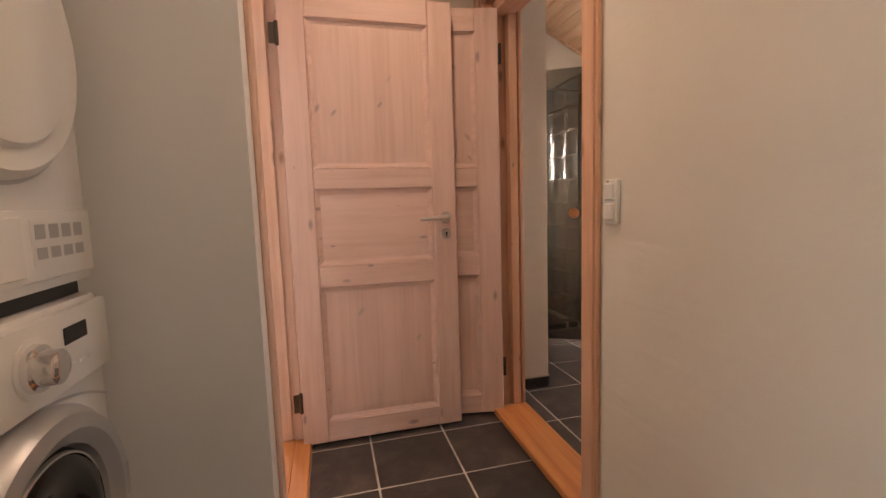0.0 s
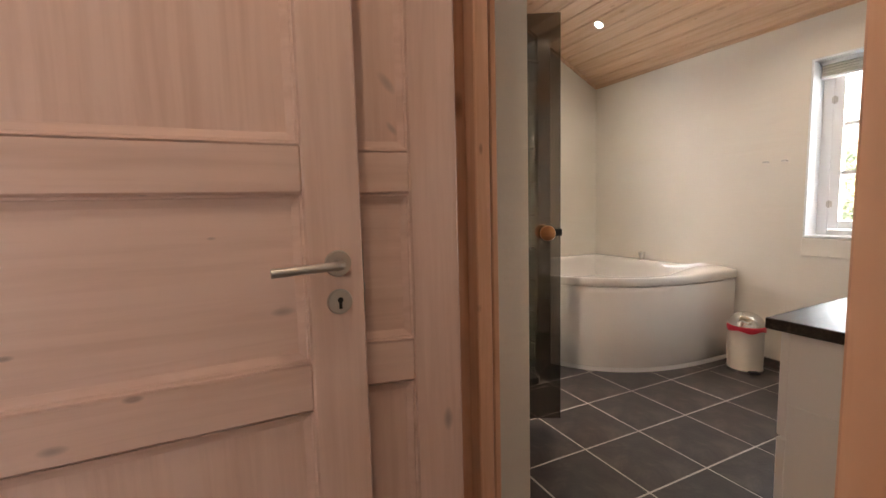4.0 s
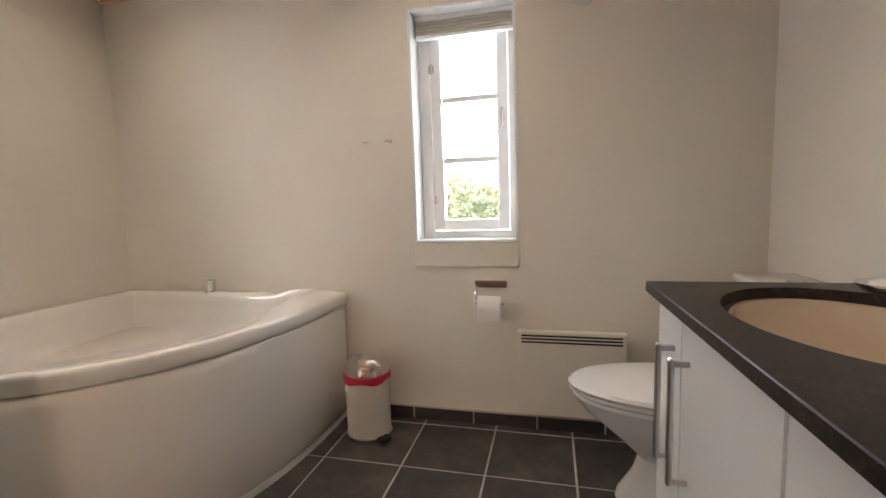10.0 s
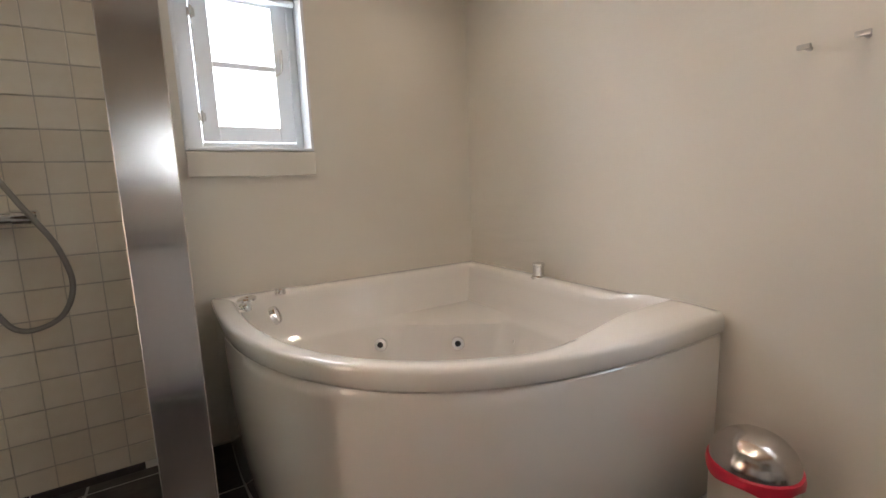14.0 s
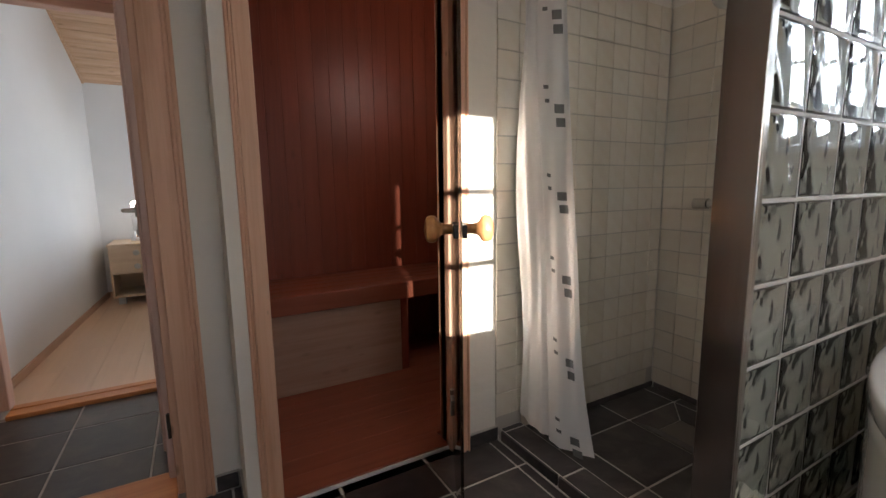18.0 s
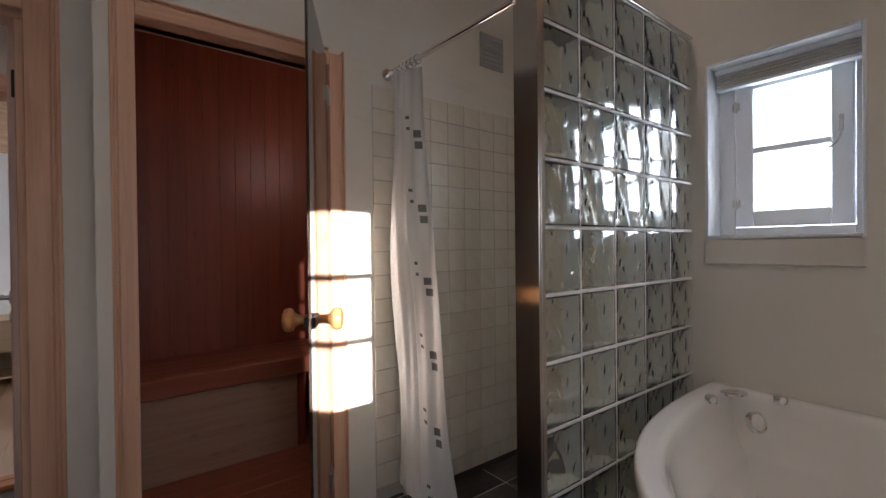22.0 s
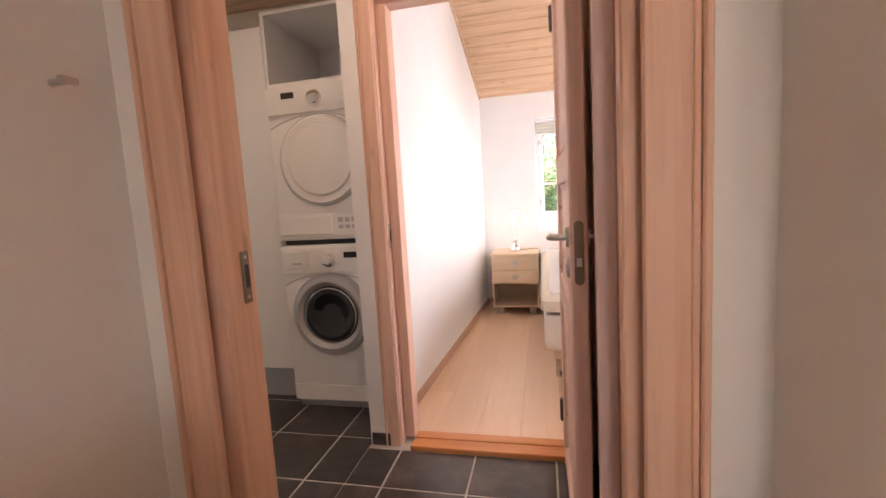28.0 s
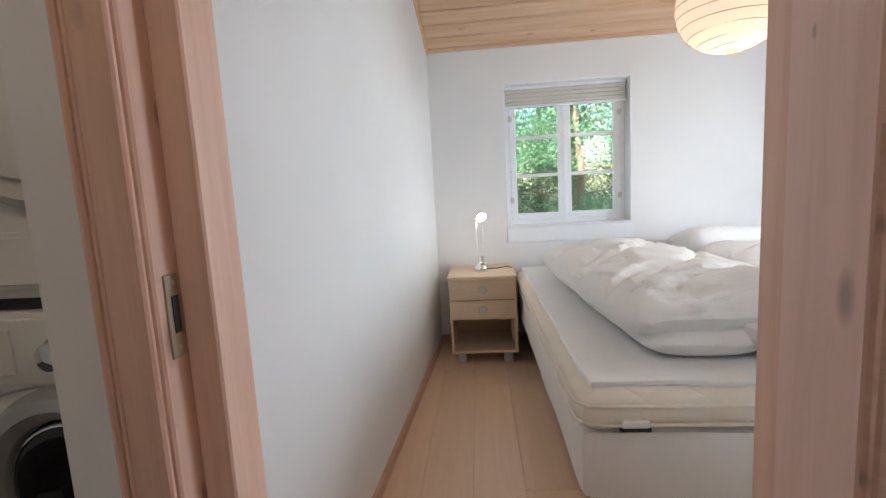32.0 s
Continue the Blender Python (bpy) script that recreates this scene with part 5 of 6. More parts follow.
part("soap", lathe(bmesh.new(), [(0.02, 0.008), (0.032, 0.013), (0.030, 0.022), (0.012, 0.027)], 24), M_CERAMIC, dish, "white bar of soap", True)

mirror = thing("wall_mirror", "large wall mirror in a broad pewter frame", "mirror", pose(0, 1.776, 0))
MX0, MX1, MZ0, MZ1, FW = 1.905, 2.99, 1.092, 1.98, 0.044
part("glass", box(MX0 + 0.034, MX1 - 0.034, 0.008, 0.013, MZ0 + 0.034, MZ1 - 0.034), M_MIRROR, mirror, "silvered mirror glass")
for a in ((MX0, MX1, MZ0, MZ0 + FW), (MX0, MX1, MZ1 - FW, MZ1), (MX0, MX0 + FW, MZ0 + FW, MZ1 - FW), (MX1 - FW, MX1, MZ0 + FW, MZ1 - FW)):
    part("frame_bar", box(a[0], a[1], 0.001, 0.032, a[2], a[3], 0.010, 3), M_MIRFRAME, mirror, "")
outlet = thing("wall_socket", "white double wall socket under the mirror", "socket", pose(1.93, 1.776, 1.03))
part("plate", box(-0.026, 0.026, 0, 0.010, -0.042, 0.042, 0.003), M_PLASTIC, outlet)
for z in (-0.018, 0.02):
    part("insert", box(-0.018, 0.018, 0.009, 0.013, z - 0.015, z + 0.015, 0.002), M_PLASTIC, outlet)
    for x in (-0.007, 0.007):
        part("pin_hole", cyl(bmesh.new(), (x, 0.0125, z), (x, 0.0135, z), 0.0025, seg=10), M_BLACK, outlet)


def wall_hook(name, m):
    h = thing(name, "small steel coat hook with a flat head on the wall", "hook", m, "wall hooks")
    part("stem", cyl(bmesh.new(), (0, 0, 0), (0, -0.032, 0), 0.006, seg=14), M_NICKEL, h, "", True)
    part("head", box(-0.014, 0.014, -0.042, -0.030, -0.006, 0.006, 0.003, 2), M_NICKEL, h, "", True)
    return h


for y in (3.397, 3.291):
    wall_hook("wall_hook", pose(3.871, y, 1.309, 0, 0, -90))
for x in (1.755, 1.61, 1.50):
    wall_hook("wall_hook", pose(x, 1.774, 1.322, 0, 0, 180))

# ---------------------------------------------------------------- bathroom: toilet, bin, heater, roll
wc = thing("toilet", "white ceramic toilet with closed lid", "toilet", pose(3.46, 1.776, 0))
WZ = 0.95


def oval(bm, cx, cy, a, b0, b1, z, n=40):
    """Ring: half width a, reach b0 to the back and b1 to the front."""
    out = []
    for i in range(n):
        t = 2 * math.pi * i / n
        s = math.sin(t)
        out.append(bm.verts.new((cx + a * math.cos(t), 0.92 * (cy + (b1 if s > 0 else b0) * s), z * WZ)))
    return out


_bm = bmesh.new()
_r = [oval(_bm, 0, 0.33, 0.12, 0.20, 0.325, 0.0), oval(_bm, 0, 0.33, 0.118, 0.20, 0.318, 0.03), oval(_bm, 0, 0.33, 0.10, 0.20, 0.265, 0.11), oval(_bm, 0, 0.34, 0.098, 0.21, 0.235, 0.17), oval(_bm, 0, 0.40, 0.125, 0.25, 0.25, 0.24),
      oval(_bm, 0, 0.43, 0.165, 0.27, 0.33, 0.33), oval(_bm, 0, 0.44, 0.178, 0.28, 0.365, 0.385), oval(_bm, 0, 0.44, 0.172, 0.275, 0.36, 0.398)]
for a, b in zip(_r, _r[1:]):
    ring_faces(_bm, a, b)
_bm.faces.new(_r[0][::-1])
_bm.faces.new(_r[-1])
part("bowl", _bm, M_CERAMIC, wc, "", True)
for nm, z0, z1, g in (("seat", 0.400, 0.416, 0.0), ("lid", 0.418, 0.440, 0.004)):
    _bm = bmesh.new()
    _r = [oval(_bm, 0, 0.44, 0.180 + g, 0.245, 0.372 + g, z0), oval(_bm, 0, 0.44, 0.184 + g, 0.25, 0.378 + g, (z0 + z1) / 2), oval(_bm, 0, 0.44, 0.176 + g, 0.245, 0.366 + g, z1), oval(_bm, 0, 0.44, 0.10, 0.15, 0.22, z1 + (0.007 if nm == "lid" else 0))]
    for a, b in zip(_r, _r[1:]):
        ring_faces(_bm, a, b)
    _bm.faces.new(_r[0][::-1])
    _bm.faces.new(_r[-1])
    part(nm, _bm, M_CERAMIC, wc, "", True)
part("cistern", box(-0.19, 0.19, 0.004, 0.19, 0.40, 0.725, 0.025, 3), M_CERAMIC, wc, "", True)
part("cistern_lid", box(-0.197, 0.197, 0.002, 0.197, 0.725, 0.752, 0.010, 2), M_CERAMIC, wc, "", True)
part("flush_button", lathe(bmesh.new(), [(0.022, 0.752), (0.022, 0.758), (0.018, 0.761)], 20, Matrix.Translation((0, 0.10, 0))), M_CHROME, wc, "", True)
part("pedestal_back", box(-0.10, 0.10, 0.01, 0.20, 0.0, 0.40, 0.03, 3), M_CERAMIC, wc, "", True)

bin_ = thing("pedal_bin", "cream pedal bin with steel dome lid and red liner", "bin", pose(3.70, 3.39, 0))
part("base_ring", lathe(bmesh.new(), [(0.100, 0), (0.104, 0.004), (0.104, 0.018), (0.098, 0.022)], 36), M_CHROME, bin_, "", True)
part("body", lathe(bmesh.new(), [(0.097, 0.02), (0.097, 0.262), (0.099, 0.268)], 40), M_ENAMELW, bin_, "cream lacquered bin body", True)
_bm = bmesh.new()
_prof = [(0.100, 0.270, 0.0), (0.104, 0.262, 0.006), (0.106, 0.276, 0.002), (0.1035, 0.290, 0.0), (0.098, 0.294, 0.0)]
_rg = []
for r, z, wv in _prof:
    _rg.append([_bm.verts.new(((r + wv * 0.2 * math.sin(7 * a)) * math.cos(a), (r + wv * 0.2 * math.sin(7 * a)) * math.sin(a), z + wv * math.sin(5 * a + 1))) for a in [2 * math.pi * i / 48 for i in range(48)]])
for a, b in zip(_rg, _rg[1:]):
    ring_faces(_bm, a, b)
part("liner", _bm, M_RED, bin_, "red plastic liner edge", True)
part("lid", lathe(bmesh.new(), [(0.099, 0.290)] + [(0.099 * math.cos(a), 0.290 + 0.085 * math.sin(a)) for a in [math.pi / 2 * i / 10 for i in range(1, 10)]] + [(0.004, 0.375)], 40), M_STEEL, bin_, "brushed steel dome lid", True)
_bm = box(-0.028, 0.028, -0.135, -0.095, 0.012, 0.024, 0.004)
part("pedal", _bm, M_BLACK, bin_, "black pedal")
bin_.rotation_euler = (0, 0, radians(-35))

heater = thing("panel_heater", "flat cream electric panel heater on the wall", "heater", pose(3.87, 2.508, 0.095))
part("panel", box(-0.062, -0.022, -0.222, 0.222, 0.0, 0.372, 0.006, 2), M_ENAMELW, heater)
for i in range(3):
    part("slot", box(-0.0625, -0.060, -0.205, 0.205, 0.322 + 0.014 * i, 0.330 + 0.014 * i), M_BLACK, heater, "dark outlet slot")
part("bracket", box(-0.022, -0.001, -0.15, 0.15, 0.06, 0.31), M_PLASTIC, heater)

bedheat = thing("panel_heater", "long flat white panel heater under the window", "heater", pose(-0.72, 4.85, 0.09))
part("panel", box(-0.40, 0.40, -0.075, -0.03, 0.0, 0.39, 0.006, 2), M_ENAMEL, bedheat)
for i in range(3):
    part("slot", box(-0.37, 0.37, -0.0755, -0.073, 0.345 + 0.012 * i, 0.352 + 0.012 * i), M_BLACK, bedheat, "dark outlet slot")
for x in (-0.25, 0.25):
    part("bracket", box(x - 0.03, x + 0.03, -0.03, -0.001, 0.05, 0.34), M_PLASTIC, bedheat)

roll = thing("paper_holder", "chrome holder with a toilet roll", "paper holder", pose(3.87, 2.848, 0.671))
part("plate", box(-0.012, -0.001, -0.072, 0.072, -0.028, 0.006, 0.003), M_CHROME, roll)
part("arm", tube(bmesh.new(), smooth_pts([(-0.006, 0.060, -0.012), (-0.045, 0.062, -0.03), (-0.06, 0.060, -0.075), (-0.06, 0.05, -0.088), (-0.06, -0.062, -0.088)], 5), 0.004, 8), M_CHROME, roll, "", True)
_bm = cyl(bmesh.new(), (-0.06, 0.048, -0.100), (-0.06, -0.048, -0.100), 0.046, seg=36)
bx(_bm, -0.107, -0.104, -0.048, 0.048, -0.152, -0.100)
part("roll", _bm, M_PAPER, roll, "white paper roll", True)

alarm = thing("wall_speaker", "round white disc high on the wall", "detector", pose(3.87, 2.455, 1.84))
part("disc", lathe(bmesh.new(), [(0.05, 0), (0.052, 0.004), (0.050, 0.018), (0.042, 0.024), (0.038, 0.020), (0.01, 0.022)], 36, pose(0, 0, 0, 0, -90, 0)), M_PLASTIC, alarm, "", True)


def downlight(x, y, z, tilt, group):
    d = thing("downlight", "small recessed ceiling spotlight, lit", "lamp", Matrix.Translation((x, y, z)) @ pose(0, 0, 0, 0, tilt, 0), group)
    part("trim", lathe(bmesh.new(), [(0.028, -0.004), (0.040, -0.006), (0.042, 0.0)], 28, cap=False), M_NICKEL, d, "", True)
    part("bulb", lathe(bmesh.new(), [(0.004, -0.006), (0.026, -0.003), (0.027, -0.001)], 24), M_BULB, d, "glowing bulb", True)


for sx, sy in SPOTS:
    downlight(sx, sy, bath_ceiling(sx), math.degrees(math.atan(0.52)), "bathroom spotlights")
# Fittings for the added hall lamps; none is known there.
for sx, sy in HALL_ADDED_SPOTS:
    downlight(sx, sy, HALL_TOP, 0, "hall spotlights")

# ---------------------------------------------------------------- hall: laundry
cupboard = thing("laundry_cupboard", "tall white cupboard with two bar handles", "cupboard", pose(-0.035, 0.565, 0))
part("plinth", box(-0.60, -0.09, 0.004, 0.598, 0.0, 0.20), M_PLINTH, cupboard, "grey plinth board")
part("body", box(-0.62, -0.018, 0.0, 0.60, 0.20, 2.04, 0.002), M_CAB, cupboard)
for a, b, hx in ((0.002, 0.273, 0.235), (0.277, 0.598, 0.313)):
    d = part("door", box(-0.018, 0.0, a, b, 0.203, 2.038, 0.002), M_CAB, cupboard)
    bm = bmesh.new()
    bx(bm, 0.024, 0.033, hx - 0.006, hx + 0.006, 1.0, 1.235, 0.002)
    for z in (1.006, 1.229):
        bx(bm, 0.0, 0.025, hx - 0.005, hx + 0.005, z - 0.005, z + 0.005, 0.001)
    part("handle", bm, M_NICKEL, d, "slim steel bar handle")


def machine(name, label, z, kind):
    o = thing(name, label, "washing machine" if kind == "washer" else "tumble dryer", pose(0.012, 1.447, z))
    W, H = 0.26, (0.900 if kind == "washer" else 0.79)
    foot = 0.045 if kind == "washer" else 0.0
    part("body", box(-0.55, 0.0, -W, W, foot, H, 0.014, 2), M_ENAMEL, o, "", True)
    if foot:
        part("toe_recess", box(-0.53, -0.035, -W + 0.012, W - 0.012, 0.0, foot), M_GREYPL, o, "grey recessed toe strip")
    ph = H - 0.145
    part("control_panel", box(0.0, 0.016, -W + 0.004, W - 0.004, ph, H - 0.012, 0.006, 2), M_PLASTIC, o, "", True)
    cy = 0.02 if kind == "washer" else 0.02
    k = part("dial", lathe(bmesh.new(), [(0.038, 0), (0.036, 0.012), (0.029, 0.014), (0.027, 0.036), (0.022, 0.039)], 32, pose(0.016, cy, ph + 0.066, 0, 90, 0)), M_CHROME, o, "silver programme dial", True)
    part("dial_ring", lathe(bmesh.new(), [(0.047, 0), (0.047, 0.003), (0.040, 0.003)], 32, pose(0.0155, cy, ph + 0.066, 0, 90, 0)), M_PLASTIC, k, "", True)
    part("front_crease", tube(bmesh.new(), [(0.001, -0.25 + 0.5 * i / 24, ph - 0.010 - 0.055 * abs(2 * i / 24 - 1) ** 2.2) for i in range(25)], 0.0028, 8), M_GREYPL, o, "", True)
    sy = 0.140 if kind == "washer" else -0.13
    part("display", box(0.0155, 0.0175, sy - 0.036, sy + 0.036, ph + 0.075, ph + 0.105, 0.001), M_BLACK, o, "dark display strip")
    for i in range(4):
        part("button", box(0.0155, 0.019, (0.09 + 0.03 * i) - 0.009, (0.09 + 0.03 * i) + 0.009, ph + 0.032, ph + 0.042, 0.002), M_PLASTIC, o)
    if kind == "washer":
        part("drawer", box(0.0155, 0.020, -W + 0.02, -0.09, ph + 0.02, ph + 0.115, 0.003), M_PLASTIC, o)
        part("logo_bar", box(0.0202, 0.0208, -0.19, -0.135, ph + 0.045, ph + 0.055), M_GREYPL, o)
        c = pose(0.0, 0.008, 0.532, 0, 90, 0) @ Matrix.Diagonal((1.035, 1.035, 1.0, 1.0))
        ringo = part("porthole_ring", lathe(bmesh.new(), [(0.212, 0), (0.212, 0.020), (0.196, 0.042), (0.172, 0.046), (0.150, 0.030), (0.146, 0.012)], 56, c, False), M_RING, o, "silver porthole ring", True)
        part("porthole_glass", lathe(bmesh.new(), [(0.147, 0.010), (0.140, 0.022), (0.128, 0.030), (0.108, 0.031), (0.085, 0.022), (0.05, 0.008), (0.01, 0.002)], 48, c), M_DARKGLASS, ringo, "dark curved porthole glass", True)
        # Chrome ring added to read as the arc of highlight on the glass.
        part("glass_rim", lathe(bmesh.new(), [(0.1405, 0.0225), (0.138, 0.0275), (0.1345, 0.0280)], 48, c, False), M_CHROME, ringo, "chrome ring for the glint on the glass", True)
        part("door_catch", box(0.030, 0.044, 0.185, 0.215, 0.49, 0.56, 0.004), M_GREYPL, ringo)
        part("plinth_flap", box(0.0, 0.006, -W + 0.006, W - 0.006, 0.055, 0.14, 0.002), M_ENAMEL, o)
    else:
        c = pose(0.0, 0.02, 0.405, 0, 90, 0)
        part("door_disc", lathe(bmesh.new(), [(0.225, 0), (0.225, 0.012), (0.212, 0.022), (0.180, 0.020), (0.172, 0.028), (0.03, 0.034)], 56, c), M_PLASTIC, o, "round white dryer door", True)
        part("door_recess", lathe(bmesh.new(), [(0.233, 0.001), (0.233, 0.004), (0.226, 0.004)], 56, c, False), M_GREYPL, o, "", True)
        part("lower_panel", box(0.0, 0.004, -W + 0.004, W - 0.004, 0.02, 0.135, 0.002), M_PLASTIC, o)
        part("filter_flap", box(0.004, 0.008, -W + 0.02, 0.05, 0.03, 0.125, 0.002), M_ENAMEL, o, "")
        lab = part("care_label", box(0.0042, 0.0048, 0.075, 0.235, 0.045, 0.12), M_PLASTIC, o, "printed label with small pictures")
        for i in range(4):
            part("label_mark", box(0.0049, 0.0052, 0.085 + 0.037 * i, 0.112 + 0.037 * i, 0.088, 0.112), M_GREYPL, lab)
            part("label_text", box(0.0049, 0.0052, 0.085 + 0.037 * i, 0.112 + 0.037 * i, 0.055, 0.074), M_GREYPL, lab)
    return o


machine("washing_machine", "white front-loading washing machine with dark porthole", 0.0, "washer")
# Black slab paints the shade in the gap under the upper machine.
part("stacking_frame", box(-0.5, -0.02, -0.24, 0.24, 0.901, 0.925), M_BLACK, bpy.data.objects["washing_machine"], "black slab for the shaded gap between machines")
machine("tumble_dryer", "white tumble dryer stacked on a washing machine", 0.925, "dryer")
shelf = thing("wall_shelf", "open white box shelf above the dryer", "shelf", pose(-0.02, 1.172, 1.722))
for a in ((-0.60, -0.005, 0.0, 0.50, 0.0, 0.018), (-0.60, -0.005, 0.0, 0.50, 0.36, 0.378), (-0.60, -0.005, 0.0, 0.018, 0.018, 0.36), (-0.60, -0.005, 0.482, 0.50, 0.018, 0.36), (-0.60, -0.585, 0.018, 0.482, 0.018, 0.36)):
    part("board", box(*a, 0.001), M_CAB, shelf)
part("filler_side", box(-0.62, -0.02, 0.515, 0.578, -1.722, 0.36), M_WALL, shelf)

light_switch = thing("light_switch", "white double rocker light switch", "switch", pose(1.2275, 1.735, 1.04))
part("plate", box(-0.012, 0, -0.029, 0.029, -0.060, 0.060, 0.004, 2), M_PLASTIC, light_switch, "", True)
for z0, z1 in ((-0.05, -0.004), (0.004, 0.05)):
    part("rocker", box(-0.018, -0.010, -0.020, 0.020, z0, z1, 0.003), M_PLASTIC, light_switch)
part("pilot", box(-0.0128, -0.0115, 0.006, 0.014, 0.054, 0.058), M_BLACK, light_switch)
sock = thing("wall_socket", "white wall socket low on the hall wall", "socket", pose(-0.347, -0.619, 0.262))
part("plate", box(-0.026, 0.026, 0, 0.010, -0.042, 0.042, 0.003), M_PLASTIC, sock)
part("insert", box(-0.018, 0.018, 0.009, 0.013, -0.016, 0.016, 0.002), M_PLASTIC, sock)

# ---------------------------------------------------------------- bedroom: bed
def soft_box(bm, x0, x1, y0, y1, z0, z1, r=0.04, wob=0.006, nx=36, ny=24, nz=5, freq=6.0):
    """A padded box: rounded edges and a slightly uneven skin."""
    def shape(u, v, w):
        p = Vector((x0 + (x1 - x0) * u, y0 + (y1 - y0) * v, z0 + (z1 - z0) * w))
        c = Vector((min(max(p.x, x0 + r), x1 - r), min(max(p.y, y0 + r), y1 - r), min(max(p.z, z0 + r), z1 - r)))
        d = p - c
        if d.length > 1e-6:
            p = c + d.normalized() * min(d.length, r)
        return p + Vector((1, 1, 1)) * 0 + noise.noise_vector(p * freq) * wob
    cache = {}

    def vert(i, j, k):
        if (i, j, k) not in cache:
            cache[i, j, k] = bm.verts.new(shape(i / nx, j / ny, k / nz))
        return cache[i, j, k]

    def quad(a, b, c, d):
        bm.faces.new((vert(*a), vert(*b), vert(*c), vert(*d)))

    for i in range(nx):
        for j in range(ny):
            for k in (0, nz):
                quad((i, j, k), (i + 1, j, k), (i + 1, j + 1, k), (i, j + 1, k))
    for i in range(nx):
        for k in range(nz):
            for j in (0, ny):
                quad((i, j, k), (i + 1, j, k), (i + 1, j, k + 1), (i, j, k + 1))
    for j in range(ny):
        for k in range(nz):
            for i in (0, nx):
                quad((i, j, k), (i, j + 1, k), (i, j + 1, k + 1), (i, j, k + 1))
    return bm


def bed(y0, label):
    """Box-spring bed: head at the west wall, foot at the east."""
    b = thing("bed", label, "bed", pose(-0.35, y0, 0), "pair of beds")
    L, W = 2.01, 0.88
    part("base", soft_box(bmesh.new(), -L, 0.0, 0.0, W, 0.215, 0.425, 0.03, 0.006), M_BASE, b, "cloth-covered bed base", True)
    part("rail", box(-L + 0.05, -0.07, 0.05, W - 0.05, 0.145, 0.222, 0.004), M_BIRCH, b, "wooden under-rail")
    part("topper", soft_box(bmesh.new(), -L, 0.012, -0.008, W + 0.006, 0.425, 0.53, 0.045, 0.008, freq=9), M_TICKING, b, "quilted cream mattress", True)
    bm = bmesh.new()
    for zz in (0.452, 0.503):
        tube(bm, [(-L + 0.05, -0.011, zz), (-0.03, -0.011, zz), (0.010, 0.02, zz), (0.015, 0.06, zz), (0.015, W - 0.05, zz)], 0.005, 8)
    part("piping", bm, M_TICKING, b, "", True)
    part("sheet", soft_box(bmesh.new(), -L + 0.02, -0.045, 0.035, W - 0.03, 0.522, 0.548, 0.012, 0.006, freq=5), M_LINEN, b, "white sheet", True)
    part("label_tag", box(0.008, 0.022, 0.105, 0.175, 0.445, 0.467, 0.002), M_PAPER, b, "grey-white sewn label")
    part("label_edge", box(0.009, 0.024, 0.100, 0.180, 0.436, 0.446, 0.001), M_BLACK, b)
    for x in (-0.19, -L + 0.19):
        bm = bmesh.new()
        bx(bm, x - 0.02, x + 0.02, 0.06, 0.085, 0.0, 0.146, 0.002)
        bx(bm, x - 0.02, x + 0.02, W - 0.085, W - 0.06, 0.0, 0.146, 0.002)
        bx(bm, x - 0.02, x + 0.02, 0.085, W - 0.085, 0.0, 0.02, 0.002)
        part("runner_leg", bm, M_STEEL, b, "flat steel runner leg")
    return b


bed(2.54, "cream box-spring bed with white sheet, unmade")
bed(3.43, "second cream box-spring bed pushed alongside")


def puff(x0, x1, y0, y1, h, seed, nu=70, nv=44, power=0.62, along=False):
    """A filled roll of bedding lying on z = 0: rounded across, closed at both ends, with swells and creases."""
    bm = bmesh.new()
    off = Vector((seed * 3.7, seed * 1.9, seed * 2.3))
    rows = []
    for i in range(nu + 1):
        u = i / nu
        e = max(0.02, 1 - abs(2 * u - 1) ** 7) ** 0.5
        row = []
        for j in range(nv):
            a = 2 * math.pi * j / nv
            c, s = math.cos(a), math.sin(a)
            cy = math.copysign(abs(c) ** power, c)
            cz = math.copysign(abs(s) ** 0.8, s)
            p = Vector((x0 + (x1 - x0) * u, (y0 + y1) / 2 + (y1 - y0) / 2 * cy * (0.8 + 0.2 * e), 0.0))
            q = Vector((p.x, p.y, cz * 0.3)) * 1.0 + off
            swell = 1 + 0.30 * noise.noise(q * 2.1) + 0.12 * noise.noise(q * 4.5)
            w = noise.noise(Vector((q.x * 3.0 + 2.2 * q.y, q.y * 1.2, q.z)) * 1.6)
            crease = -0.34 * max(0.0, 0.20 - abs(w)) / 0.20
            if along:
                pull = noise.noise(Vector((q.x * 2.2 + q.y * 3.0, q.y * 11 - q.x * 3.5, q.z * 6)))
                fine = -0.13 * max(0.0, 0.26 - abs(pull)) / 0.26 + 0.05 * noise.noise(Vector((q.x * 6, q.y * 24, q.z * 8))) + 0.03 * noise.noise(q * 24)
            else:
                fine = 0.10 * noise.noise(Vector((q.x * 15 + 8 * q.y, q.y * 5, q.z * 4))) + 0.05 * noise.noise(q * 26)
            z = 0.5 * h * (1 + cz * e * (swell + crease + fine)) if s > 0 else 0.5 * h * (1 + cz * e)
            p.x += 0.03 * noise.noise(q * 2.7 + Vector((9, 0, 0)))
            p.y += 0.035 * noise.noise(q * 2.3 + Vector((0, 9, 0)))
            row.append(bm.verts.new((p.x, p.y, max(0.0, z))))
        rows.append(row)
    for r0, r1 in zip(rows, rows[1:]):
        ring_faces(bm, r0, r1)
    bm.faces.new(rows[0][::-1])
    bm.faces.new(rows[-1])
    return bm


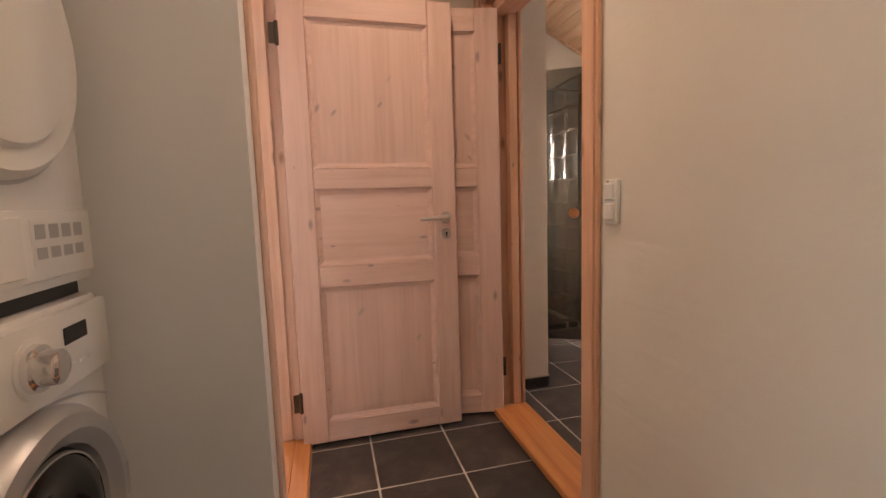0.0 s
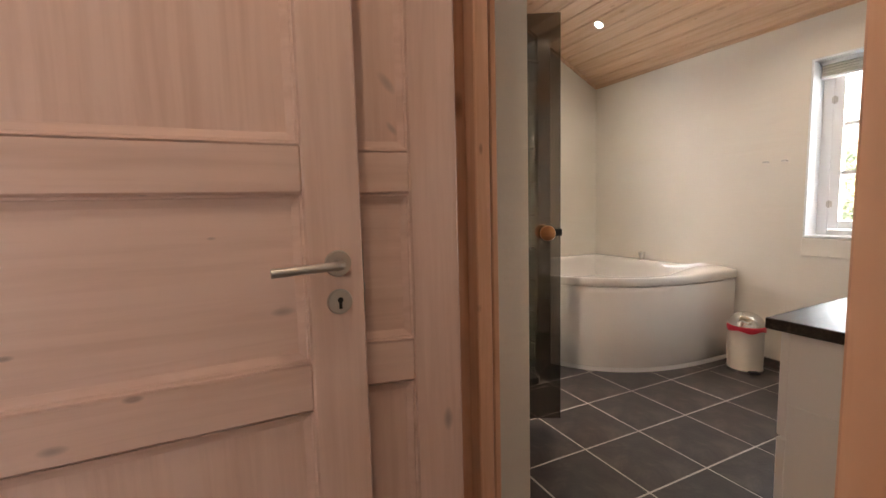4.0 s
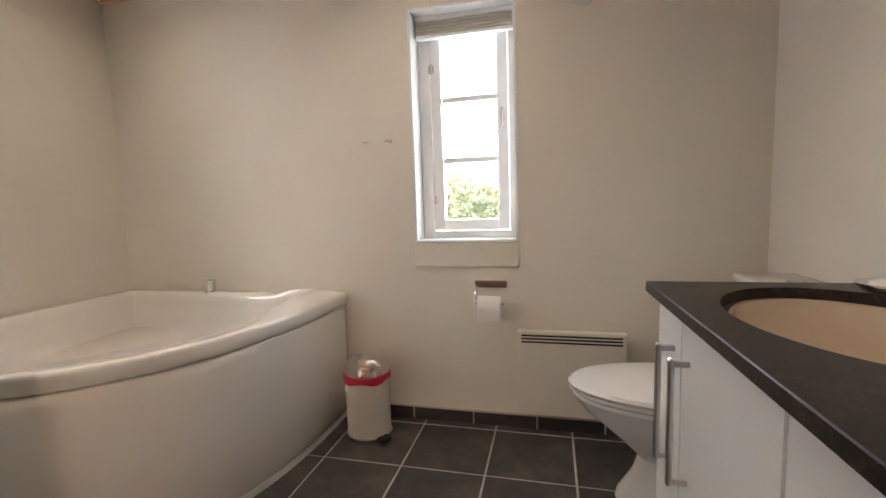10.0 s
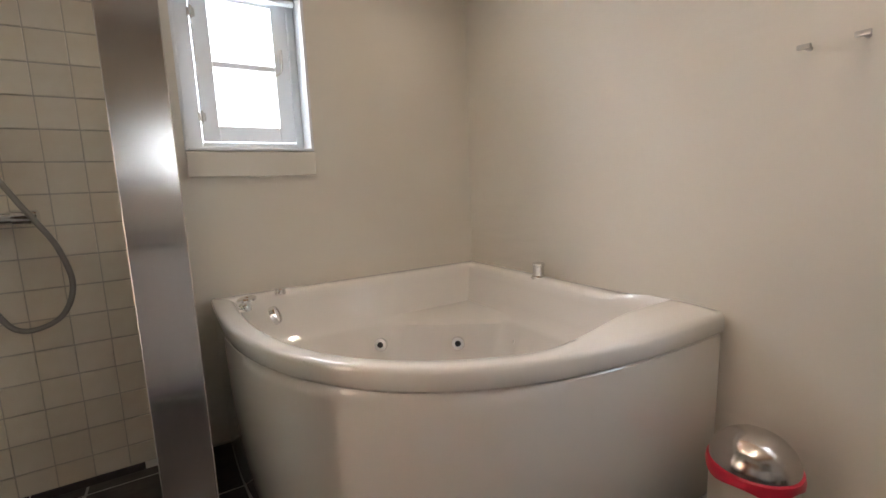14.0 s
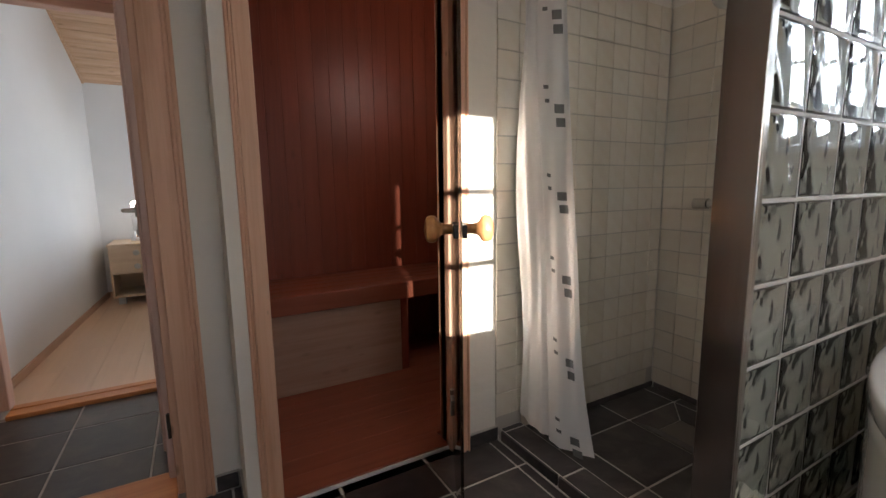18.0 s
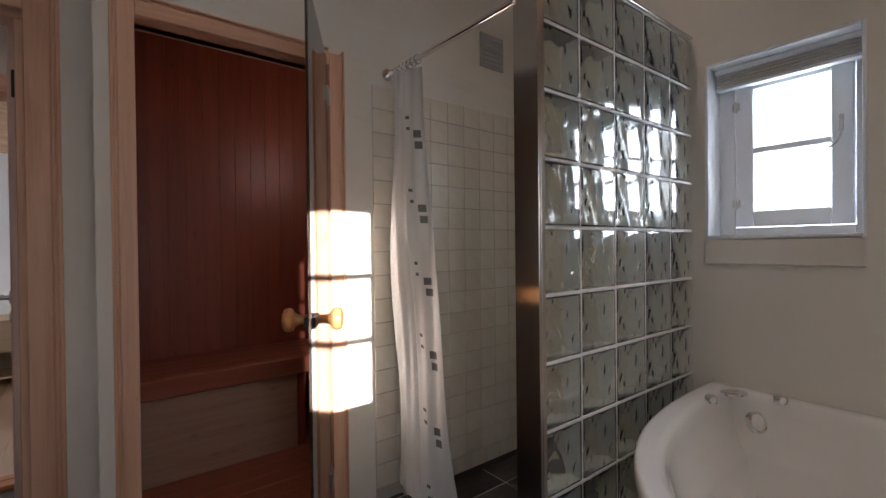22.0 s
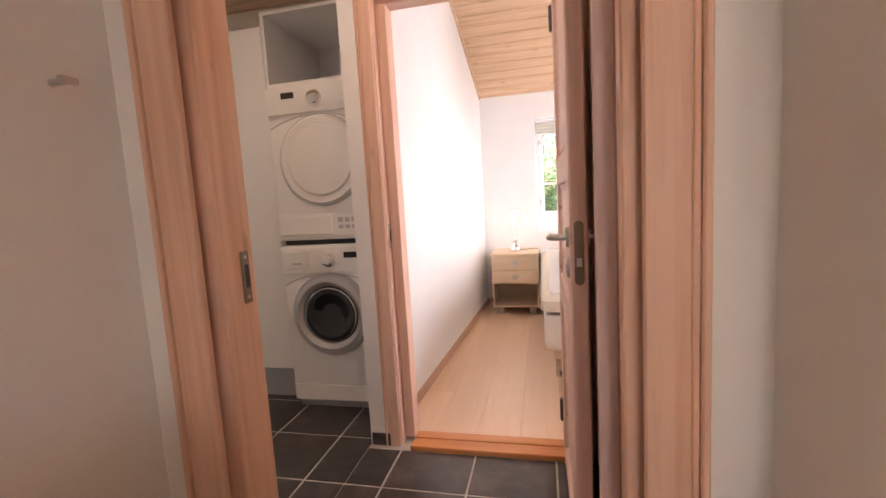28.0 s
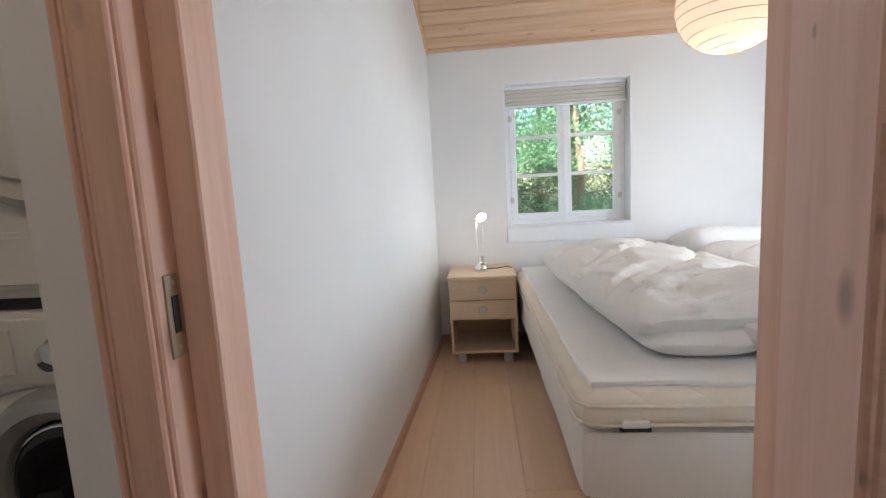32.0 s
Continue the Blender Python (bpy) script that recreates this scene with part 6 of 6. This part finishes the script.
dv = thing("duvet", "thick white duvet folded double on the bed", "duvet", pose(-1.40, 3.05, 0.546, 0, 0, 2))
part("upper_fold", puff(-0.64, 0.86, -0.36, 0.40, 0.235, 2, 110, 84, 0.7, True), M_LINEN, dv, "", True)
part("lower_fold", puff(-0.30, 0.97, -0.02, 0.50, 0.165, 9, 90, 60, 0.7, True), M_LINEN, dv, "", True)
part("tucked_corner", puff(0.30, 0.90, -0.30, 0.06, 0.12, 6, 60, 48, 0.75, True), M_LINEN, dv, "", True)
dv = thing("duvet", "white duvet lying loosely on the far bed", "duvet", pose(-1.30, 3.92, 0.548, 0, 0, -3))
part("lower_fold", puff(-0.55, 0.62, -0.38, 0.36, 0.15, 4), M_LINEN, dv, "", True)
part("upper_fold", puff(-0.60, 0.40, -0.40, 0.30, 0.21, 5), M_LINEN, dv, "", True)
o = thing("pillow", "white pillow lying at the head of the bed", "pillow", pose(-2.33, 3.88, 0.552, 0, -14, 0))
part("cushion", soft_box(bmesh.new(), 0.0, 0.42, -0.32, 0.32, 0.0, 0.17, 0.08, 0.02, 20, 26, 6, 3.0), M_LINEN, o, "", True)

M_PULL = mat("frosted_pull", (0.56, 0.53, 0.48), 0.6)
ns = thing("nightstand", "pale birch bedside table with two drawers", "bedside table", pose(-2.14, 2.29, 0.022))
NW, ND = 0.212, 0.225
part("top", box(-ND - 0.008, ND + 0.012, -NW - 0.006, NW + 0.006, 0.525, 0.548, 0.003), M_BIRCH, ns)
for s in (-1, 1):
    part("side", box(-ND, ND - 0.004, *sorted((s * NW, s * (NW - 0.016))), 0.045, 0.525, 0.002), M_BIRCH, ns)
part("bottom", box(-ND, ND - 0.004, -NW + 0.016, NW - 0.016, 0.045, 0.061, 0.002), M_BIRCH, ns)
part("back", box(-ND, -ND + 0.008, -NW + 0.016, NW - 0.016, 0.061, 0.525), M_BIRCH, ns)
part("divider", box(-ND + 0.008, ND - 0.02, -NW + 0.016, NW - 0.016, 0.262, 0.276), M_BIRCH, ns)
for z0, z1 in ((0.272, 0.392), (0.397, 0.522)):
    d = part("drawer", box(ND - 0.018, ND, -NW + 0.002, NW - 0.002, z0, z1, 0.002), M_BIRCH, ns)
    part("finger_pull", cyl(bmesh.new(), (ND, 0, (z0 + z1) / 2), (ND + 0.006, 0, (z0 + z1) / 2), 0.026, 0.022, 28), M_PULL, d, "pale grey round pull")
for x in (-0.17, 0.17):
    for y in (-0.15, 0.15):
        part("foot", box(x - 0.03, x + 0.03, y - 0.028, y + 0.028, -0.022, 0.046, 0.003), M_GREYPL, ns, "silver plastic foot")

lamp = thing("desk_lamp", "slim chrome halogen bedside lamp, lit", "lamp", pose(-2.1, 2.29, 0.571))
part("base", lathe(bmesh.new(), [(0.048, 0), (0.050, 0.008), (0.044, 0.035), (0.030, 0.060), (0.018, 0.066), (0.016, 0.10)], 32), M_CHROME, lamp, "clear chrome bell base", True)
for s in (-1, 1):
    part("stem", tube(bmesh.new(), [(0, s * 0.019, 0.085), (0, s * 0.021, 0.35)], 0.0028, 8), M_CHROME, lamp, "", True)
part("joint", tube(bmesh.new(), [(0, -0.024, 0.352), (0, 0.024, 0.352)], 0.007, 10), M_CHROME, lamp, "", True)
_bm = lathe(bmesh.new(), [(0.012, -0.03), (0.024, -0.02), (0.032, 0.0), (0.036, 0.022), (0.033, 0.023), (0.022, 0.0)], 24, pose(0.012, 0.008, 0.368, 0, 118, 20))
part("shade", _bm, M_CHROME, lamp, "small tilted metal shade", True)
part("bulb", lathe(bmesh.new(), [(0.004, -0.008), (0.020, 0.0), (0.021, 0.012), (0.006, 0.018)], 20, pose(0.012, 0.008, 0.368, 0, 118, 20)), M_BULB, lamp, "glowing bulb", True)
part("cable", tube(bmesh.new(), smooth_pts([(-0.03, 0.03, 0.01), (-0.06, 0.10, 0.005), (-0.08, 0.20, 0.004), (-0.10, 0.23, -0.10), (-0.12, 0.25, -0.35), (-0.14, 0.24, -0.45)], 6), 0.003, 6), M_BLACK, lamp, "black cable", True)

pend = thing("paper_lantern", "round rice-paper pendant lantern, glowing warm", "lamp", pose(-1.4, 3.475, 1.88))
R = 0.235
_t, _p, _nd, _ln = nodes_of(M_PAPERLAMP)
_p.inputs["Emission Color"].default_value = (1.0, 0.80, 0.56, 1)
_p.inputs["Emission Strength"].default_value = 0.10
_bm = bmesh.new()
lathe(_bm, [(R * math.cos(a), R * 0.93 * math.sin(a)) for a in [(-0.47 + 0.94 * i / 60) * math.pi for i in range(61)]], 48, cap=False)
part("shade", _bm, M_PAPERLAMP, pend, "ribbed rice-paper ball", True)
for i in range(13):
    a = (-0.44 + 0.88 * i / 12) * math.pi
    rr, zz = R * math.cos(a) + 0.0015, R * 0.93 * math.sin(a)
    _bm = tube(bmesh.new(), [(rr * math.cos(b), rr * math.sin(b), zz + 0.004 * math.sin(2 * b + i)) for b in [2 * math.pi * k / 40 for k in range(41)]], 0.0016, 6)
    part("rib", _bm, M_SILL, pend, "thin bamboo rib", True)
part("cord", tube(bmesh.new(), [(0, 0, 0.20), (0, 0, bed_ceiling(-1.4) - 1.88 - 0.002)], 0.003, 8), M_PLASTIC, pend, "", True)
part("rose", cyl(bmesh.new(), (0, 0, bed_ceiling(-1.4) - 1.88 - 0.05), (0, 0, bed_ceiling(-1.4) - 1.88 - 0.004), 0.035, 0.05, 20), M_PLASTIC, pend, "", True)
_pl = bpy.data.lights.new("lantern_lamp", "POINT")
_pl.energy, _pl.color, _pl.shadow_soft_size = 0.6, WARM, 0.12
_po = new("lantern_lamp", _pl)
_po.location = (-1.4, 3.45, 1.45)
_sl = bpy.data.lights.new("sauna_bulb", "POINT")
_sl.energy, _sl.color, _sl.shadow_soft_size = 1.0, WARM, 0.03
_so = new("sauna_bulb", _sl)
_so.location = (1.36, 4.02, 1.80)
_dl = bpy.data.lights.new("desk_lamp_bulb", "POINT")
_dl.energy, _dl.color, _dl.shadow_soft_size = 0.12, WARM, 0.03
_do = new("desk_lamp_bulb", _dl)
_do.location = (-2.05, 2.305, 0.882)

solid("baseboard_bedroom", strip(bx(box(-2.378, -2.363, 1.99, 4.85, 0.0, 0.05, 0.004), -2.36, 0.2, 4.835, 4.85, 0.0, 0.05, 0.004), _s0, _s1, (0, 0.014, 0), 0.0, 0.05), M_SKIRT, "low beech skirting board", "baseboard", kind="structure")

# ---------------------------------------------------------------- outside
def leaf_cloud(bm, centre, radius, count, size, rng, squash=0.8):
    for _ in range(count):
        d = Vector((rng.gauss(0, 1), rng.gauss(0, 1), rng.gauss(0, 1))).normalized() * radius * rng.uniform(0.35, 1.0)
        p = Vector(centre) + Vector((d.x, d.y, d.z * squash))
        q = Euler((rng.uniform(-0.9, 0.9), rng.uniform(-0.9, 0.9), rng.uniform(0, 6.28))).to_matrix()
        s = size * rng.uniform(0.6, 1.3)
        vs = [bm.verts.new(p + q @ Vector(c)) for c in ((-s, 0, 0), (0, -0.4 * s, 0.1 * s), (s, 0, -0.1 * s), (0, 0.4 * s, 0.1 * s))]
        bm.faces.new(vs)


def tree(x, y, h, spread, seed):
    rng = random.Random(seed)
    o = thing("tree", "leafy green garden tree seen through a window", "tree", pose(x, y, -0.2), "garden trees")
    bm = bmesh.new()
    top = Vector((rng.uniform(-0.3, 0.3), rng.uniform(-0.3, 0.3), h * 0.85))
    pts = [Vector((0, 0, 0)), Vector((0.05, 0.03, h * 0.3)), top * 0.7, top]
    for a, b, r0, r1 in zip(pts, pts[1:], (0.14, 0.10, 0.06), (0.10, 0.06, 0.015)):
        cyl(bm, a, b, r0, r1, 10)
    tips = []
    for i in range(16):
        f = 0.05 + 0.87 * i / 16
        s = top * f
        a = i * 2.4 + rng.uniform(-0.4, 0.4)
        ln = spread * (1.05 - 0.6 * f) * rng.uniform(0.75, 1.15)
        e = s + Vector((math.cos(a) * ln, math.sin(a) * ln, rng.uniform(-0.1, 0.45) * ln))
        cyl(bm, s, e, 0.035 * (1.1 - f), 0.008, 6)
        tips += [e, s.lerp(e, 0.6)]
    part("trunk", bm, M_BARK, o, "brown trunk and limbs")
    bm = bmesh.new()
    for e in tips:
        leaf_cloud(bm, e, spread * rng.uniform(0.28, 0.42), 230, 0.075, rng)
    c = part("crown", bm, M_LEAF, o, "uneven green foliage")
    c["kind"] = "stuff"
    return o


for i, (x, y, h, s) in enumerate(((-13.0, 3.2, 6.5, 2.3), (-12.2, 5.2, 6.0, 2.2), (-14.5, 1.2, 8.0, 2.9), (-14.8, 4.4, 9.0, 3.2), (-13.6, 7.4, 7.0, 2.8), (-17.0, 6.0, 11.0, 3.8), (-17.5, 2.6, 11.0, 3.8))):
    tree(x, y, h, s, 40 + i)
_rng = random.Random(7)
_bm = bmesh.new()
for i in range(70):
    yy = -9 + 24 * i / 69
    leaf_cloud(_bm, (15.0 + _rng.uniform(-0.4, 0.4), yy, 0.55 + _rng.uniform(-0.2, 0.25)), 0.85, 150, 0.12, _rng)
    leaf_cloud(_bm, (15.4 + _rng.uniform(-0.5, 0.5), yy, 1.65 + 0.4 * math.sin(yy * 0.9 + 0.6) + _rng.uniform(-0.25, 0.3)), 0.85, 130, 0.13, _rng)
solid("backdrop_north", box(-26, 30, 24, 24.2, -0.2, 26), M_SKYGLOW, "bright hazy northern sky", "sky", kind="structure")
solid("hedge", _bm, M_HEDGE, "green garden hedge beyond the lawn", "hedge", kind="stuff")

# ---------------------------------------------------------------- floor pieces, skirting tiles, wall tiles


def tile_field(parent, x0, x1, y0, y1, ox, oy, pitch, joint, zt, thick, material, skip=()):
    cache = {}
    i0, i1 = math.floor((x0 - ox) / pitch), math.ceil((x1 - ox) / pitch)
    j0, j1 = math.floor((y0 - oy) / pitch), math.ceil((y1 - oy) / pitch)
    for i in range(i0, i1):
        for j in range(j0, j1):
            a, b = max(x0, ox + i * pitch + joint / 2), min(x1, ox + (i + 1) * pitch - joint / 2)
            c, d = max(y0, oy + j * pitch + joint / 2), min(y1, oy + (j + 1) * pitch - joint / 2)
            if b - a < 0.012 or d - c < 0.012:
                continue
            if any(a >= s[0] and b <= s[1] and c >= s[2] and d <= s[3] for s in skip):
                continue
            key = (round(b - a, 3), round(d - c, 3))
            if key not in cache:
                hx, hy = key[0] / 2, key[1] / 2
                cache[key] = mesh_from("tile", box(-hx, hx, -hy, hy, -thick, 0, 0.0025), material)
            ob = new("tile", cache[key])
            ob.parent, ob.location = parent, ((a + b) / 2, (c + d) / 2, zt)


tile_field(floor_bath, 1.40, 3.868, 1.777, 4.848, 2.82, 2.835, 0.3335, 0.007, 0.0, 0.009, M_TILE, [(2.75, 3.9, 3.75, 4.9), (1.4, 2.55, 3.83, 4.9)])
tile_field(floor_hall, -1.018, -0.4005, -0.618, 0.435, 0.60, 2.572, 0.3335, 0.007, 0.0, 0.009, M_TILE)
tile_field(floor_hall, -0.4005, 1.226, -0.618, 1.748, 0.60, 2.572, 0.3335, 0.007, 0.0, 0.009, M_TILE)
tile_field(floor_hall, 0.347, 1.226, 1.748, 2.858, 0.60, 2.572, 0.3335, 0.007, 0.0, 0.009, M_TILE)
tile_field(floor_shower, 1.637, 2.425, 3.85, 3.952, 1.665, 3.80, 0.3335, 0.007, SHZ, 0.009, M_TILE)
tile_field(floor_shower, 1.637, 2.430, 3.959, 4.846, 1.803, 4.1215, 0.3335, 0.007, SHF, 0.009, M_TILE, [(1.80, 2.14, 4.45, 4.79)])
_bm = bx(bx(box(1.63, 1.803, 3.954, 4.85, -0.042, SHF - 0.0018), 2.137, 2.432, 3.954, 4.85, -0.042, SHF - 0.0018), 1.803, 2.137, 3.954, 4.455, -0.042, SHF - 0.0018)
part("joint_bed", bx(_bm, 1.803, 2.137, 4.789, 4.85, -0.042, SHF - 0.0018), M_GROUT, floor_shower)
_k = thing("shower_kerb", "low dark tiled kerb before the shower", "kerb", kind="structure")
pieces(_k, "kerb_tile", [(1.665 + 0.3335 * i + 0.15, 3.842, 0.022) for i in range(2)], (0.325, 0.010, 0.044), M_TILE)
pieces(_k, "kerb_tile", [(2.378, 3.842, 0.022)], (0.08, 0.010, 0.044), M_TILE)


bj = thing("border_joint", "pale grout lines of the narrow floor border", "floor joint", kind="structure")
part("joint", box(1.64, 2.425, 3.786, 3.792, -0.003, 0.0011), M_GROUT, bj)
part("joint", box(1.64, 2.425, 3.830, 3.836, -0.003, 0.0011), M_GROUT, bj)
part("joint", box(3.816, 3.822, 1.79, 3.50, -0.003, 0.0011), M_GROUT, bj)


def skirting(name, runs):
    """Dark skirting tiles: each run is (x0, y0, x1, y1, inward normal)."""
    o = thing(name, "dark slate skirting tiles with white joints", "baseboard", kind="structure")
    for x0, y0, x1, y1, nx, ny in runs:
        ln = math.hypot(x1 - x0, y1 - y0)
        n = max(1, math.ceil(ln / 0.3335))
        w = ln / n
        for i in range(n):
            f = (i + 0.5) / n
            cx, cy = x0 + (x1 - x0) * f + nx * 0.005, y0 + (y1 - y0) * f + ny * 0.005
            size = (w - 0.006, 0.009, 0.058) if abs(x1 - x0) > abs(y1 - y0) else (0.009, w - 0.006, 0.058)
            pieces(o, "skirting_tile", [(cx, cy, 0.030)], size, M_TILE, 0.0015)
        bm = box(min(x0, x1) + min(0, nx * 0.009), max(x0, x1) + max(0, nx * 0.009), min(y0, y1) + min(0, ny * 0.009), max(y0, y1) + max(0, ny * 0.009), 0.0585, 0.063)
        part("top_joint", bm, M_WGROUT, o)


skirting("baseboard_bath", [(3.87, 1.785, 3.87, 3.52, -1, 0), (1.388, 2.785, 1.388, 2.86, 1, 0), (1.398, 2.87, 1.63, 2.87, 0, -1), (1.63, 2.87, 1.63, 2.908, 1, 0), (1.63, 3.69, 1.63, 3.835, 1, 0),
                            (1.388, 1.785, 1.388, 1.835, 1, 0), (3.15, 1.775, 3.86, 1.775, 0, 1)])
skirting("baseboard_hall", [(1.228, -0.61, 1.228, 1.857, -1, 0), (-1.01, -0.62, 1.22, -0.62, 0, 1), (0.31, 1.755, 0.31, 1.855, 1, 0), (0.32, 2.86, 1.22, 2.86, 0, -1)])
_s = thing("shower_skirting", "dark skirting tiles in the shower", "baseboard", kind="structure")
pieces(_s, "skirting_tile", [(1.637, 3.85 + 0.3335 * i + 0.17, SHF + 0.0145) for i in range(3)], (0.010, 0.328, 0.029), M_TILE)
pieces(_s, "skirting_tile", [(1.645 + 0.3335 * i + 0.17, 4.844, SHF + 0.0145) for i in range(2)], (0.328, 0.010, 0.029), M_TILE)

tw = solid("tile_bed_west", box(1.6305, 1.634, 3.8245, 4.848, 0.017, 1.874), M_WGROUT, "cream glazed square wall tiles with grey joints", "wall tiles", kind="structure")
tn = solid("tile_bed_north", box(1.64, 2.43, 4.8455, 4.8495, 0.017, 1.874), M_WGROUT, "cream glazed square wall tiles with grey joints", "wall tiles", kind="structure")
TP = 0.1045
_rows = [0.10 + TP * (r + 0.5) for r in range(17)]
pieces(tw, "wall_tile", [(1.635, 3.822 + TP * (c + 0.5), z) for c in range(9) for z in _rows], (0.008, TP - 0.002, TP - 0.0042), M_WTILE, 0.0008)
pieces(tw, "wall_tile", [(1.635, 3.822 + TP * 9 + 0.040, z) for z in _rows], (0.008, 0.076, TP - 0.0042), M_WTILE, 0.0008)
pieces(tn, "wall_tile", [(1.642 + TP * (c + 0.5), 4.846, z) for c in range(7) for z in _rows], (TP - 0.0025, 0.008, TP - 0.0045), M_WTILE, 0.0012)
pieces(tw, "wall_tile", [(1.635, 3.958 + TP * (c + 0.5), 0.0585) for c in range(8)], (0.008, TP - 0.002, 0.079), M_WTILE, 0.0008)
pieces(tn, "wall_tile", [(1.642 + TP * (c + 0.5), 4.846, 0.0585) for c in range(7)], (TP - 0.0025, 0.008, 0.079), M_WTILE, 0.0012)
pieces(tn, "wall_tile", [(1.642 + TP * 7 + 0.027, 4.846, z) for z in _rows], (0.052, 0.008, TP - 0.0045), M_WTILE, 0.0012)

_w, _l = 0.193, 1.20
_rng = random.Random(3)
for r in range(16):
    y0 = 1.84 + r * _w
    y1 = min(y0 + _w - 0.0008, 4.848)
    x = -2.376 - _rng.uniform(0, _l)
    while x < 0.195:
        a, b = max(x, -2.376), min(x + _l - 0.0008, 0.209)
        if b - a > 0.03 and y1 - y0 > 0.02:
            ob = new("plank", mesh_from("plank", box(-(b - a) / 2, (b - a) / 2, -(y1 - y0) / 2, (y1 - y0) / 2, -0.008, 0, 0.0008), M_LAMINATE))
            ob.parent, ob.location = floor_bed, ((a + b) / 2, (y0 + y1) / 2, 0.0)
        x += _l
